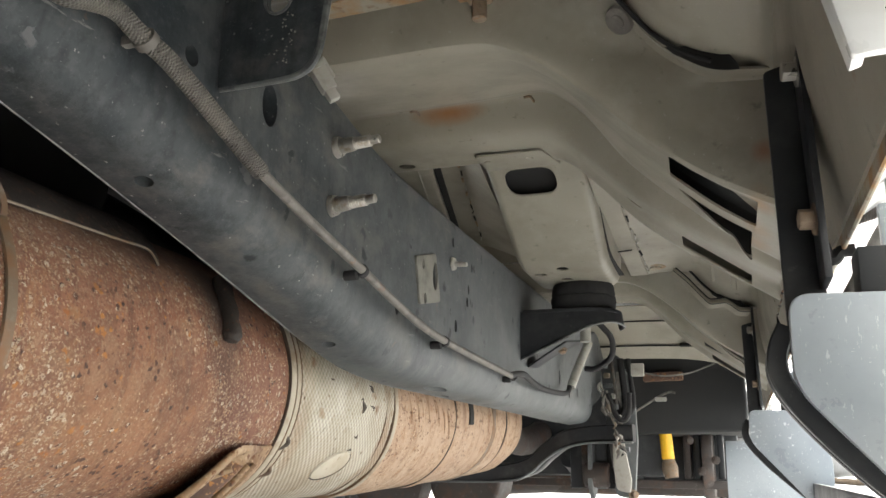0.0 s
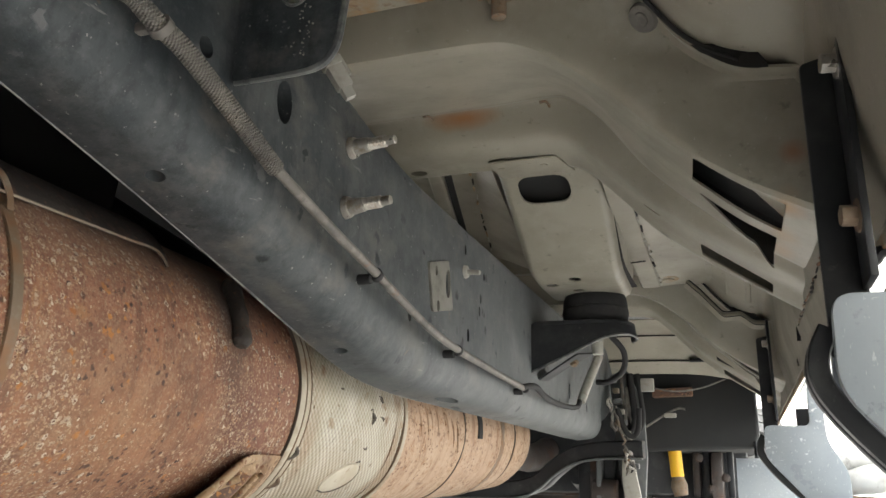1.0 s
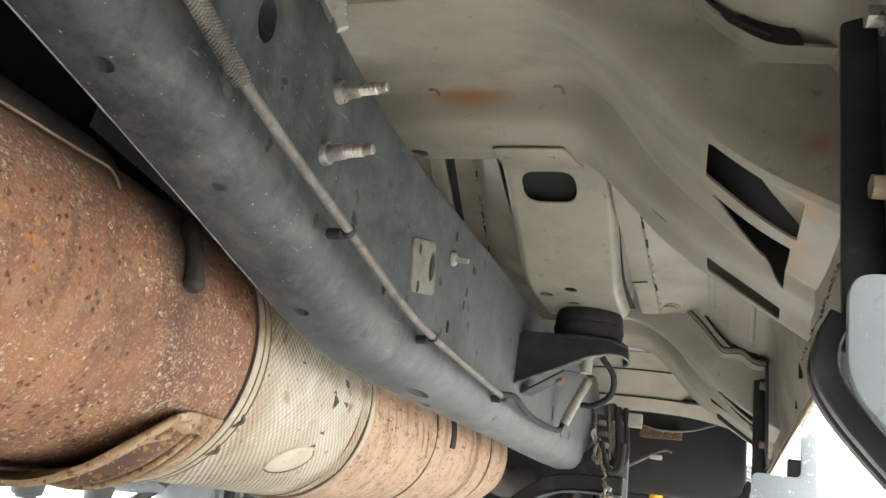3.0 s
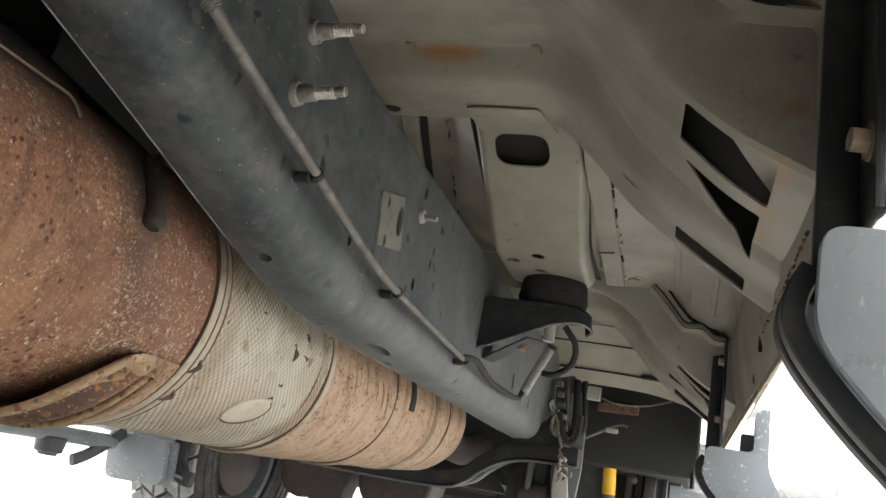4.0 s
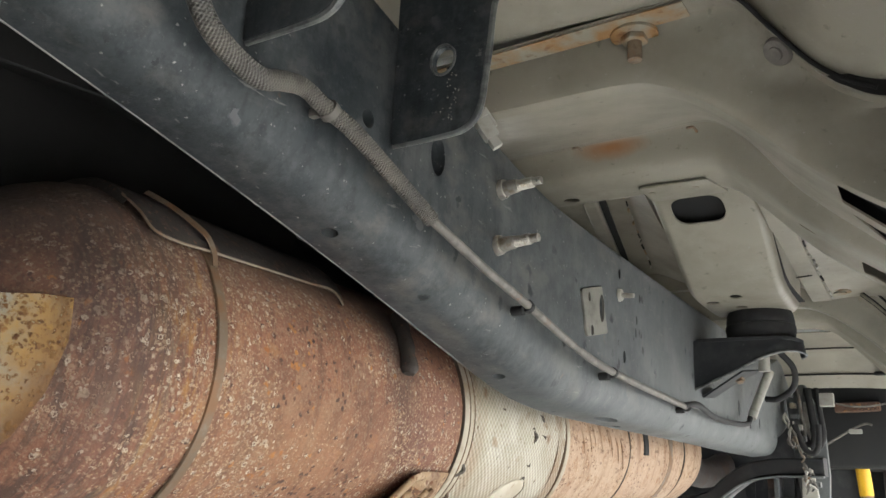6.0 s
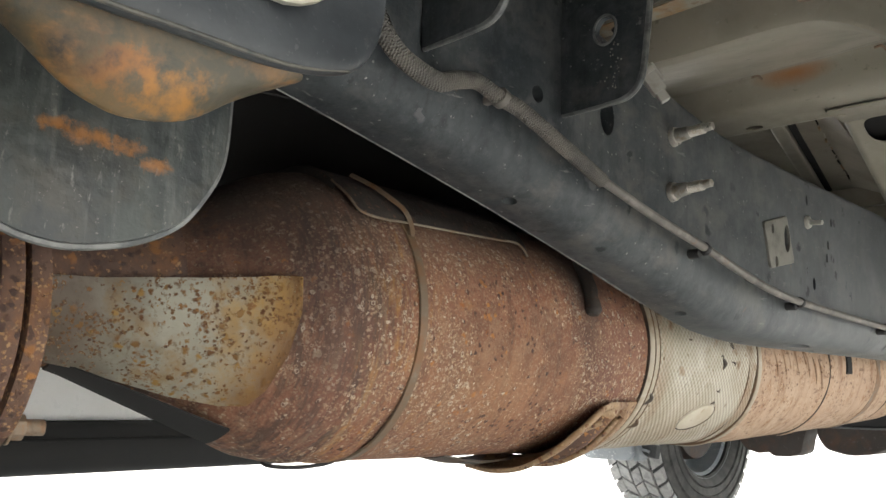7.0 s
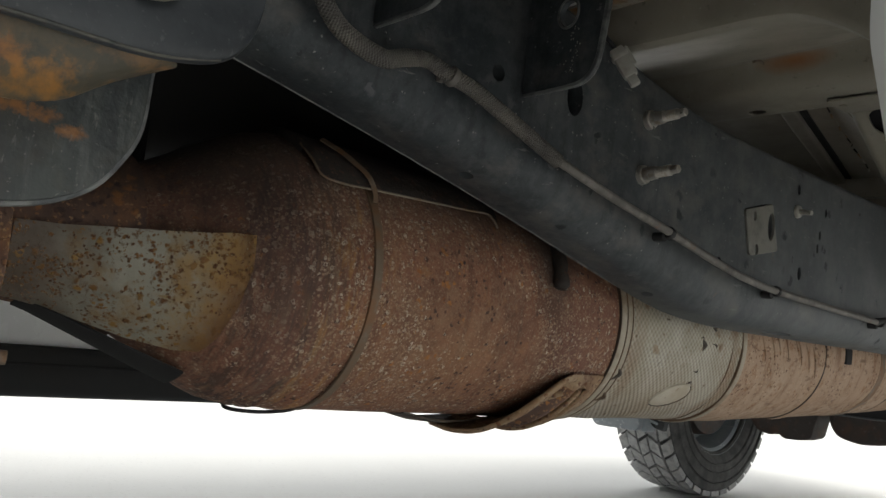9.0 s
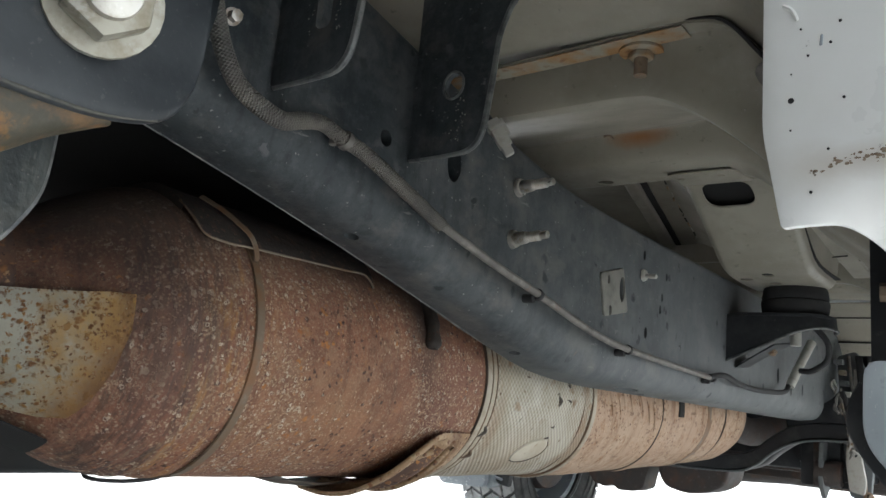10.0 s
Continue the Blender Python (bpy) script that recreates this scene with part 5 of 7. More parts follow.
part("inlet_shield", bm, SHIELD, ex, "stained pale heat shield with rust pits")
# near-black paint carries the shade inside this lower shield
part("lower_shield", lathe([(0.325, 0.080), (0.34, 0.085), (0.38, 0.102), (0.43, 0.123), (0.47, 0.140), (0.50, 0.152)], 30, -80, -61, 0.0025), DARK, ex, "lower shield, its shaded inside painted black")
# added black sheet that fills and darkens the tunnel above
tunnel = thing("tunnel_dark_fill", (-0.9, 1.4, 0.78), "black sheet added to fill and darken the tunnel above exhaust", "heat shield")
part("dark_fill_sheet", sheet([[(x, y, z + dz) for x, z in ((-0.635, 0.74), (-0.66, 0.80), (-0.74, 0.83), (-0.90, 0.84), (-1.15, 0.82), (-1.25, 0.70))] for y, dz in ((0.25, -0.06), (0.7, -0.02), (1.2, 0.0), (1.8, 0.0), (2.6, 0.0))], 5, 0.003), DARK, tunnel)
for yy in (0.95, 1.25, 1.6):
    part("dark_fill_rib", sweep([(-0.645, yy, 0.752), (-0.67, yy, 0.795), (-0.74, yy, 0.822), (-0.90, yy, 0.832)], 0.01, 8, 5, flat=(0.03, 0.012)), DARK, tunnel)
# sensor boss under the rail
part("sensor_boss", sweep([(-0.650, 1.036, 0.600), (-0.636, 1.032, 0.577), (-0.626, 1.029, 0.556), (-0.620, 1.026, 0.540), (-0.616, 1.024, 0.526), (-0.615, 1.022, 0.516)], [0.010, 0.012, 0.010, 0.0115, 0.0095, 0.012, 0.013, 0.008], 12, 5), SOOTED, can, "dark soot-stained sensor boss")
# lower hanger bracket
HANG = pitted(mat("curled_rusty_plate", (0.31, 0.212, 0.125), 0.75, 0, [((0.24, 0.14, 0.075), 16, 0.46, 0.62, 0.85), ((0.45, 0.34, 0.22), 40, 0.55, 0.68, 0.6), ((0.13, 0.06, 0.035), 9, 0.54, 0.66, 0.7)], [(90, 0.4, 0.003)]), [((0.20, 0.09, 0.04), (0.09, 0.045, 0.03), 150, 0.45, 10, 0.45), ((0.44, 0.32, 0.20), (0.30, 0.17, 0.08), 210, 0.4, 9, 0.46)])


def on_can(y, angle, lift):
    r = 0.1755 + lift
    return (axis_x(y) + r * math.cos(radians(angle)), y, axis_z(y) + r * math.sin(radians(angle)))


HROWS = []
for ang, y_left, rise in ((-29, 1.095, 0.006), (-31, 1.065, 0.012), (-36, 1.035, 0.020), (-44, 1.005, 0.026), (-54, 0.985, 0.028), (-66, 0.968, 0.026), (-78, 0.955, 0.018), (-90, 0.945, 0.008)):
    row = []
    for k, f in enumerate((0.0, 0.06, 0.16, 0.26, 0.36, 0.46, 0.56, 0.66, 0.78, 0.90, 1.0)):
        groove = -0.012 if k in (3, 4) else -0.010 if k == 7 else 0.0
        row.append(on_can(y_left + (1.176 - y_left) * f, ang, rise * (1 - f) ** 0.8 + groove * (1 if ang < -31 else 0) + 0.001))
    HROWS.append(row)
part("hanger_strip", lathe([(0.86, 0.176), (0.90, 0.184), (0.95, 0.187), (1.0, 0.184), (1.04, 0.178)], 16, -100, -76, 0.003), SHADE, ex, "dark bent strip")
hanger = part("hanger_bracket", sheet(HROWS, 3, 0.003, 4), HANG, ex, "curled rusty hanger bracket")


def on_hanger(f, k, lift):
    """A place on the hanger: share f across it, row k down it."""
    a, b = Vector(HROWS[k][0]), Vector(HROWS[k][-1])
    p = a.lerp(b, f)
    c = Vector((axis_x(p.y), p.y, axis_z(p.y)))
    near = min(HROWS[k], key=lambda q: (Vector(q) - p).length)
    r = (Vector(near) - Vector((axis_x(near[1]), near[1], axis_z(near[1])))).length
    return c + (p - c).normalized() * (r + lift)


for f, r in ((0.03, 0.004), (0.24, 0.0045), (0.58, 0.0045), (0.74, 0.0035)):
    part("hanger_ridge", sweep([on_hanger(f, k, 0.0035 if f < 0.1 else 0.006) for k in range(1 if f < 0.1 else 2, 8)], r, 10, 5), HANG, hanger)
# darker rusty strip paints in the shade between two ridges
part("hanger_recess", sheet([[on_hanger(f, k, 0.0035) for k in range(2, 8)] for f in (0.28, 0.36, 0.46, 0.54)], 3, 0.001), RUSTDARK, hanger, "darker rusty strip for the shaded recess")
# raised oval patch and torn spots on the sleeve
bm = bmesh.new()
rings = []
for q, h in ((1.0, -0.001), (0.97, 0.003), (0.85, 0.0045), (0.5, 0.005), (0.05, 0.005)):
    rings.append([bm.verts.new(on_can(1.418 + 0.050 * q * math.cos(t), -40 + 9.0 * q * math.sin(t) + 4.0 * q * math.cos(t), h - 0.0065)) for t in np.linspace(0, 2 * math.pi, 29)[:-1]])
for p, q in zip(rings, rings[1:]):
    for k in range(28):
        bm.faces.new((p[k], p[(k + 1) % 28], q[(k + 1) % 28], q[k]))
bm.faces.new(rings[-1])
part("wrap_patch", bm, PATCH, sleeve, "raised oval patch")
part("patch_crack", sweep([on_can(1.418 + 0.051 * math.cos(t), -40 + 9.6 * math.sin(t) + 4.0 * math.cos(t), -0.0052) for t in np.linspace(-2.4, 0.5, 9)], [0.001, 0.0028, 0.0026, 0.0012], 6, 4), SHADE, sleeve, "dark crack")
part("wrap_tear", sweep([on_can(1.452, -1, -0.007), on_can(1.458, -4, -0.006), on_can(1.455, -8, -0.007)], [0.002, 0.0055, 0.001], 8, 4), SHADE, sleeve, "torn hole in sleeve")
rng = random.Random(6)
for k in range(9):
    yy, an = rng.uniform(1.24, 1.55), rng.uniform(-62, 25)
    part("wrap_scuff", sweep([on_can(yy, an, -0.0075), on_can(yy + rng.uniform(0.004, 0.014), an + rng.uniform(-2, 2), -0.0068), on_can(yy + 0.016, an + rng.uniform(-3, 3), -0.0078)], [0.0006, 0.0022, 0.0006], 6, 3), SHADE, sleeve, "dark scuff")
for yy, an in ((1.211, -24), (1.212, -40)):
    part("band_clip", sweep([on_can(yy, an, -0.004), on_can(yy + 0.006, an - 3, 0.002), on_can(yy - 0.004, an - 7, -0.003)], 0.0035, 8, 4), SHADE, ex, "bent band clip")
part("wire_loop", sweep([(-0.80, 0.60, 0.318), (-0.785, 0.60, 0.309), (-0.775, 0.64, 0.306), (-0.78, 0.69, 0.309), (-0.79, 0.71, 0.316)], 0.0025, 8, 5), RUBBER, ex)
# flange and front pipe
fl = [(-0.66, 0.50), (-0.70, 0.565), (-0.79, 0.59), (-0.87, 0.555), (-0.90, 0.48), (-0.88, 0.40), (-0.835, 0.345), (-0.775, 0.325), (-0.70, 0.365), (-0.655, 0.43)]
part("rear_flange", prism(rounded(fl, 0.03), "y", 0.272, 0.290, 0.003), RUSTDARK, ex, "rusty bolted pipe flange")
part("front_flange", prism(rounded(fl, 0.03), "y", 0.248, 0.268, 0.003), RUSTDARK, ex)
part("flange_bolt", join(hex_bolt((-0.738, 0.290, 0.360), (0.1, 1, -0.05), 0.012, 0.012), cylinder((-0.738, 0.29, 0.360), (-0.736, 0.322, 0.359), 0.0075, seg=12)), BOLTRUST, ex, "rusty flange bolt")
part("front_pipe", sweep([(axis_x(0.26), 0.26, axis_z(0.26)), (-0.775, 0.1, 0.50), (-0.78, -0.1, 0.52), (-0.79, -0.5, 0.56)], [0.085, 0.09, 0.085, 0.08], 32, 6), RUSTDARK, ex)

# ---- front suspension mount ----
arm = thing("control_arm_mount", (-0.3, 0.2, 0.5), "black and rust-stained lower control arm mount with big bolt", "suspension arm")
ARMPAINT = mat("blue_black_arm_paint", (0.013, 0.017, 0.021), 0.48, 0, [((0.040, 0.046, 0.051), 9, 0.46, 0.64, 0.85, (1, 0.7, 1)), ((0.10, 0.10, 0.095), 30, 0.60, 0.70, 0.4), ((0.20, 0.18, 0.14), 8, 0.64, 0.74, 0.5, (1, 0.4, 2)), ((0.14, 0.14, 0.13), 260, 0.62, 0.68, 0.25)], [(14, 0.2, 0.01), (140, 0.12, 0.002)])
ARM_DARK = mat("dented_black_plate", (0.020, 0.026, 0.027), 0.48, 0, [((0.058, 0.068, 0.062), 11, 0.44, 0.62, 0.9, (1, 2.2, 0.5)), ((0.018, 0.022, 0.022), 17, 0.50, 0.62, 0.8), ((0.10, 0.108, 0.098), 26, 0.55, 0.70, 0.6, (1, 2.6, 0.4)), ((0.055, 0.050, 0.036), 14, 0.54, 0.66, 0.6), ((0.17, 0.17, 0.15), 110, 0.62, 0.70, 0.6, (1, 1.5, 0.5)), ((0.20, 0.19, 0.17), 260, 0.64, 0.69, 0.5)], [(30, 0.4, 0.007), (120, 0.18, 0.002)])
for y, z, r, st in ((0.192, 0.553, 0.010, (1, 0.9, 2.0)), (0.211, 0.549, 0.016, (1, 0.7, 2.2)), (0.232, 0.547, 0.012, (1, 0.7, 2.0)), (0.253, 0.539, 0.009, (1, 0.7, 1.6))):
    stain_or_shade(ARM_DARK, (-0.41, y, z), r, (0.27, 0.11, 0.02), st, 0.8, 110, 3.2)
ARM = [(-0.245, -0.10, 0.600), (-0.247, 0.02, 0.573), (-0.25, 0.131, 0.564), (-0.25, 0.19, 0.563), (-0.252, 0.245, 0.564), (-0.255, 0.285, 0.573), (-0.257, 0.303, 0.590), (-0.258, 0.309, 0.615), (-0.260, 0.312, 0.68)]
part("arm_bracket", sheet([[(x - 0.016, y - 0.004, z + 0.001) for x, y, z in ARM], [(x - 0.006, y - 0.001, z - 0.002) for x, y, z in ARM], [(x, y, z + 0.006) for x, y, z in ARM], [(x - 0.001, y, z + 0.02 + 0.2 * (0.65 - z)) for x, y, z in ARM], [(x - 0.004, y, 0.70) for x, y, z in ARM], [(x - 0.03, y + 0.01, 0.84) for x, y, z in ARM]], 5, 0.007), ARMPAINT, arm)
part("arm_edge", sweep([(x - 0.003, y, z - 0.0005) for x, y, z in ARM[:6]], [0.0028, 0.0018, 0.0014, 0.0012, 0.0008], 8, 5), mat("tan_dusty_edge", (0.085, 0.08, 0.066), 0.6, 0, [((0.035, 0.038, 0.04), 35, 0.46, 0.62, 0.9)], [(120, 0.2, 0.001)]), arm, "tan dusty folded edge")
ARM_RUST = mat("rust_stained_arm", (0.052, 0.047, 0.031), 0.55, 0, [((0.030, 0.031, 0.027), 9, 0.46, 0.60, 0.8), ((0.105, 0.070, 0.026), 16, 0.50, 0.64, 0.7, (1, 0.6, 1.3)), ((0.28, 0.12, 0.03), 30, 0.58, 0.68, 0.55, (1, 0.6, 1.4)), ((0.11, 0.10, 0.075), 60, 0.58, 0.70, 0.5), ((0.018, 0.02, 0.021), 34, 0.58, 0.66, 0.8, (1, 0.6, 1))], [(70, 0.3, 0.003), (18, 0.25, 0.006)])
for y, z, r, colour, amount in ((0.172, 0.535, 0.050, (0.135, 0.082, 0.030), 0.6), (0.168, 0.543, 0.016, (0.24, 0.092, 0.014), 0.85), (0.182, 0.547, 0.014, (0.24, 0.09, 0.014), 0.8), (0.196, 0.541, 0.018, (0.27, 0.12, 0.018), 0.85), (0.236, 0.570, 0.022, (0.19, 0.10, 0.035), 0.7), (0.152, 0.547, 0.014, (0.018, 0.020, 0.021), 0.9), (0.186, 0.556, 0.010, (0.030, 0.033, 0.036), 0.85)):
    stain_or_shade(ARM_RUST, (-0.285, y, z), r, colour, (0.5, 0.8, 1.25), amount, 70, 3.4)
LOW = [(-0.10, 0.640), (0.02, 0.600), (0.09, 0.575), (0.125, 0.5545), (0.1475, 0.538), (0.1625, 0.531), (0.1805, 0.528), (0.209, 0.534), (0.2355, 0.5525), (0.2645, 0.5695)]
TOPE = [(-0.10, 0.604), (0.02, 0.577), (0.09, 0.571), (0.125, 0.569), (0.1475, 0.5675), (0.1625, 0.567), (0.1805, 0.5665), (0.205, 0.5665), (0.222, 0.568), (0.245, 0.572)]
part("arm_bracket_floor", sheet([[(-0.262, y, z + 0.004) for y, z in TOPE], [(-0.270, y, 0.45 * z + 0.55 * w - 0.004) for (y, z), (_, w) in zip(LOW, TOPE)], [(-0.281, y, 0.8 * z + 0.2 * w - 0.005) for (y, z), (_, w) in zip(LOW, TOPE)], [(-0.289, y, z) for y, z in LOW], [(-0.297, y, z + 0.03) for y, z in LOW], [(-0.300, y, z + 0.10) for y, z in LOW]], 5, 0.004), ARM_RUST, arm, "orange rust-stained pressed steel")
CUP = [(-0.04, 0.80), (0.03, 0.69), (0.095, 0.565), (0.1345, 0.517), (0.146, 0.505), (0.170, 0.4895), (0.1975, 0.4835), (0.223, 0.4855), (0.2495, 0.4925), (0.274, 0.506), (0.290, 0.526), (0.302, 0.5525), (0.3045, 0.5955), (0.306, 0.65), (0.31, 0.80)]
CUPL = [(p.x, p.y) for p in smooth_line([(u, v, 0) for u, v in CUP], 5)]
part("bushing_cup", prism(CUPL, "x", -0.418, -0.410, 0.002), ARM_DARK, arm, "dented black bushing plate with rust marks")
part("cup_rim", sweep([(-0.4145, u, v - 0.0005) for u, v in CUP], 0.0032, 8, 6), BAREEDGE, arm, "thin bare rim")
part("arm_bolt_end", cylinder((-0.226, 0.2285, 0.6175), (-0.2195, 0.2268, 0.6168), 0.0155, 0.0145, 28, 0.001), STEEL, arm, "round pale bolt end")
part("arm_bolt", hex_bolt((-0.2445, 0.234, 0.620), (1, -0.30, -0.10), 0.0250, 0.017, 1.26, 0.005), mat("dirty_zinc_bolt", (0.36, 0.345, 0.29), 0.5, 0.4, [((0.22, 0.19, 0.13), 40, 0.46, 0.62, 0.8), ((0.50, 0.49, 0.46), 90, 0.56, 0.68, 0.6), ((0.09, 0.08, 0.07), 60, 0.62, 0.70, 0.7)], [(120, 0.4, 0.001)]), arm, "large pale zinc bolt head")

# ---- rocker sill ----
sill = thing("rocker_sill", (0.07, 1.5, 0.53), "beige primed rocker sill with rusty pinch weld", "sill", kind="structure")
rows = []
for y in (0.512, 0.6, 0.9, 1.3, 1.8, 2.4, 3.0, 3.3):
    k = 0.0 if y < 1.0 else 0.006 * (y - 1.0)
    k2 = min(0.02, 0.016 * (y - 0.6))
    rows.append([(0.030 - k, y, 0.88), (0.034 - k, y, 0.74), (0.042 - k, y, 0.66), (0.055 - k, y, 0.595 + k2), (0.063 - k, y, 0.560 + k2)])
part("inner_panel", sheet(rows, 3, 0.003, 4), BODY, sill)
part("pinch_weld", sweep([(0.065, 0.512, 0.555), (0.065, 1.0, 0.562), (0.059, 2.0, 0.576), (0.051, 3.3, 0.576)], 0.01, 8, 12, flat=(0.004, 0.014)), BODYRUST, sill, "rusty chipped pinch weld seam")
rows = [[(0.068, y, 0.572), (0.095, y, 0.59), (0.14, y, 0.615), (0.16, y, 0.68), (0.155, y, 0.80), (0.15, y, 1.0)] for y in (0.52, 1.2, 2.2, 3.3)]
part("outer_panel", sheet(rows, 4, 0.003, 3), WHITE, sill, "white painted outer rocker")
for y, z, a, b in ((1.62, 0.66, 0.008, 0.016), (1.68, 0.640, 0.006, 0.034), (1.894, 0.70, 0.014, 0.018), (1.86, 0.60, 0.005, 0.012), (1.50, 0.585, 0.005, 0.012)):
    x = np.interp(z, [0.58, 0.615, 0.68, 0.76], [0.063, 0.055, 0.042, 0.034]) - 0.006 * (y - 1)
    part("sill_slot", cutter_x(x - 0.004, x + 0.002, y, z, a, b, 14), DARK, sill, "dark slot")

MUD = mat("dried_mud", (0.30, 0.235, 0.17), 0.9, 0, [((0.12, 0.09, 0.06), 150, 0.45, 0.6, 0.8)])
fender = thing("front_fender", (0.1, 0.5, 0.545), "white painted front fender corner with road grime and chips", "fender")
out = rounded([(0.014, 0.95), (0.017, 0.60), (0.0285, 0.542), (0.058, 0.5455), (0.072, 0.538), (0.095, 0.510), (0.16, 0.47), (0.30, 0.45), (0.30, 0.95)], [0.002, 0.01, 0.003, 0.006, 0.01, 0.02, 0.02, 0.01, 0.01])
skin = prism(out, "y", 0.498, 0.504, 0.0012)
for z in np.arange(0.46, 0.60, 0.006):
    bmesh.ops.bisect_plane(skin, geom=skin.verts[:] + skin.edges[:] + skin.faces[:], plane_co=(0, 0, z), plane_no=(0, 0, 1))
for x in np.arange(0.03, 0.12, 0.008):
    bmesh.ops.bisect_plane(skin, geom=skin.verts[:] + skin.edges[:] + skin.faces[:], plane_co=(x, 0, 0), plane_no=(1, 0, 0))
for v in skin.verts:
    d = max(0.0, 0.578 - v.co.z)
    v.co.y += min(d * d * 14, d * 0.55) * min(1.0, max(0.0, (v.co.x - 0.040) / 0.035))
part("fender_skin", skin, WHITE, fender)
for x, z, r in ((0.033, 0.617, 0.0020), (0.059, 0.661, 0.0011), (0.054, 0.649, 0.0010), (0.038, 0.66, 0.0007), (0.042, 0.643, 0.0009), (0.053, 0.586, 0.0009), (0.033, 0.599, 0.0007), (0.044, 0.562, 0.0009), (0.061, 0.615, 0.0010), (0.033, 0.633, 0.0006), (0.083, 0.625, 0.0014)):
    part("paint_chip", cylinder((x, 0.4985, z), (x, 0.4975, z), r, r * 0.8, 10), DARK, fender, "dark stone chip")
part("paint_scuff", prism(rounded([(0.0480, 0.6478), (0.0498, 0.6478), (0.0502, 0.6545), (0.0486, 0.6545)], 0.0007), "y", 0.4974, 0.4984, 0.0002), STEP, fender, "grey scuff")
rng = random.Random(21)
crumbs = []
for k in range(90):
    x = 0.043 + 0.06 * rng.random() ** 0.8
    z = np.interp(x, [0.043, 0.048, 0.057, 0.070, 0.103], [0.5745, 0.571, 0.5775, 0.580, 0.580]) + rng.gauss(0, 0.0012 + 0.02 * max(0, x - 0.055))
    r = rng.uniform(0.0003, 0.0011)
    c = bmesh.new()
    bmesh.ops.create_icosphere(c, subdivisions=1, radius=r, matrix=Matrix.Translation((x, 0.4979 + 14 * max(0.0, 0.578 - z) ** 2 * min(1.0, max(0.0, (x - 0.04) / 0.035)), z)) @ Matrix.Diagonal((rng.uniform(0.8, 2.2), 0.35, rng.uniform(0.6, 1.2), 1)))
    crumbs.append(c)
part("dried_mud", join(*crumbs), MUD, fender, "crumbs of dried brown mud")
part("fender_dent", sweep([(0.028, 0.4982, 0.677), (0.033, 0.4975, 0.673), (0.036, 0.4982, 0.666)], 0.0012, 6, 4), WHITE, fender)
part("fender_fold", prism([(0.02, 0.95), (0.02, 0.60), (0.031, 0.549), (0.037, 0.551), (0.028, 0.60), (0.028, 0.95)], "y", 0.504, 0.53, 0.001), WHITE, fender)
part("fender_outer", sheet([[(0.30, 0.49, 0.45), (0.30, 0.49, 0.7), (0.29, 0.49, 1.0)], [(0.31, 0.60, 0.45), (0.31, 0.6, 0.7), (0.30, 0.6, 1.0)]], 3, 0.003), WHITE, fender)

# ---- power step, near and far bracket ----
def step_bracket(name, y, label, left, corner, tab):
    ob = thing(name, (0.03, y, 0.4), label, "step bracket", "running board brackets")
    d = left - 0.013
    part("mount_bar", prism(rounded([(0.011 + d, 0.700), (0.040 + d, 0.708), (0.044 + d, 0.52), (0.043 + d, 0.46), (0.013 + d, 0.46)], 0.004), "y", y + 0.012, y + 0.020, 0.002), BLACK, ob)
    part("mount_flange", prism([(0.0335 + d, 0.735), (0.039 + d, 0.735), (0.0445 + d, 0.51), (0.039 + d, 0.51)], "y", y - 0.034, y + 0.012, 0.001), BLACK, ob)
    for z in (0.683, 0.559):
        part("mount_bolt", hex_bolt((0.0365 + d + 0.02 * (0.7 - z), y - 0.018, z), (-1, -0.12, 0), 0.0085, 0.011, 1.5, 0.003), STEEL if z > 0.6 else BOLTRUST, ob, "zinc bracket bolt")
    poly = rounded([(left, 0.501), (corner, 0.500), (tab, 0.508), (tab, 0.592), (tab + 0.028, 0.592), (tab + 0.032, 0.47), (tab + 0.07, 0.40), (tab + 0.07, 0.30), (left + 0.115, 0.302), (left - 0.001, 0.432)], [0.016, 0.012, 0.010, 0.003, 0.003, 0.02, 0.02, 0.01, 0.02, 0.02], 8)
    part("grey_plate", prism(poly, "y", y - 0.024, y - 0.012, 0.002), STEP, ob, "grey painted chipped plate")
    part("spacer_block", prism(rounded([(corner - 0.017, 0.538), (corner + 0.02, 0.538), (corner + 0.02, 0.47), (corner - 0.017, 0.47)], 0.002), "y", y - 0.008, y + 0.03, 0.001), BLACK, ob, "black spacer block")
    part("rear_plate", prism([(u + 0.004, v - 0.004) for u, v in poly], "y", y + 0.05, y + 0.06, 0.002), STEP, ob)
    for dy in (-0.002, 0.026):
        part("black_arm", sweep([(x + d, y + dy + 0.008, z) for x, z in ((0.012, 0.480), (0.004, 0.462), (0.004, 0.442), (0.018, 0.418), (0.05, 0.382), (0.09, 0.345), (0.13, 0.31))], 0.01, 12, 5, flat=(0.018, 0.016)), BLACK, ob)
    return ob


step_bracket("step_bracket", 0.83, "grey and black folding step bracket bolted to the sill", 0.013, 0.082, 0.088)
step_bracket("step_bracket.001", 2.20, "grey and black folding step bracket further along sill", -0.012, 0.075, 0.082)
board = thing("running_board", (0.2, 1.6, 0.25), "light grey folding running board under the sill", "running board")
part("board_top", prism(rounded([(0.115, 0.338), (0.30, 0.342), (0.31, 0.322), (0.12, 0.312)], 0.008), "y", 0.95, 2.9, 0.003), STEP, board)
part("board_lip", prism(rounded([(0.108, 0.345), (0.115, 0.345), (0.12, 0.308), (0.108, 0.312)], 0.003), "y", 0.95, 2.9, 0.002), BLACK, board)
motor = thing("step_motor", (0.12, 1.05, 0.55), "brown corrugated step motor cable and rod behind the plate", "motor")
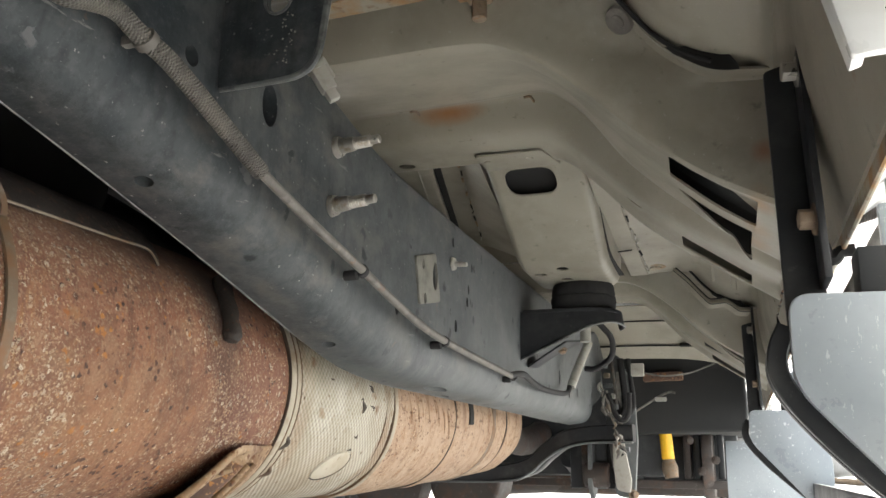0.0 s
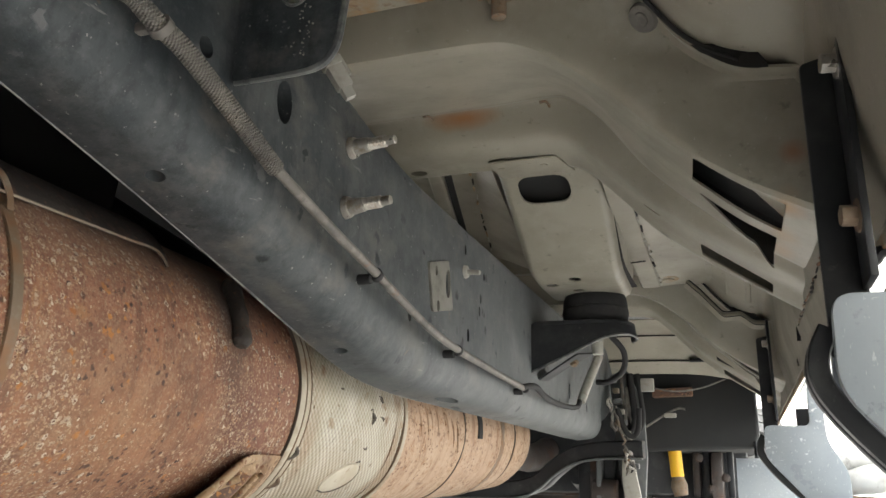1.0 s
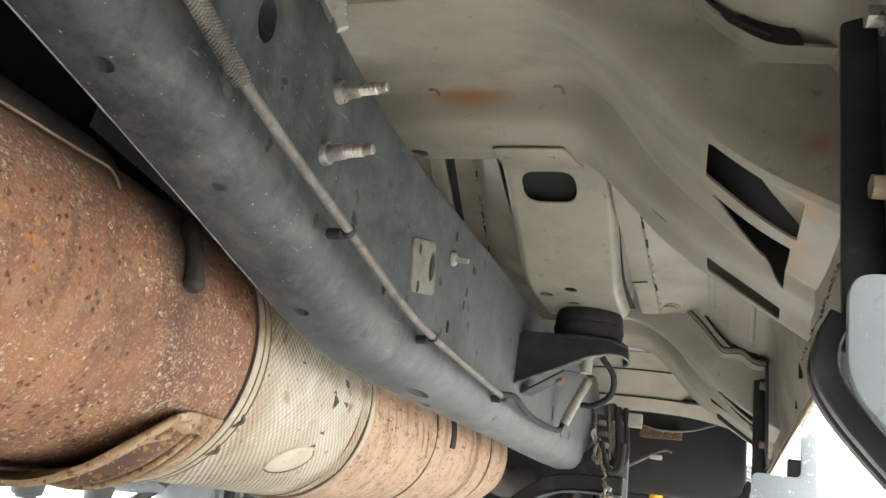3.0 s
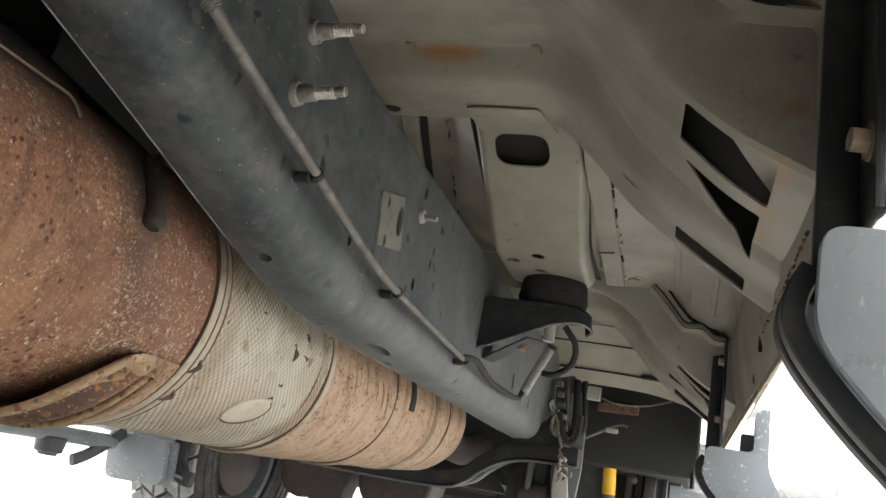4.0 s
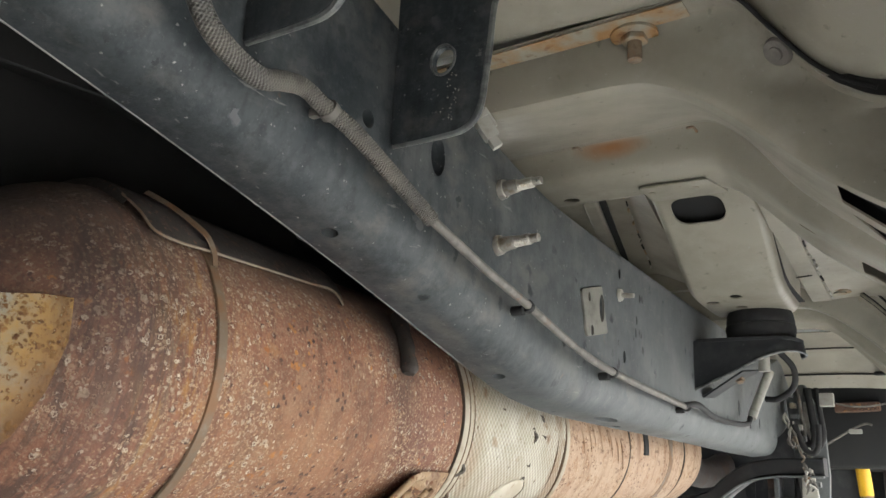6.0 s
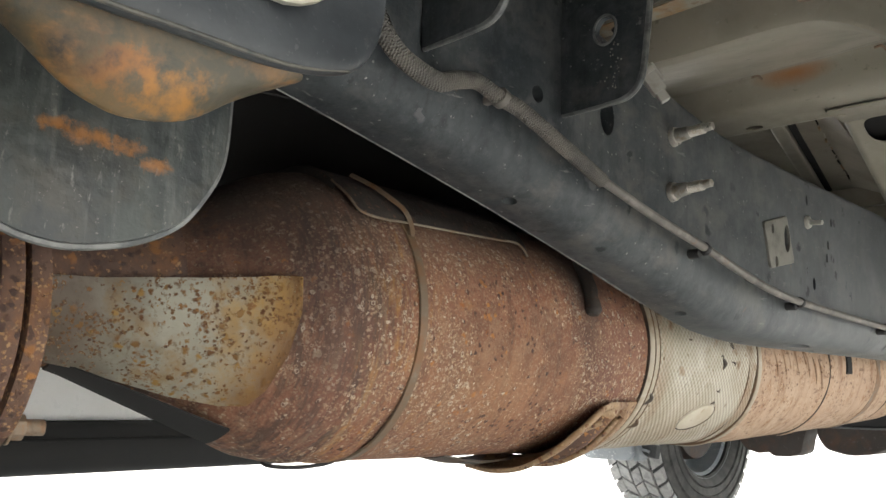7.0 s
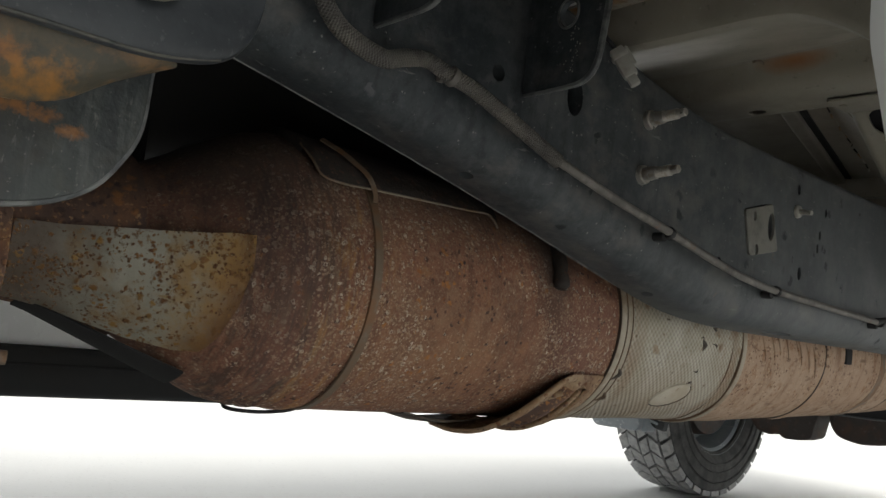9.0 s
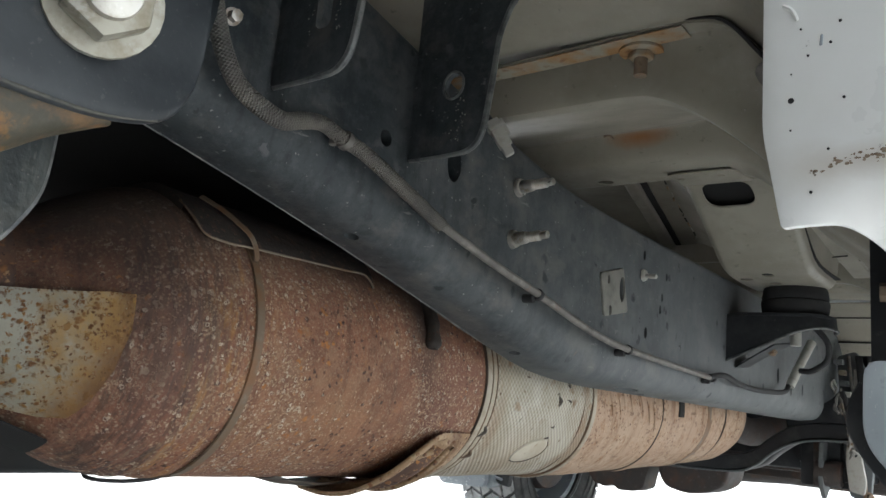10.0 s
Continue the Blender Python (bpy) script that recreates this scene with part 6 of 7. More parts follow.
part("motor_rod", sweep([(0.050, 0.93, 0.49), (0.075, 0.93, 0.53), (0.10, 0.93, 0.575), (0.12, 0.93, 0.60)], 0.006, 10, 4), LINE, motor, "grey folding rod")
cab = [(0.066, 0.90, 0.580), (0.074, 0.90, 0.583), (0.084, 0.90, 0.585), (0.092, 0.90, 0.587)]
part("motor_cable", sweep(cab, 0.0065, 12, 6), LINE, motor, "brown corrugated cable")
for k in range(12):
    a = Vector(cab[0]).lerp(Vector(cab[-1]), k / 11)
    part("cable_ring", cylinder(a - Vector((0.0007, 0, 0)), a + Vector((0.0007, 0, 0)), 0.0078, seg=14, w=0.0004), LINE, motor)
part("cable_wire", sweep([(0.092, 0.90, 0.587), (0.103, 0.90, 0.593), (0.125, 0.90, 0.61)], 0.0022, 8, 4), RUBBER, motor, "thin black wire")
part("motor_pin", sweep([(0.050, 0.90, 0.56), (0.053, 0.90, 0.549), (0.058, 0.90, 0.547), (0.063, 0.90, 0.553), (0.074, 0.90, 0.554)], 0.0055, 8, 4), RUBBER, motor)

# ---- rear of the chassis ----
xm = thing("rear_cross_beam", (-0.7, 2.95, 0.4), "black cranked cross beam behind the converter", "cross beam")
part("beam", sweep([(-0.36, 2.95, 0.478), (-0.50, 2.95, 0.474), (-0.585, 2.95, 0.455), (-0.645, 2.95, 0.415), (-0.70, 2.95, 0.370), (-0.80, 2.95, 0.345), (-1.0, 2.95, 0.338), (-1.25, 2.95, 0.345), (-1.36, 2.95, 0.40), (-1.5, 2.95, 0.47)], 0.03, 14, 6, flat=(0.09, 0.055)), BLACK, xm)
part("beam_lip", sweep([(-0.36, 2.90, 0.447), (-0.50, 2.90, 0.444), (-0.585, 2.90, 0.425), (-0.645, 2.90, 0.388), (-0.70, 2.90, 0.344), (-0.80, 2.90, 0.318), (-1.25, 2.90, 0.315)], 0.01, 10, 6, flat=(0.03, 0.006)), FRAME, xm, "grey worn flange edge")
hang = thing("spring_hanger", (-0.40, 2.98, 0.27), "dirty grey steel spring hanger with bolts and hoses", "hanger")
part("hanger_plate", prism(rounded([(-0.47, 0.72), (-0.41, 0.74), (-0.36, 0.62), (-0.355, 0.45), (-0.37, 0.27), (-0.43, 0.28), (-0.45, 0.46)], 0.015), "y", 2.99, 3.02, 0.004), FRAME, hang)
part("hanger_side", prism(rounded([(2.97, 0.68), (3.06, 0.68), (3.06, 0.30), (3.02, 0.27), (2.97, 0.31)], 0.015), "x", -0.415, -0.400, 0.003), WHITEPL, hang, "dirty pale hanger side")
part("hanger_side", prism(rounded([(2.96, 0.46), (3.05, 0.46), (3.06, 0.30), (3.0, 0.26), (2.95, 0.31)], 0.015), "x", -0.515, -0.50, 0.003), FRAME, hang)
part("spring_eye", cylinder((-0.53, 2.99, 0.345), (-0.45, 2.99, 0.345), 0.04, seg=28, w=0.006), AXLE, hang)
part("hanger_bolt", hex_bolt((-0.395, 3.0, 0.31), (1, -0.1, 0), 0.016, 0.014), BOLTRUST, hang)
part("hanger_bolt", hex_bolt((-0.375, 2.985, 0.285), (0.6, -1, 0), 0.012, 0.02), BOLTRUST, hang)
rng = random.Random(4)
for i in range(9):
    z = 0.70 - 0.034 * i
    part("hanger_clip", box(-0.462 + 0.008 * i + rng.uniform(-.008, .008), -0.440 + 0.008 * i, 2.93, 2.965, z - 0.010, z + 0.006, 0.003), rng.choice([FRAME, LINE, WHITEPL, BAND]), hang)
for i in range(38):
    f = rng.random()
    c = Vector((-0.452 + 0.055 * f + rng.uniform(-0.012, 0.012), 2.88 + rng.uniform(-0.02, 0.03), 0.645 - 0.22 * f + rng.uniform(-0.015, 0.015)))
    e = Vector((rng.uniform(-0.012, 0.02), rng.uniform(-0.01, 0.01), rng.uniform(-0.04, -0.012)))
    part("harness_strand", sweep([c, c + 0.5 * e + Vector((rng.uniform(-0.008, 0.008), 0, 0)), c + e], [0.003, rng.uniform(0.003, 0.0075), 0.002], 6, 3), rng.choice([WHITEPL, WHITEPL, LINE, LINE, RUBBER, BAND]), hang)
part("hook", sweep([(-0.43, 2.88, 0.60), (-0.405, 2.87, 0.53), (-0.38, 2.87, 0.515), (-0.365, 2.87, 0.54), (-0.362, 2.87, 0.60)], 0.009, 10, 6), RUBBER, hang, "black looped hose")
part("hanger_foot", prism(rounded([(-0.428, 0.462), (-0.395, 0.468), (-0.385, 0.40), (-0.372, 0.33), (-0.378, 0.29), (-0.42, 0.30), (-0.43, 0.38)], 0.01), "y", 2.935, 2.955, 0.004), WHITEPL, hang, "pale dirty hanger foot")
for x, r, m in ((-0.40, 0.016, RUBBER), (-0.375, 0.012, RUBBER), (-0.43, 0.008, LINE)):
    part("hanger_hose", sweep([(x, 2.97, 0.72), (x + 0.01, 2.96, 0.64), (x + 0.015, 2.96, 0.57), (x - 0.005, 2.97, 0.54), (x - 0.02, 2.98, 0.60)], r * 0.7, 12, 6), m, hang)
part("vent_hose", sweep([(-0.33, 2.10, 0.70), (-0.305, 2.12, 0.665), (-0.31, 2.14, 0.625), (-0.345, 2.15, 0.60), (-0.375, 2.16, 0.60)], 0.007, 10, 6), RUBBER, hang)
part("wire_harness", sweep([(-0.41, 3.2, 0.545), (-0.35, 3.22, 0.585), (-0.30, 3.24, 0.618), (-0.265, 3.24, 0.632), (-0.245, 3.24, 0.628)], 0.004, 8, 6), LINE, hang, "pale wire harness")
part("harness_plug", box(-0.315, -0.275, 3.21, 3.235, 0.598, 0.613, 0.004), WHITEPL, hang)
part("white_box", box(-0.355, -0.315, 2.88, 2.91, 0.655, 0.695, 0.003), WHITEPL, hang, "small pale plastic box")
part("floor_wire", sweep([(-0.33, 2.9, 0.67), (-0.26, 2.9, 0.655), (-0.18, 2.95, 0.668), (-0.10, 2.98, 0.70)], 0.003, 6, 6), LINE, hang)

tank = thing("fuel_tank", (-0.22, 3.5, 0.5), "matte black plastic tank behind the cab floor", "tank")
part("tank_shell", prism(rounded([(-0.43, 0.487), (-0.02, 0.497), (-0.005, 0.55), (-0.01, 0.80), (-0.43, 0.80)], 0.02), "y", 3.32, 4.3, 0.015, 3), PLASTIC, tank)
part("tank_shield", prism(rounded([(-0.36, 0.675), (-0.22, 0.68), (-0.22, 0.71), (-0.36, 0.705)], 0.006), "y", 3.28, 3.325, 0.003), RUSTDARK, tank, "dark red-brown shield strip")
back = thing("cab_rear_wall", (-0.3, 3.1, 0.8), "beige primed rear edge of cab floor with seams", "panel", kind="structure")
part("rear_floor", sheet([[(-0.62, 2.75, 0.86), (-0.45, 2.75, 0.86), (-0.3, 2.75, 0.86), (-0.15, 2.75, 0.85), (0.03, 2.75, 0.80)], [(-0.62, 2.95, 0.84), (-0.45, 2.95, 0.84), (-0.3, 2.95, 0.84), (-0.15, 2.95, 0.83), (0.03, 2.95, 0.78)],
                         [(-0.62, 3.05, 0.79), (-0.45, 3.05, 0.79), (-0.3, 3.05, 0.79), (-0.15, 3.05, 0.78), (0.03, 3.05, 0.74)], [(-0.62, 3.12, 0.74), (-0.45, 3.12, 0.74), (-0.3, 3.12, 0.74), (-0.15, 3.12, 0.73), (0.03, 3.12, 0.69)]], 4, 0.003), BODY, back)
for y, z in ((2.93, 0.839), (3.06, 0.775)):
    part("floor_seam", sweep([(-0.60, y, z), (-0.3, y, z), (-0.12, y, z - 0.008)], 0.003, 6, 4), DARK, back, "dark seam gap")
part("seam_tear", box(-0.21, -0.15, 3.04, 3.065, 0.767, 0.778, 0.004), DARK, back, "dark tear")

shock = thing("shock_absorber", (-0.29, 3.35, 0.3), "yellow shock absorber with rusty lower eye", "shock absorber")
part("shock_body", cylinder((-0.306, 3.37, 0.60), (-0.292, 3.37, 0.400), 0.023, seg=28, w=0.004), YELLOW, shock, "bright yellow tube")
part("shock_eye", sweep([(-0.292, 3.37, 0.402), (-0.288, 3.37, 0.37), (-0.282, 3.37, 0.335)], [0.020, 0.030, 0.024], 14, 4), BOLTRUST, shock, "rusty lower eye")
axle = thing("rear_axle", (-0.9, 3.9, 0.3), "dark rusty rear axle tube with differential housing", "axle")
part("axle_tube", cylinder((-1.75, 3.9, 0.31), (0.0, 3.9, 0.31), 0.055, seg=28), AXLE, axle)
part("differential", cylinder((-1.10, 3.9, 0.36), (-0.78, 3.9, 0.36), 0.12, 0.10, 32, 0.04), AXLE, axle)
for x in (-0.33, -1.45):
    part("leaf_spring", sweep([(x - 0.14, 2.99, 0.345), (x - 0.14, 3.4, 0.335), (x - 0.14, 3.9, 0.33), (x - 0.14, 4.5, 0.36)], 0.03, 10, 6, flat=(0.07, 0.05)), BLACK, axle)
part("lower_rail", box(-1.6, -0.05, 3.50, 3.56, 0.295, 0.325, 0.004), AXLE, axle)
part("axle_plate", prism(rounded([(-0.62, 0.48), (-0.46, 0.48), (-0.44, 0.32), (-0.62, 0.31)], 0.02), "y", 3.46, 3.50, 0.004), BLACK, axle)
part("brake_backing", cylinder((-0.18, 3.62, 0.40), (-0.14, 3.62, 0.40), 0.16, 0.15, 28, 0.01), AXLE, axle)
# two dark boxes added behind to close bright gaps
part("dark_gap_plate", box(-0.42, -0.05, 3.66, 3.70, 0.31, 0.60, 0.02), BLACK, axle)
part("dark_gap_box", box(-1.40, -0.30, 3.42, 3.48, 0.335, 0.80, 0.03), BLACK, axle)
part("far_spring_plate", prism(rounded([(-1.447, 0.33), (-1.447, 0.253), (-1.41, 0.205), (-1.36, 0.192), (-1.33, 0.207), (-1.306, 0.187), (-1.24, 0.190), (-1.20, 0.206), (-1.19, 0.254), (-1.165, 0.33)], 0.012), "y", 3.18, 3.30, 0.012), AXLE, axle)
part("differential_nose", prism(rounded([(-1.165, 0.38), (-1.16, 0.27), (-1.13, 0.222), (-1.05, 0.205), (-0.97, 0.215), (-0.90, 0.25), (-0.87, 0.38)], 0.03), "y", 3.22, 3.42, 0.04, 3), AXLE, axle)
part("lower_link", sweep([(-0.64, 3.3, 0.40), (-0.64, 3.6, 0.34), (-0.64, 4.0, 0.32)], 0.035, 12, 4), BLACK, axle)


for x, m in ((-0.235, AXLE), (-0.20, BLACK), (-0.16, AXLE), (-0.115, BLACK)):
    part("brake_bracket", box(x - 0.012, x + 0.014, 3.56 + x * 0.2, 3.60, 0.33, 0.50, 0.008), m, axle)
for x, z in ((-0.22, 0.47), (-0.13, 0.40), (-0.18, 0.36), (-0.55, 0.40), (-0.50, 0.36), (-0.60, 0.37)):
    part("axle_bolt", hex_bolt((x, 3.45, z), (0.2, -1, 0), 0.012, 0.012), AXLE, axle)
for x, w, m in ((-0.565, 0.020, BLACK), (-0.525, 0.022, AXLE), (-0.482, 0.018, FRAME), (-0.448, 0.014, BLACK)):
    part("spring_shackle", box(x - w, x + w, 3.02, 3.08, 0.30, 0.45, 0.006), m, axle)


def wheel(name, x0, x1, y, z, R, label):
    """A tyre with grooved tread blocks on a steel rim, its axis along x."""
    ob = thing(name, (0.5 * (x0 + x1), y, z - R), label, "wheel")
    w = x1 - x0

    def turn(prof, seg=72, ang0=0.0):
        b = bmesh.new()
        rr = [[b.verts.new((x, y + r * math.cos(2 * math.pi * j / seg + ang0), z + r * math.sin(2 * math.pi * j / seg + ang0))) for j in range(seg)] for x, r in prof]
        for u, v in zip(rr, rr[1:] + [rr[0]]):
            for j in range(seg):
                b.faces.new((u[j], u[(j + 1) % seg], v[(j + 1) % seg], v[j]))
        return b
    Rt = R - 0.016
    tyre = part("tyre", turn([(x0 + 0.03, R * 0.56), (x0 + 0.005, R * 0.64), (x0, R * 0.80), (x0 + 0.012, R * 0.93), (x0 + 0.035, Rt), (x0 + w / 2, Rt + 0.002), (x1 - 0.035, Rt), (x1 - 0.012, R * 0.93), (x1, R * 0.80), (x1 - 0.005, R * 0.64), (x1 - 0.03, R * 0.56)], 96), TYRE, ob)
    rim = part("rim", turn([(x1 - 0.028, R * 0.57), (x1 - 0.022, R * 0.585), (x1 - 0.034, R * 0.585), (x1 - 0.05, R * 0.53), (x1 - 0.16, R * 0.50), (x1 - 0.17, R * 0.1), (x1 - 0.18, R * 0.1), (x0 + 0.03, R * 0.57)], 64), STEP, ob, "grey steel rim")
    part("brake_drum", cylinder((x1 - 0.12, y, z), (x1 - 0.06, y, z), R * 0.42, R * 0.40, 32, 0.008), AXLE, rim)
    tb = bmesh.new()
    rg = random.Random(2)
    n = 36
    for row in range(5):
        u0, u1 = x0 + 0.012 + (w - 0.024) * row / 5 + 0.004, x0 + 0.012 + (w - 0.024) * (row + 1) / 5 - 0.004
        for i in range(n):
            a0 = 2 * math.pi * (i + 0.5 * (row % 2) + 0.06 + rg.uniform(-0.05, 0.05)) / n
            a1 = a0 + 2 * math.pi * rg.uniform(0.76, 0.86) / n
            sk = (0.38 if row % 2 else -0.38) * 2 * math.pi / n
            drop = 0.014 if row in (0, 4) else 0.0
            for_r = []
            for r in (Rt - 0.004 - drop * 0.4, R - drop * 0.35):
                for u, d in ((u0, 0), (u1, sk)):
                    for a in (a0 + d, a1 + d):
                        for_r.append(tb.verts.new((u, y + r * math.cos(a), z + r * math.sin(a))))
            v = for_r
            for f in ((0, 1, 3, 2), (4, 6, 7, 5), (0, 4, 5, 1), (2, 3, 7, 6), (0, 2, 6, 4), (1, 5, 7, 3)):
                tb.faces.new([v[k] for k in f])
    part("tread", tb, TREADTOP, tyre, "dusty grooved all-terrain tread blocks", smooth=False)["kind"] = "stuff"
    for q in (0.66, 0.74, 0.84):
        part("sidewall_ring", turn([(x1 - 0.004, R * q), (x1 + 0.003, R * q + 0.003), (x1 - 0.004, R * q + 0.008)], 72), TYRE, tyre)
    return ob


wheel("road_wheel", -1.88, -1.61, 3.285, GROUND + 0.415, 0.415, "grey dusty all-terrain tyre on far side standing on ground")
guard = thing("mud_guard", (0.0, 3.3, 0.2), "smooth grey mud guard behind the rear step", "mud guard")
part("guard_sheet", sheet([[(x, 3.18 + 0.10 * (1 - math.cos(radians(a))), 0.22 + 0.24 * math.sin(radians(a))) for a in (-10, 10, 30, 50, 70, 88)] for x in (-0.088, -0.03, 0.05, 0.20)], 4, 0.005), STEP, guard)
part("guard_stay", sweep([(-0.02, 3.285, 0.45), (-0.02, 3.31, 0.50), (-0.02, 3.36, 0.56)], 0.008, 8, 4), BLACK, guard)
linkage = thing("step_linkage", (0.25, 2.32, 0.34), "pale dusty folding step tubes over a brown rod", "step linkage")
TUBE = mat("pale_dusty_tube", (0.62, 0.62, 0.60), 0.5, 0, [((0.40, 0.39, 0.37), 14, 0.46, 0.62, 0.8), ((0.22, 0.20, 0.18), 40, 0.60, 0.70, 0.6)], [(90, 0.2, 0.002)])
part("upper_tube", sweep([(0.10, 2.36, 0.405), (0.17, 2.33, 0.430), (0.28, 2.33, 0.455), (0.45, 2.34, 0.475)], [0.018, 0.026, 0.028, 0.028], 18, 6), TUBE, linkage)
part("lower_tube", sweep([(0.13, 2.32, 0.372), (0.20, 2.30, 0.390), (0.30, 2.31, 0.402), (0.45, 2.33, 0.410)], [0.022, 0.032, 0.034, 0.034], 18, 6), TUBE, linkage)
part("brown_rod", sweep([(0.10, 2.30, 0.352), (0.20, 2.28, 0.347), (0.32, 2.28, 0.343), (0.45, 2.29, 0.340)], 0.007, 10, 5), BOLTRUST, linkage, "brown rusty rod")
wheel("road_wheel", -0.17, 0.10, 4.35, GROUND + 0.415, 0.415, "dark dusty tyre behind the mud guard")

# ---- far side of the truck ----
fr = thing("far_frame_rail", (-1.3, 1.5, 0.5), "dark steel frame rail on the far side", "frame rail")
part("rail_beam", prism([(y, z) for y, z in RAIL_BOTTOM] + [(y, z) for y, z in reversed(RAIL_TOP)], "x", -1.38, -1.30, 0.008), FRAME, fr)
# near-black gearbox fills the shaded void; one added box blocks light
tr = thing("gearbox", (-1.02, 0.4, 0.55), "gearbox painted black to fill the shaded void above the exhaust", "gearbox")
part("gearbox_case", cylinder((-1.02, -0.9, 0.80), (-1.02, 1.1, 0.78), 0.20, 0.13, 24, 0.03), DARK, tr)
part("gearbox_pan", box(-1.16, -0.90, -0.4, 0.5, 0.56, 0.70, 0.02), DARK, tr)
part("gearbox_light_block", box(-1.32, -0.60, -0.35, 0.26, 0.66, 0.82, 0.02), DARK, tr)
part("drive_shaft", cylinder((-0.96, 1.1, 0.74), (-0.94, 3.85, 0.40), 0.045, seg=24), BLACK, tr)
fs = thing("far_running_board", (-1.87, 1.0, 0.2), "black running board below a pale far sill", "running board")
part("board", prism(rounded([(-1.95, 0.305), (-1.84, 0.305), (-1.83, 0.25), (-1.84, 0.19), (-1.95, 0.18)], 0.02), "y", 0.0, 1.9, 0.006), PLASTIC, fs)
part("board_groove", box(-1.834, -1.826, 0.0, 1.9, 0.262, 0.268, 0.001), DARK, fs)
part("far_sill", prism(rounded([(-1.98, 0.62), (-1.90, 0.60), (-1.86, 0.46), (-1.865, 0.30), (-1.98, 0.285)], 0.02), "y", -0.9, 3.0, 0.006), WHITE, fs, "pale painted far sill")
fp = thing("far_step_bracket", (-1.80, 2.78, 0.13), "grey folding step bracket on the far side", "step bracket", "running board brackets")
part("grey_plate", prism(rounded([(-1.905, 0.30), (-1.675, 0.30), (-1.660, 0.175), (-1.675, 0.155), (-1.86, 0.150), (-1.880, 0.165)], 0.018), "y", 2.77, 2.80, 0.006), STEP, fp)
part("plate_fold", prism(rounded([(-1.70, 0.30), (-1.66, 0.30), (-1.645, 0.16), (-1.67, 0.15)], 0.01), "y", 2.80, 2.86, 0.004), STEP, fp)
part("upper_plate", prism(rounded([(-1.875, 0.40), (-1.70, 0.40), (-1.675, 0.245), (-1.875, 0.24)], 0.02), "y", 2.86, 2.88, 0.004), STEP, fp)
part("black_arm", sweep([(-1.66, 2.84, 0.36), (-1.655, 2.84, 0.25), (-1.63, 2.84, 0.20), (-1.59, 2.84, 0.19)], 0.01, 10, 5, flat=(0.030, 0.05)), BLACK, fp)
part("arm_rim", sweep([(-1.685, 2.82, 0.36), (-1.682, 2.82, 0.25), (-1.66, 2.82, 0.205), (-1.615, 2.82, 0.19)], 0.005, 8, 5), STEP, fp)
part("grey_link", sweep([(-1.85, 2.56, 0.19), (-1.845, 2.62, 0.215), (-1.84, 2.70, 0.26), (-1.835, 2.76, 0.30)], 0.02, 10, 5, flat=(0.02, 0.035)), FRAME, fp)
ft = thing("far_board_tube", (-1.85, 2.4, 0.17), "light grey round tubes of the far folding step", "step tube")
part("upper_tube", cylinder((-1.85, 1.9, 0.262), (-1.85, 2.73, 0.262), 0.024, seg=20, w=0.003), STEP, ft)
for y in (2.16, 2.44):
    part("step_foot", join(cylinder((-1.845, y, 0.25), (-1.845, y, 0.205), 0.046, 0.040, 24, 0.006), cylinder((-1.845, y, 0.206), (-1.845, y, 0.196), 0.030, 0.026, 20, 0.003)), FRAME, ft, "dark round step foot")

# ---- unseen front end, added to block light from ahead ----
nose = thing("front_light_block", (-0.9, -0.9, 0.2), "unseen dark engine and axle mass added to block front light", "engine")
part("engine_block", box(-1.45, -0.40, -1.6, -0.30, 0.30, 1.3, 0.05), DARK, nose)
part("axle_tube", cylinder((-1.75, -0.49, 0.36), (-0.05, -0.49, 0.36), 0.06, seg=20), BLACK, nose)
part("liner_light_block", prism([(-1.02, 0.45), (-0.82, 0.83), (-0.49, 0.93), (-0.10, 0.92), (0.20, 0.85), (0.36, 0.80), (0.36, 0.84), (0.20, 0.89), (-0.10, 0.96), (-0.49, 0.97), (-0.85, 0.87), (-1.06, 0.45)], "x", -0.40, 0.28), DARK, nose)
part("skid_light_block", prism(rounded([(-1.7, 0.30), (-1.5, 0.10), (-0.35, 0.08), (-0.10, 0.16), (-0.10, 0.22), (-1.5, 0.34)], 0.03), "x", -1.50, -0.40, 0.006), DARK, nose, "unseen dark plate blocking light under the nose")
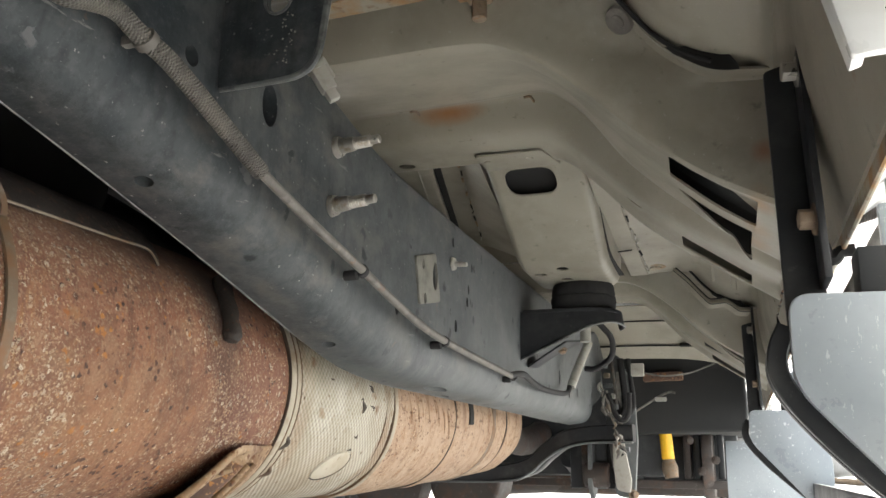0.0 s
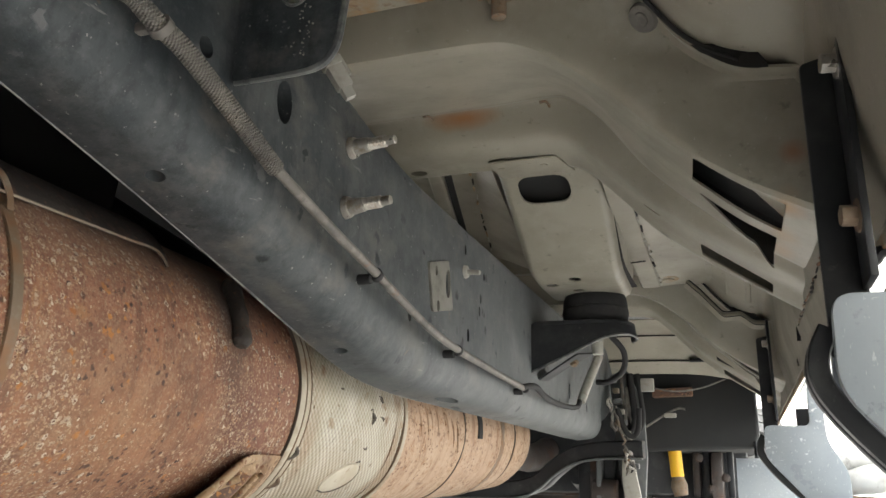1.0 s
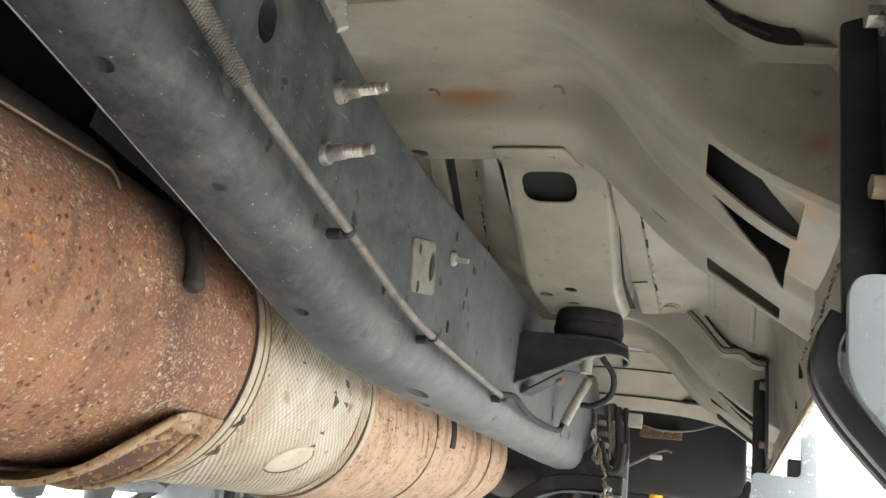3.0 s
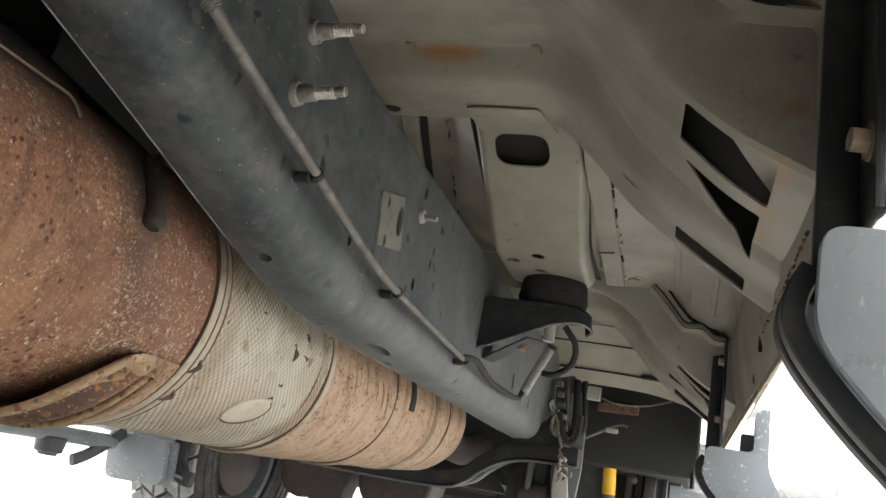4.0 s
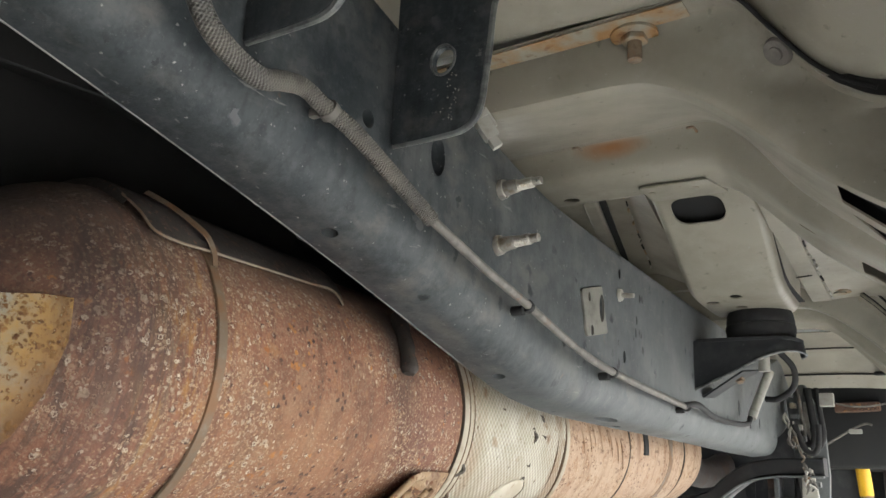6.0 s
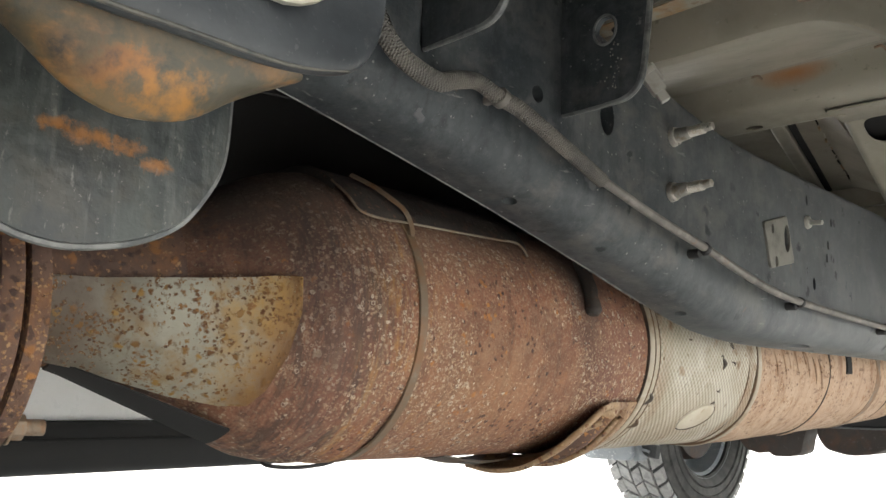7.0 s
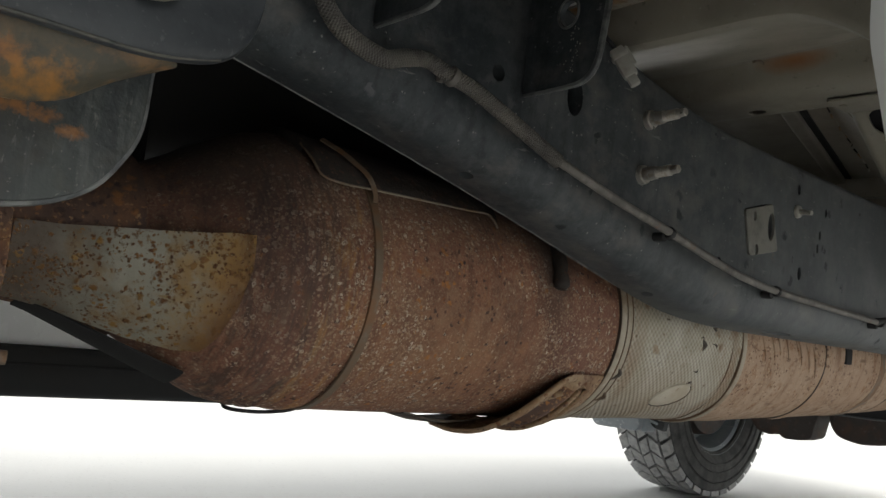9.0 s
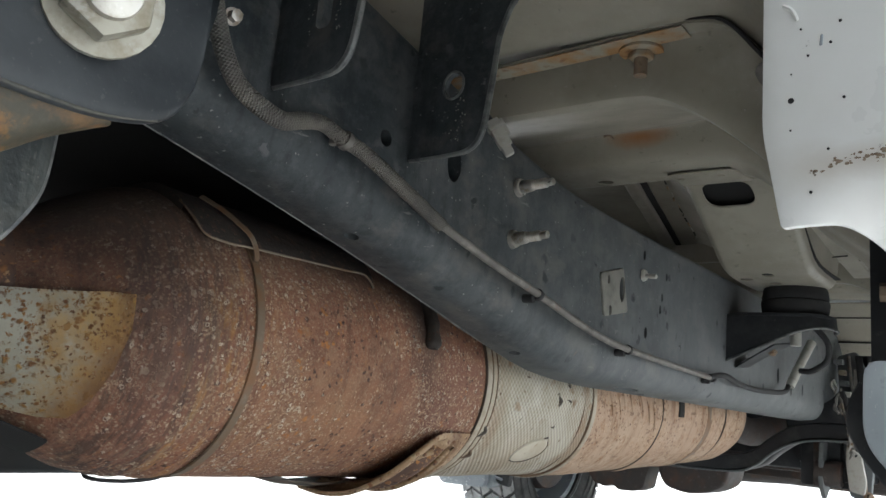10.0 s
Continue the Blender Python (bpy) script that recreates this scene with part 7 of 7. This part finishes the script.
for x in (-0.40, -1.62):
    part("knuckle_light_block", box(x, x + 0.22, -0.68, -0.12, 0.10, 0.62, 0.05), DARK, nose)
    part("tower_light_block", cylinder((x + 0.11, -0.40, 0.55), (x + 0.11, -0.36, 0.98), 0.13, seg=24, w=0.01), DARK, nose)
part("apron_light_block", prism([(-1.0, 0.12), (-0.10, 0.12), (-0.10, 0.60), (0.0, 0.80), (0.0, 1.0), (-1.0, 1.0)], "x", -0.60, -0.585), DARK, nose)
part("bumper", box(-1.95, 0.20, -2.0, -1.85, 0.30, 0.75, 0.04), WHITE, nose)
part("low_light_block", box(-1.85, 0.12, -1.92, -1.88, 0.06, 0.32, 0.01), PLASTIC, nose, "unseen black plate blocking low front light")
for x0, nm in ((-0.17, "road_wheel"), (-1.9, "road_wheel")):
    wheel(nm, x0, x0 + 0.27, -0.49, GROUND + 0.415, 0.415, "unseen dusty front tyre, also blocking light from ahead")

# ---- unseen body shell, near-black in the cab, that closes it and keeps light out ----
shell = thing("cab_body", (-0.9, 1.5, 1.0), "dark closed cab body above the floor", "cab", kind="structure")
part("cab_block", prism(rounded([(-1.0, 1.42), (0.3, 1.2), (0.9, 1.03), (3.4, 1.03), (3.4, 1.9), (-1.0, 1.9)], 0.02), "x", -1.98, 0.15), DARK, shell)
part("shade_sheet", box(-1.95, 0.28, -1.2, -1.15, 0.5, 1.5, 0.0), DARK, shell)
part("bed_block", box(-1.95, 0.15, 3.45, 5.6, 0.86, 1.5, 0.02), WHITE, shell)


# ---- made-up plain walls, out of view, that block light ahead of and beside the truck's nose ----
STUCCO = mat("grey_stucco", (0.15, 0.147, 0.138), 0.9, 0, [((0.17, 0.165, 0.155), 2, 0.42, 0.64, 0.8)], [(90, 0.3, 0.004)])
light_wall = thing("light_block_wall", (0, -3.2, GROUND), "unseen grey wall added to block light round the truck nose", "wall", kind="structure")
part("wall_face", box(-9, 1.45, -3.4, -3.2, GROUND, 3.0, 0.01), STUCCO, light_wall)
part("wall_return", box(1.45, 1.65, -3.4, -0.2, GROUND, 3.0, 0.01), STUCCO, light_wall)
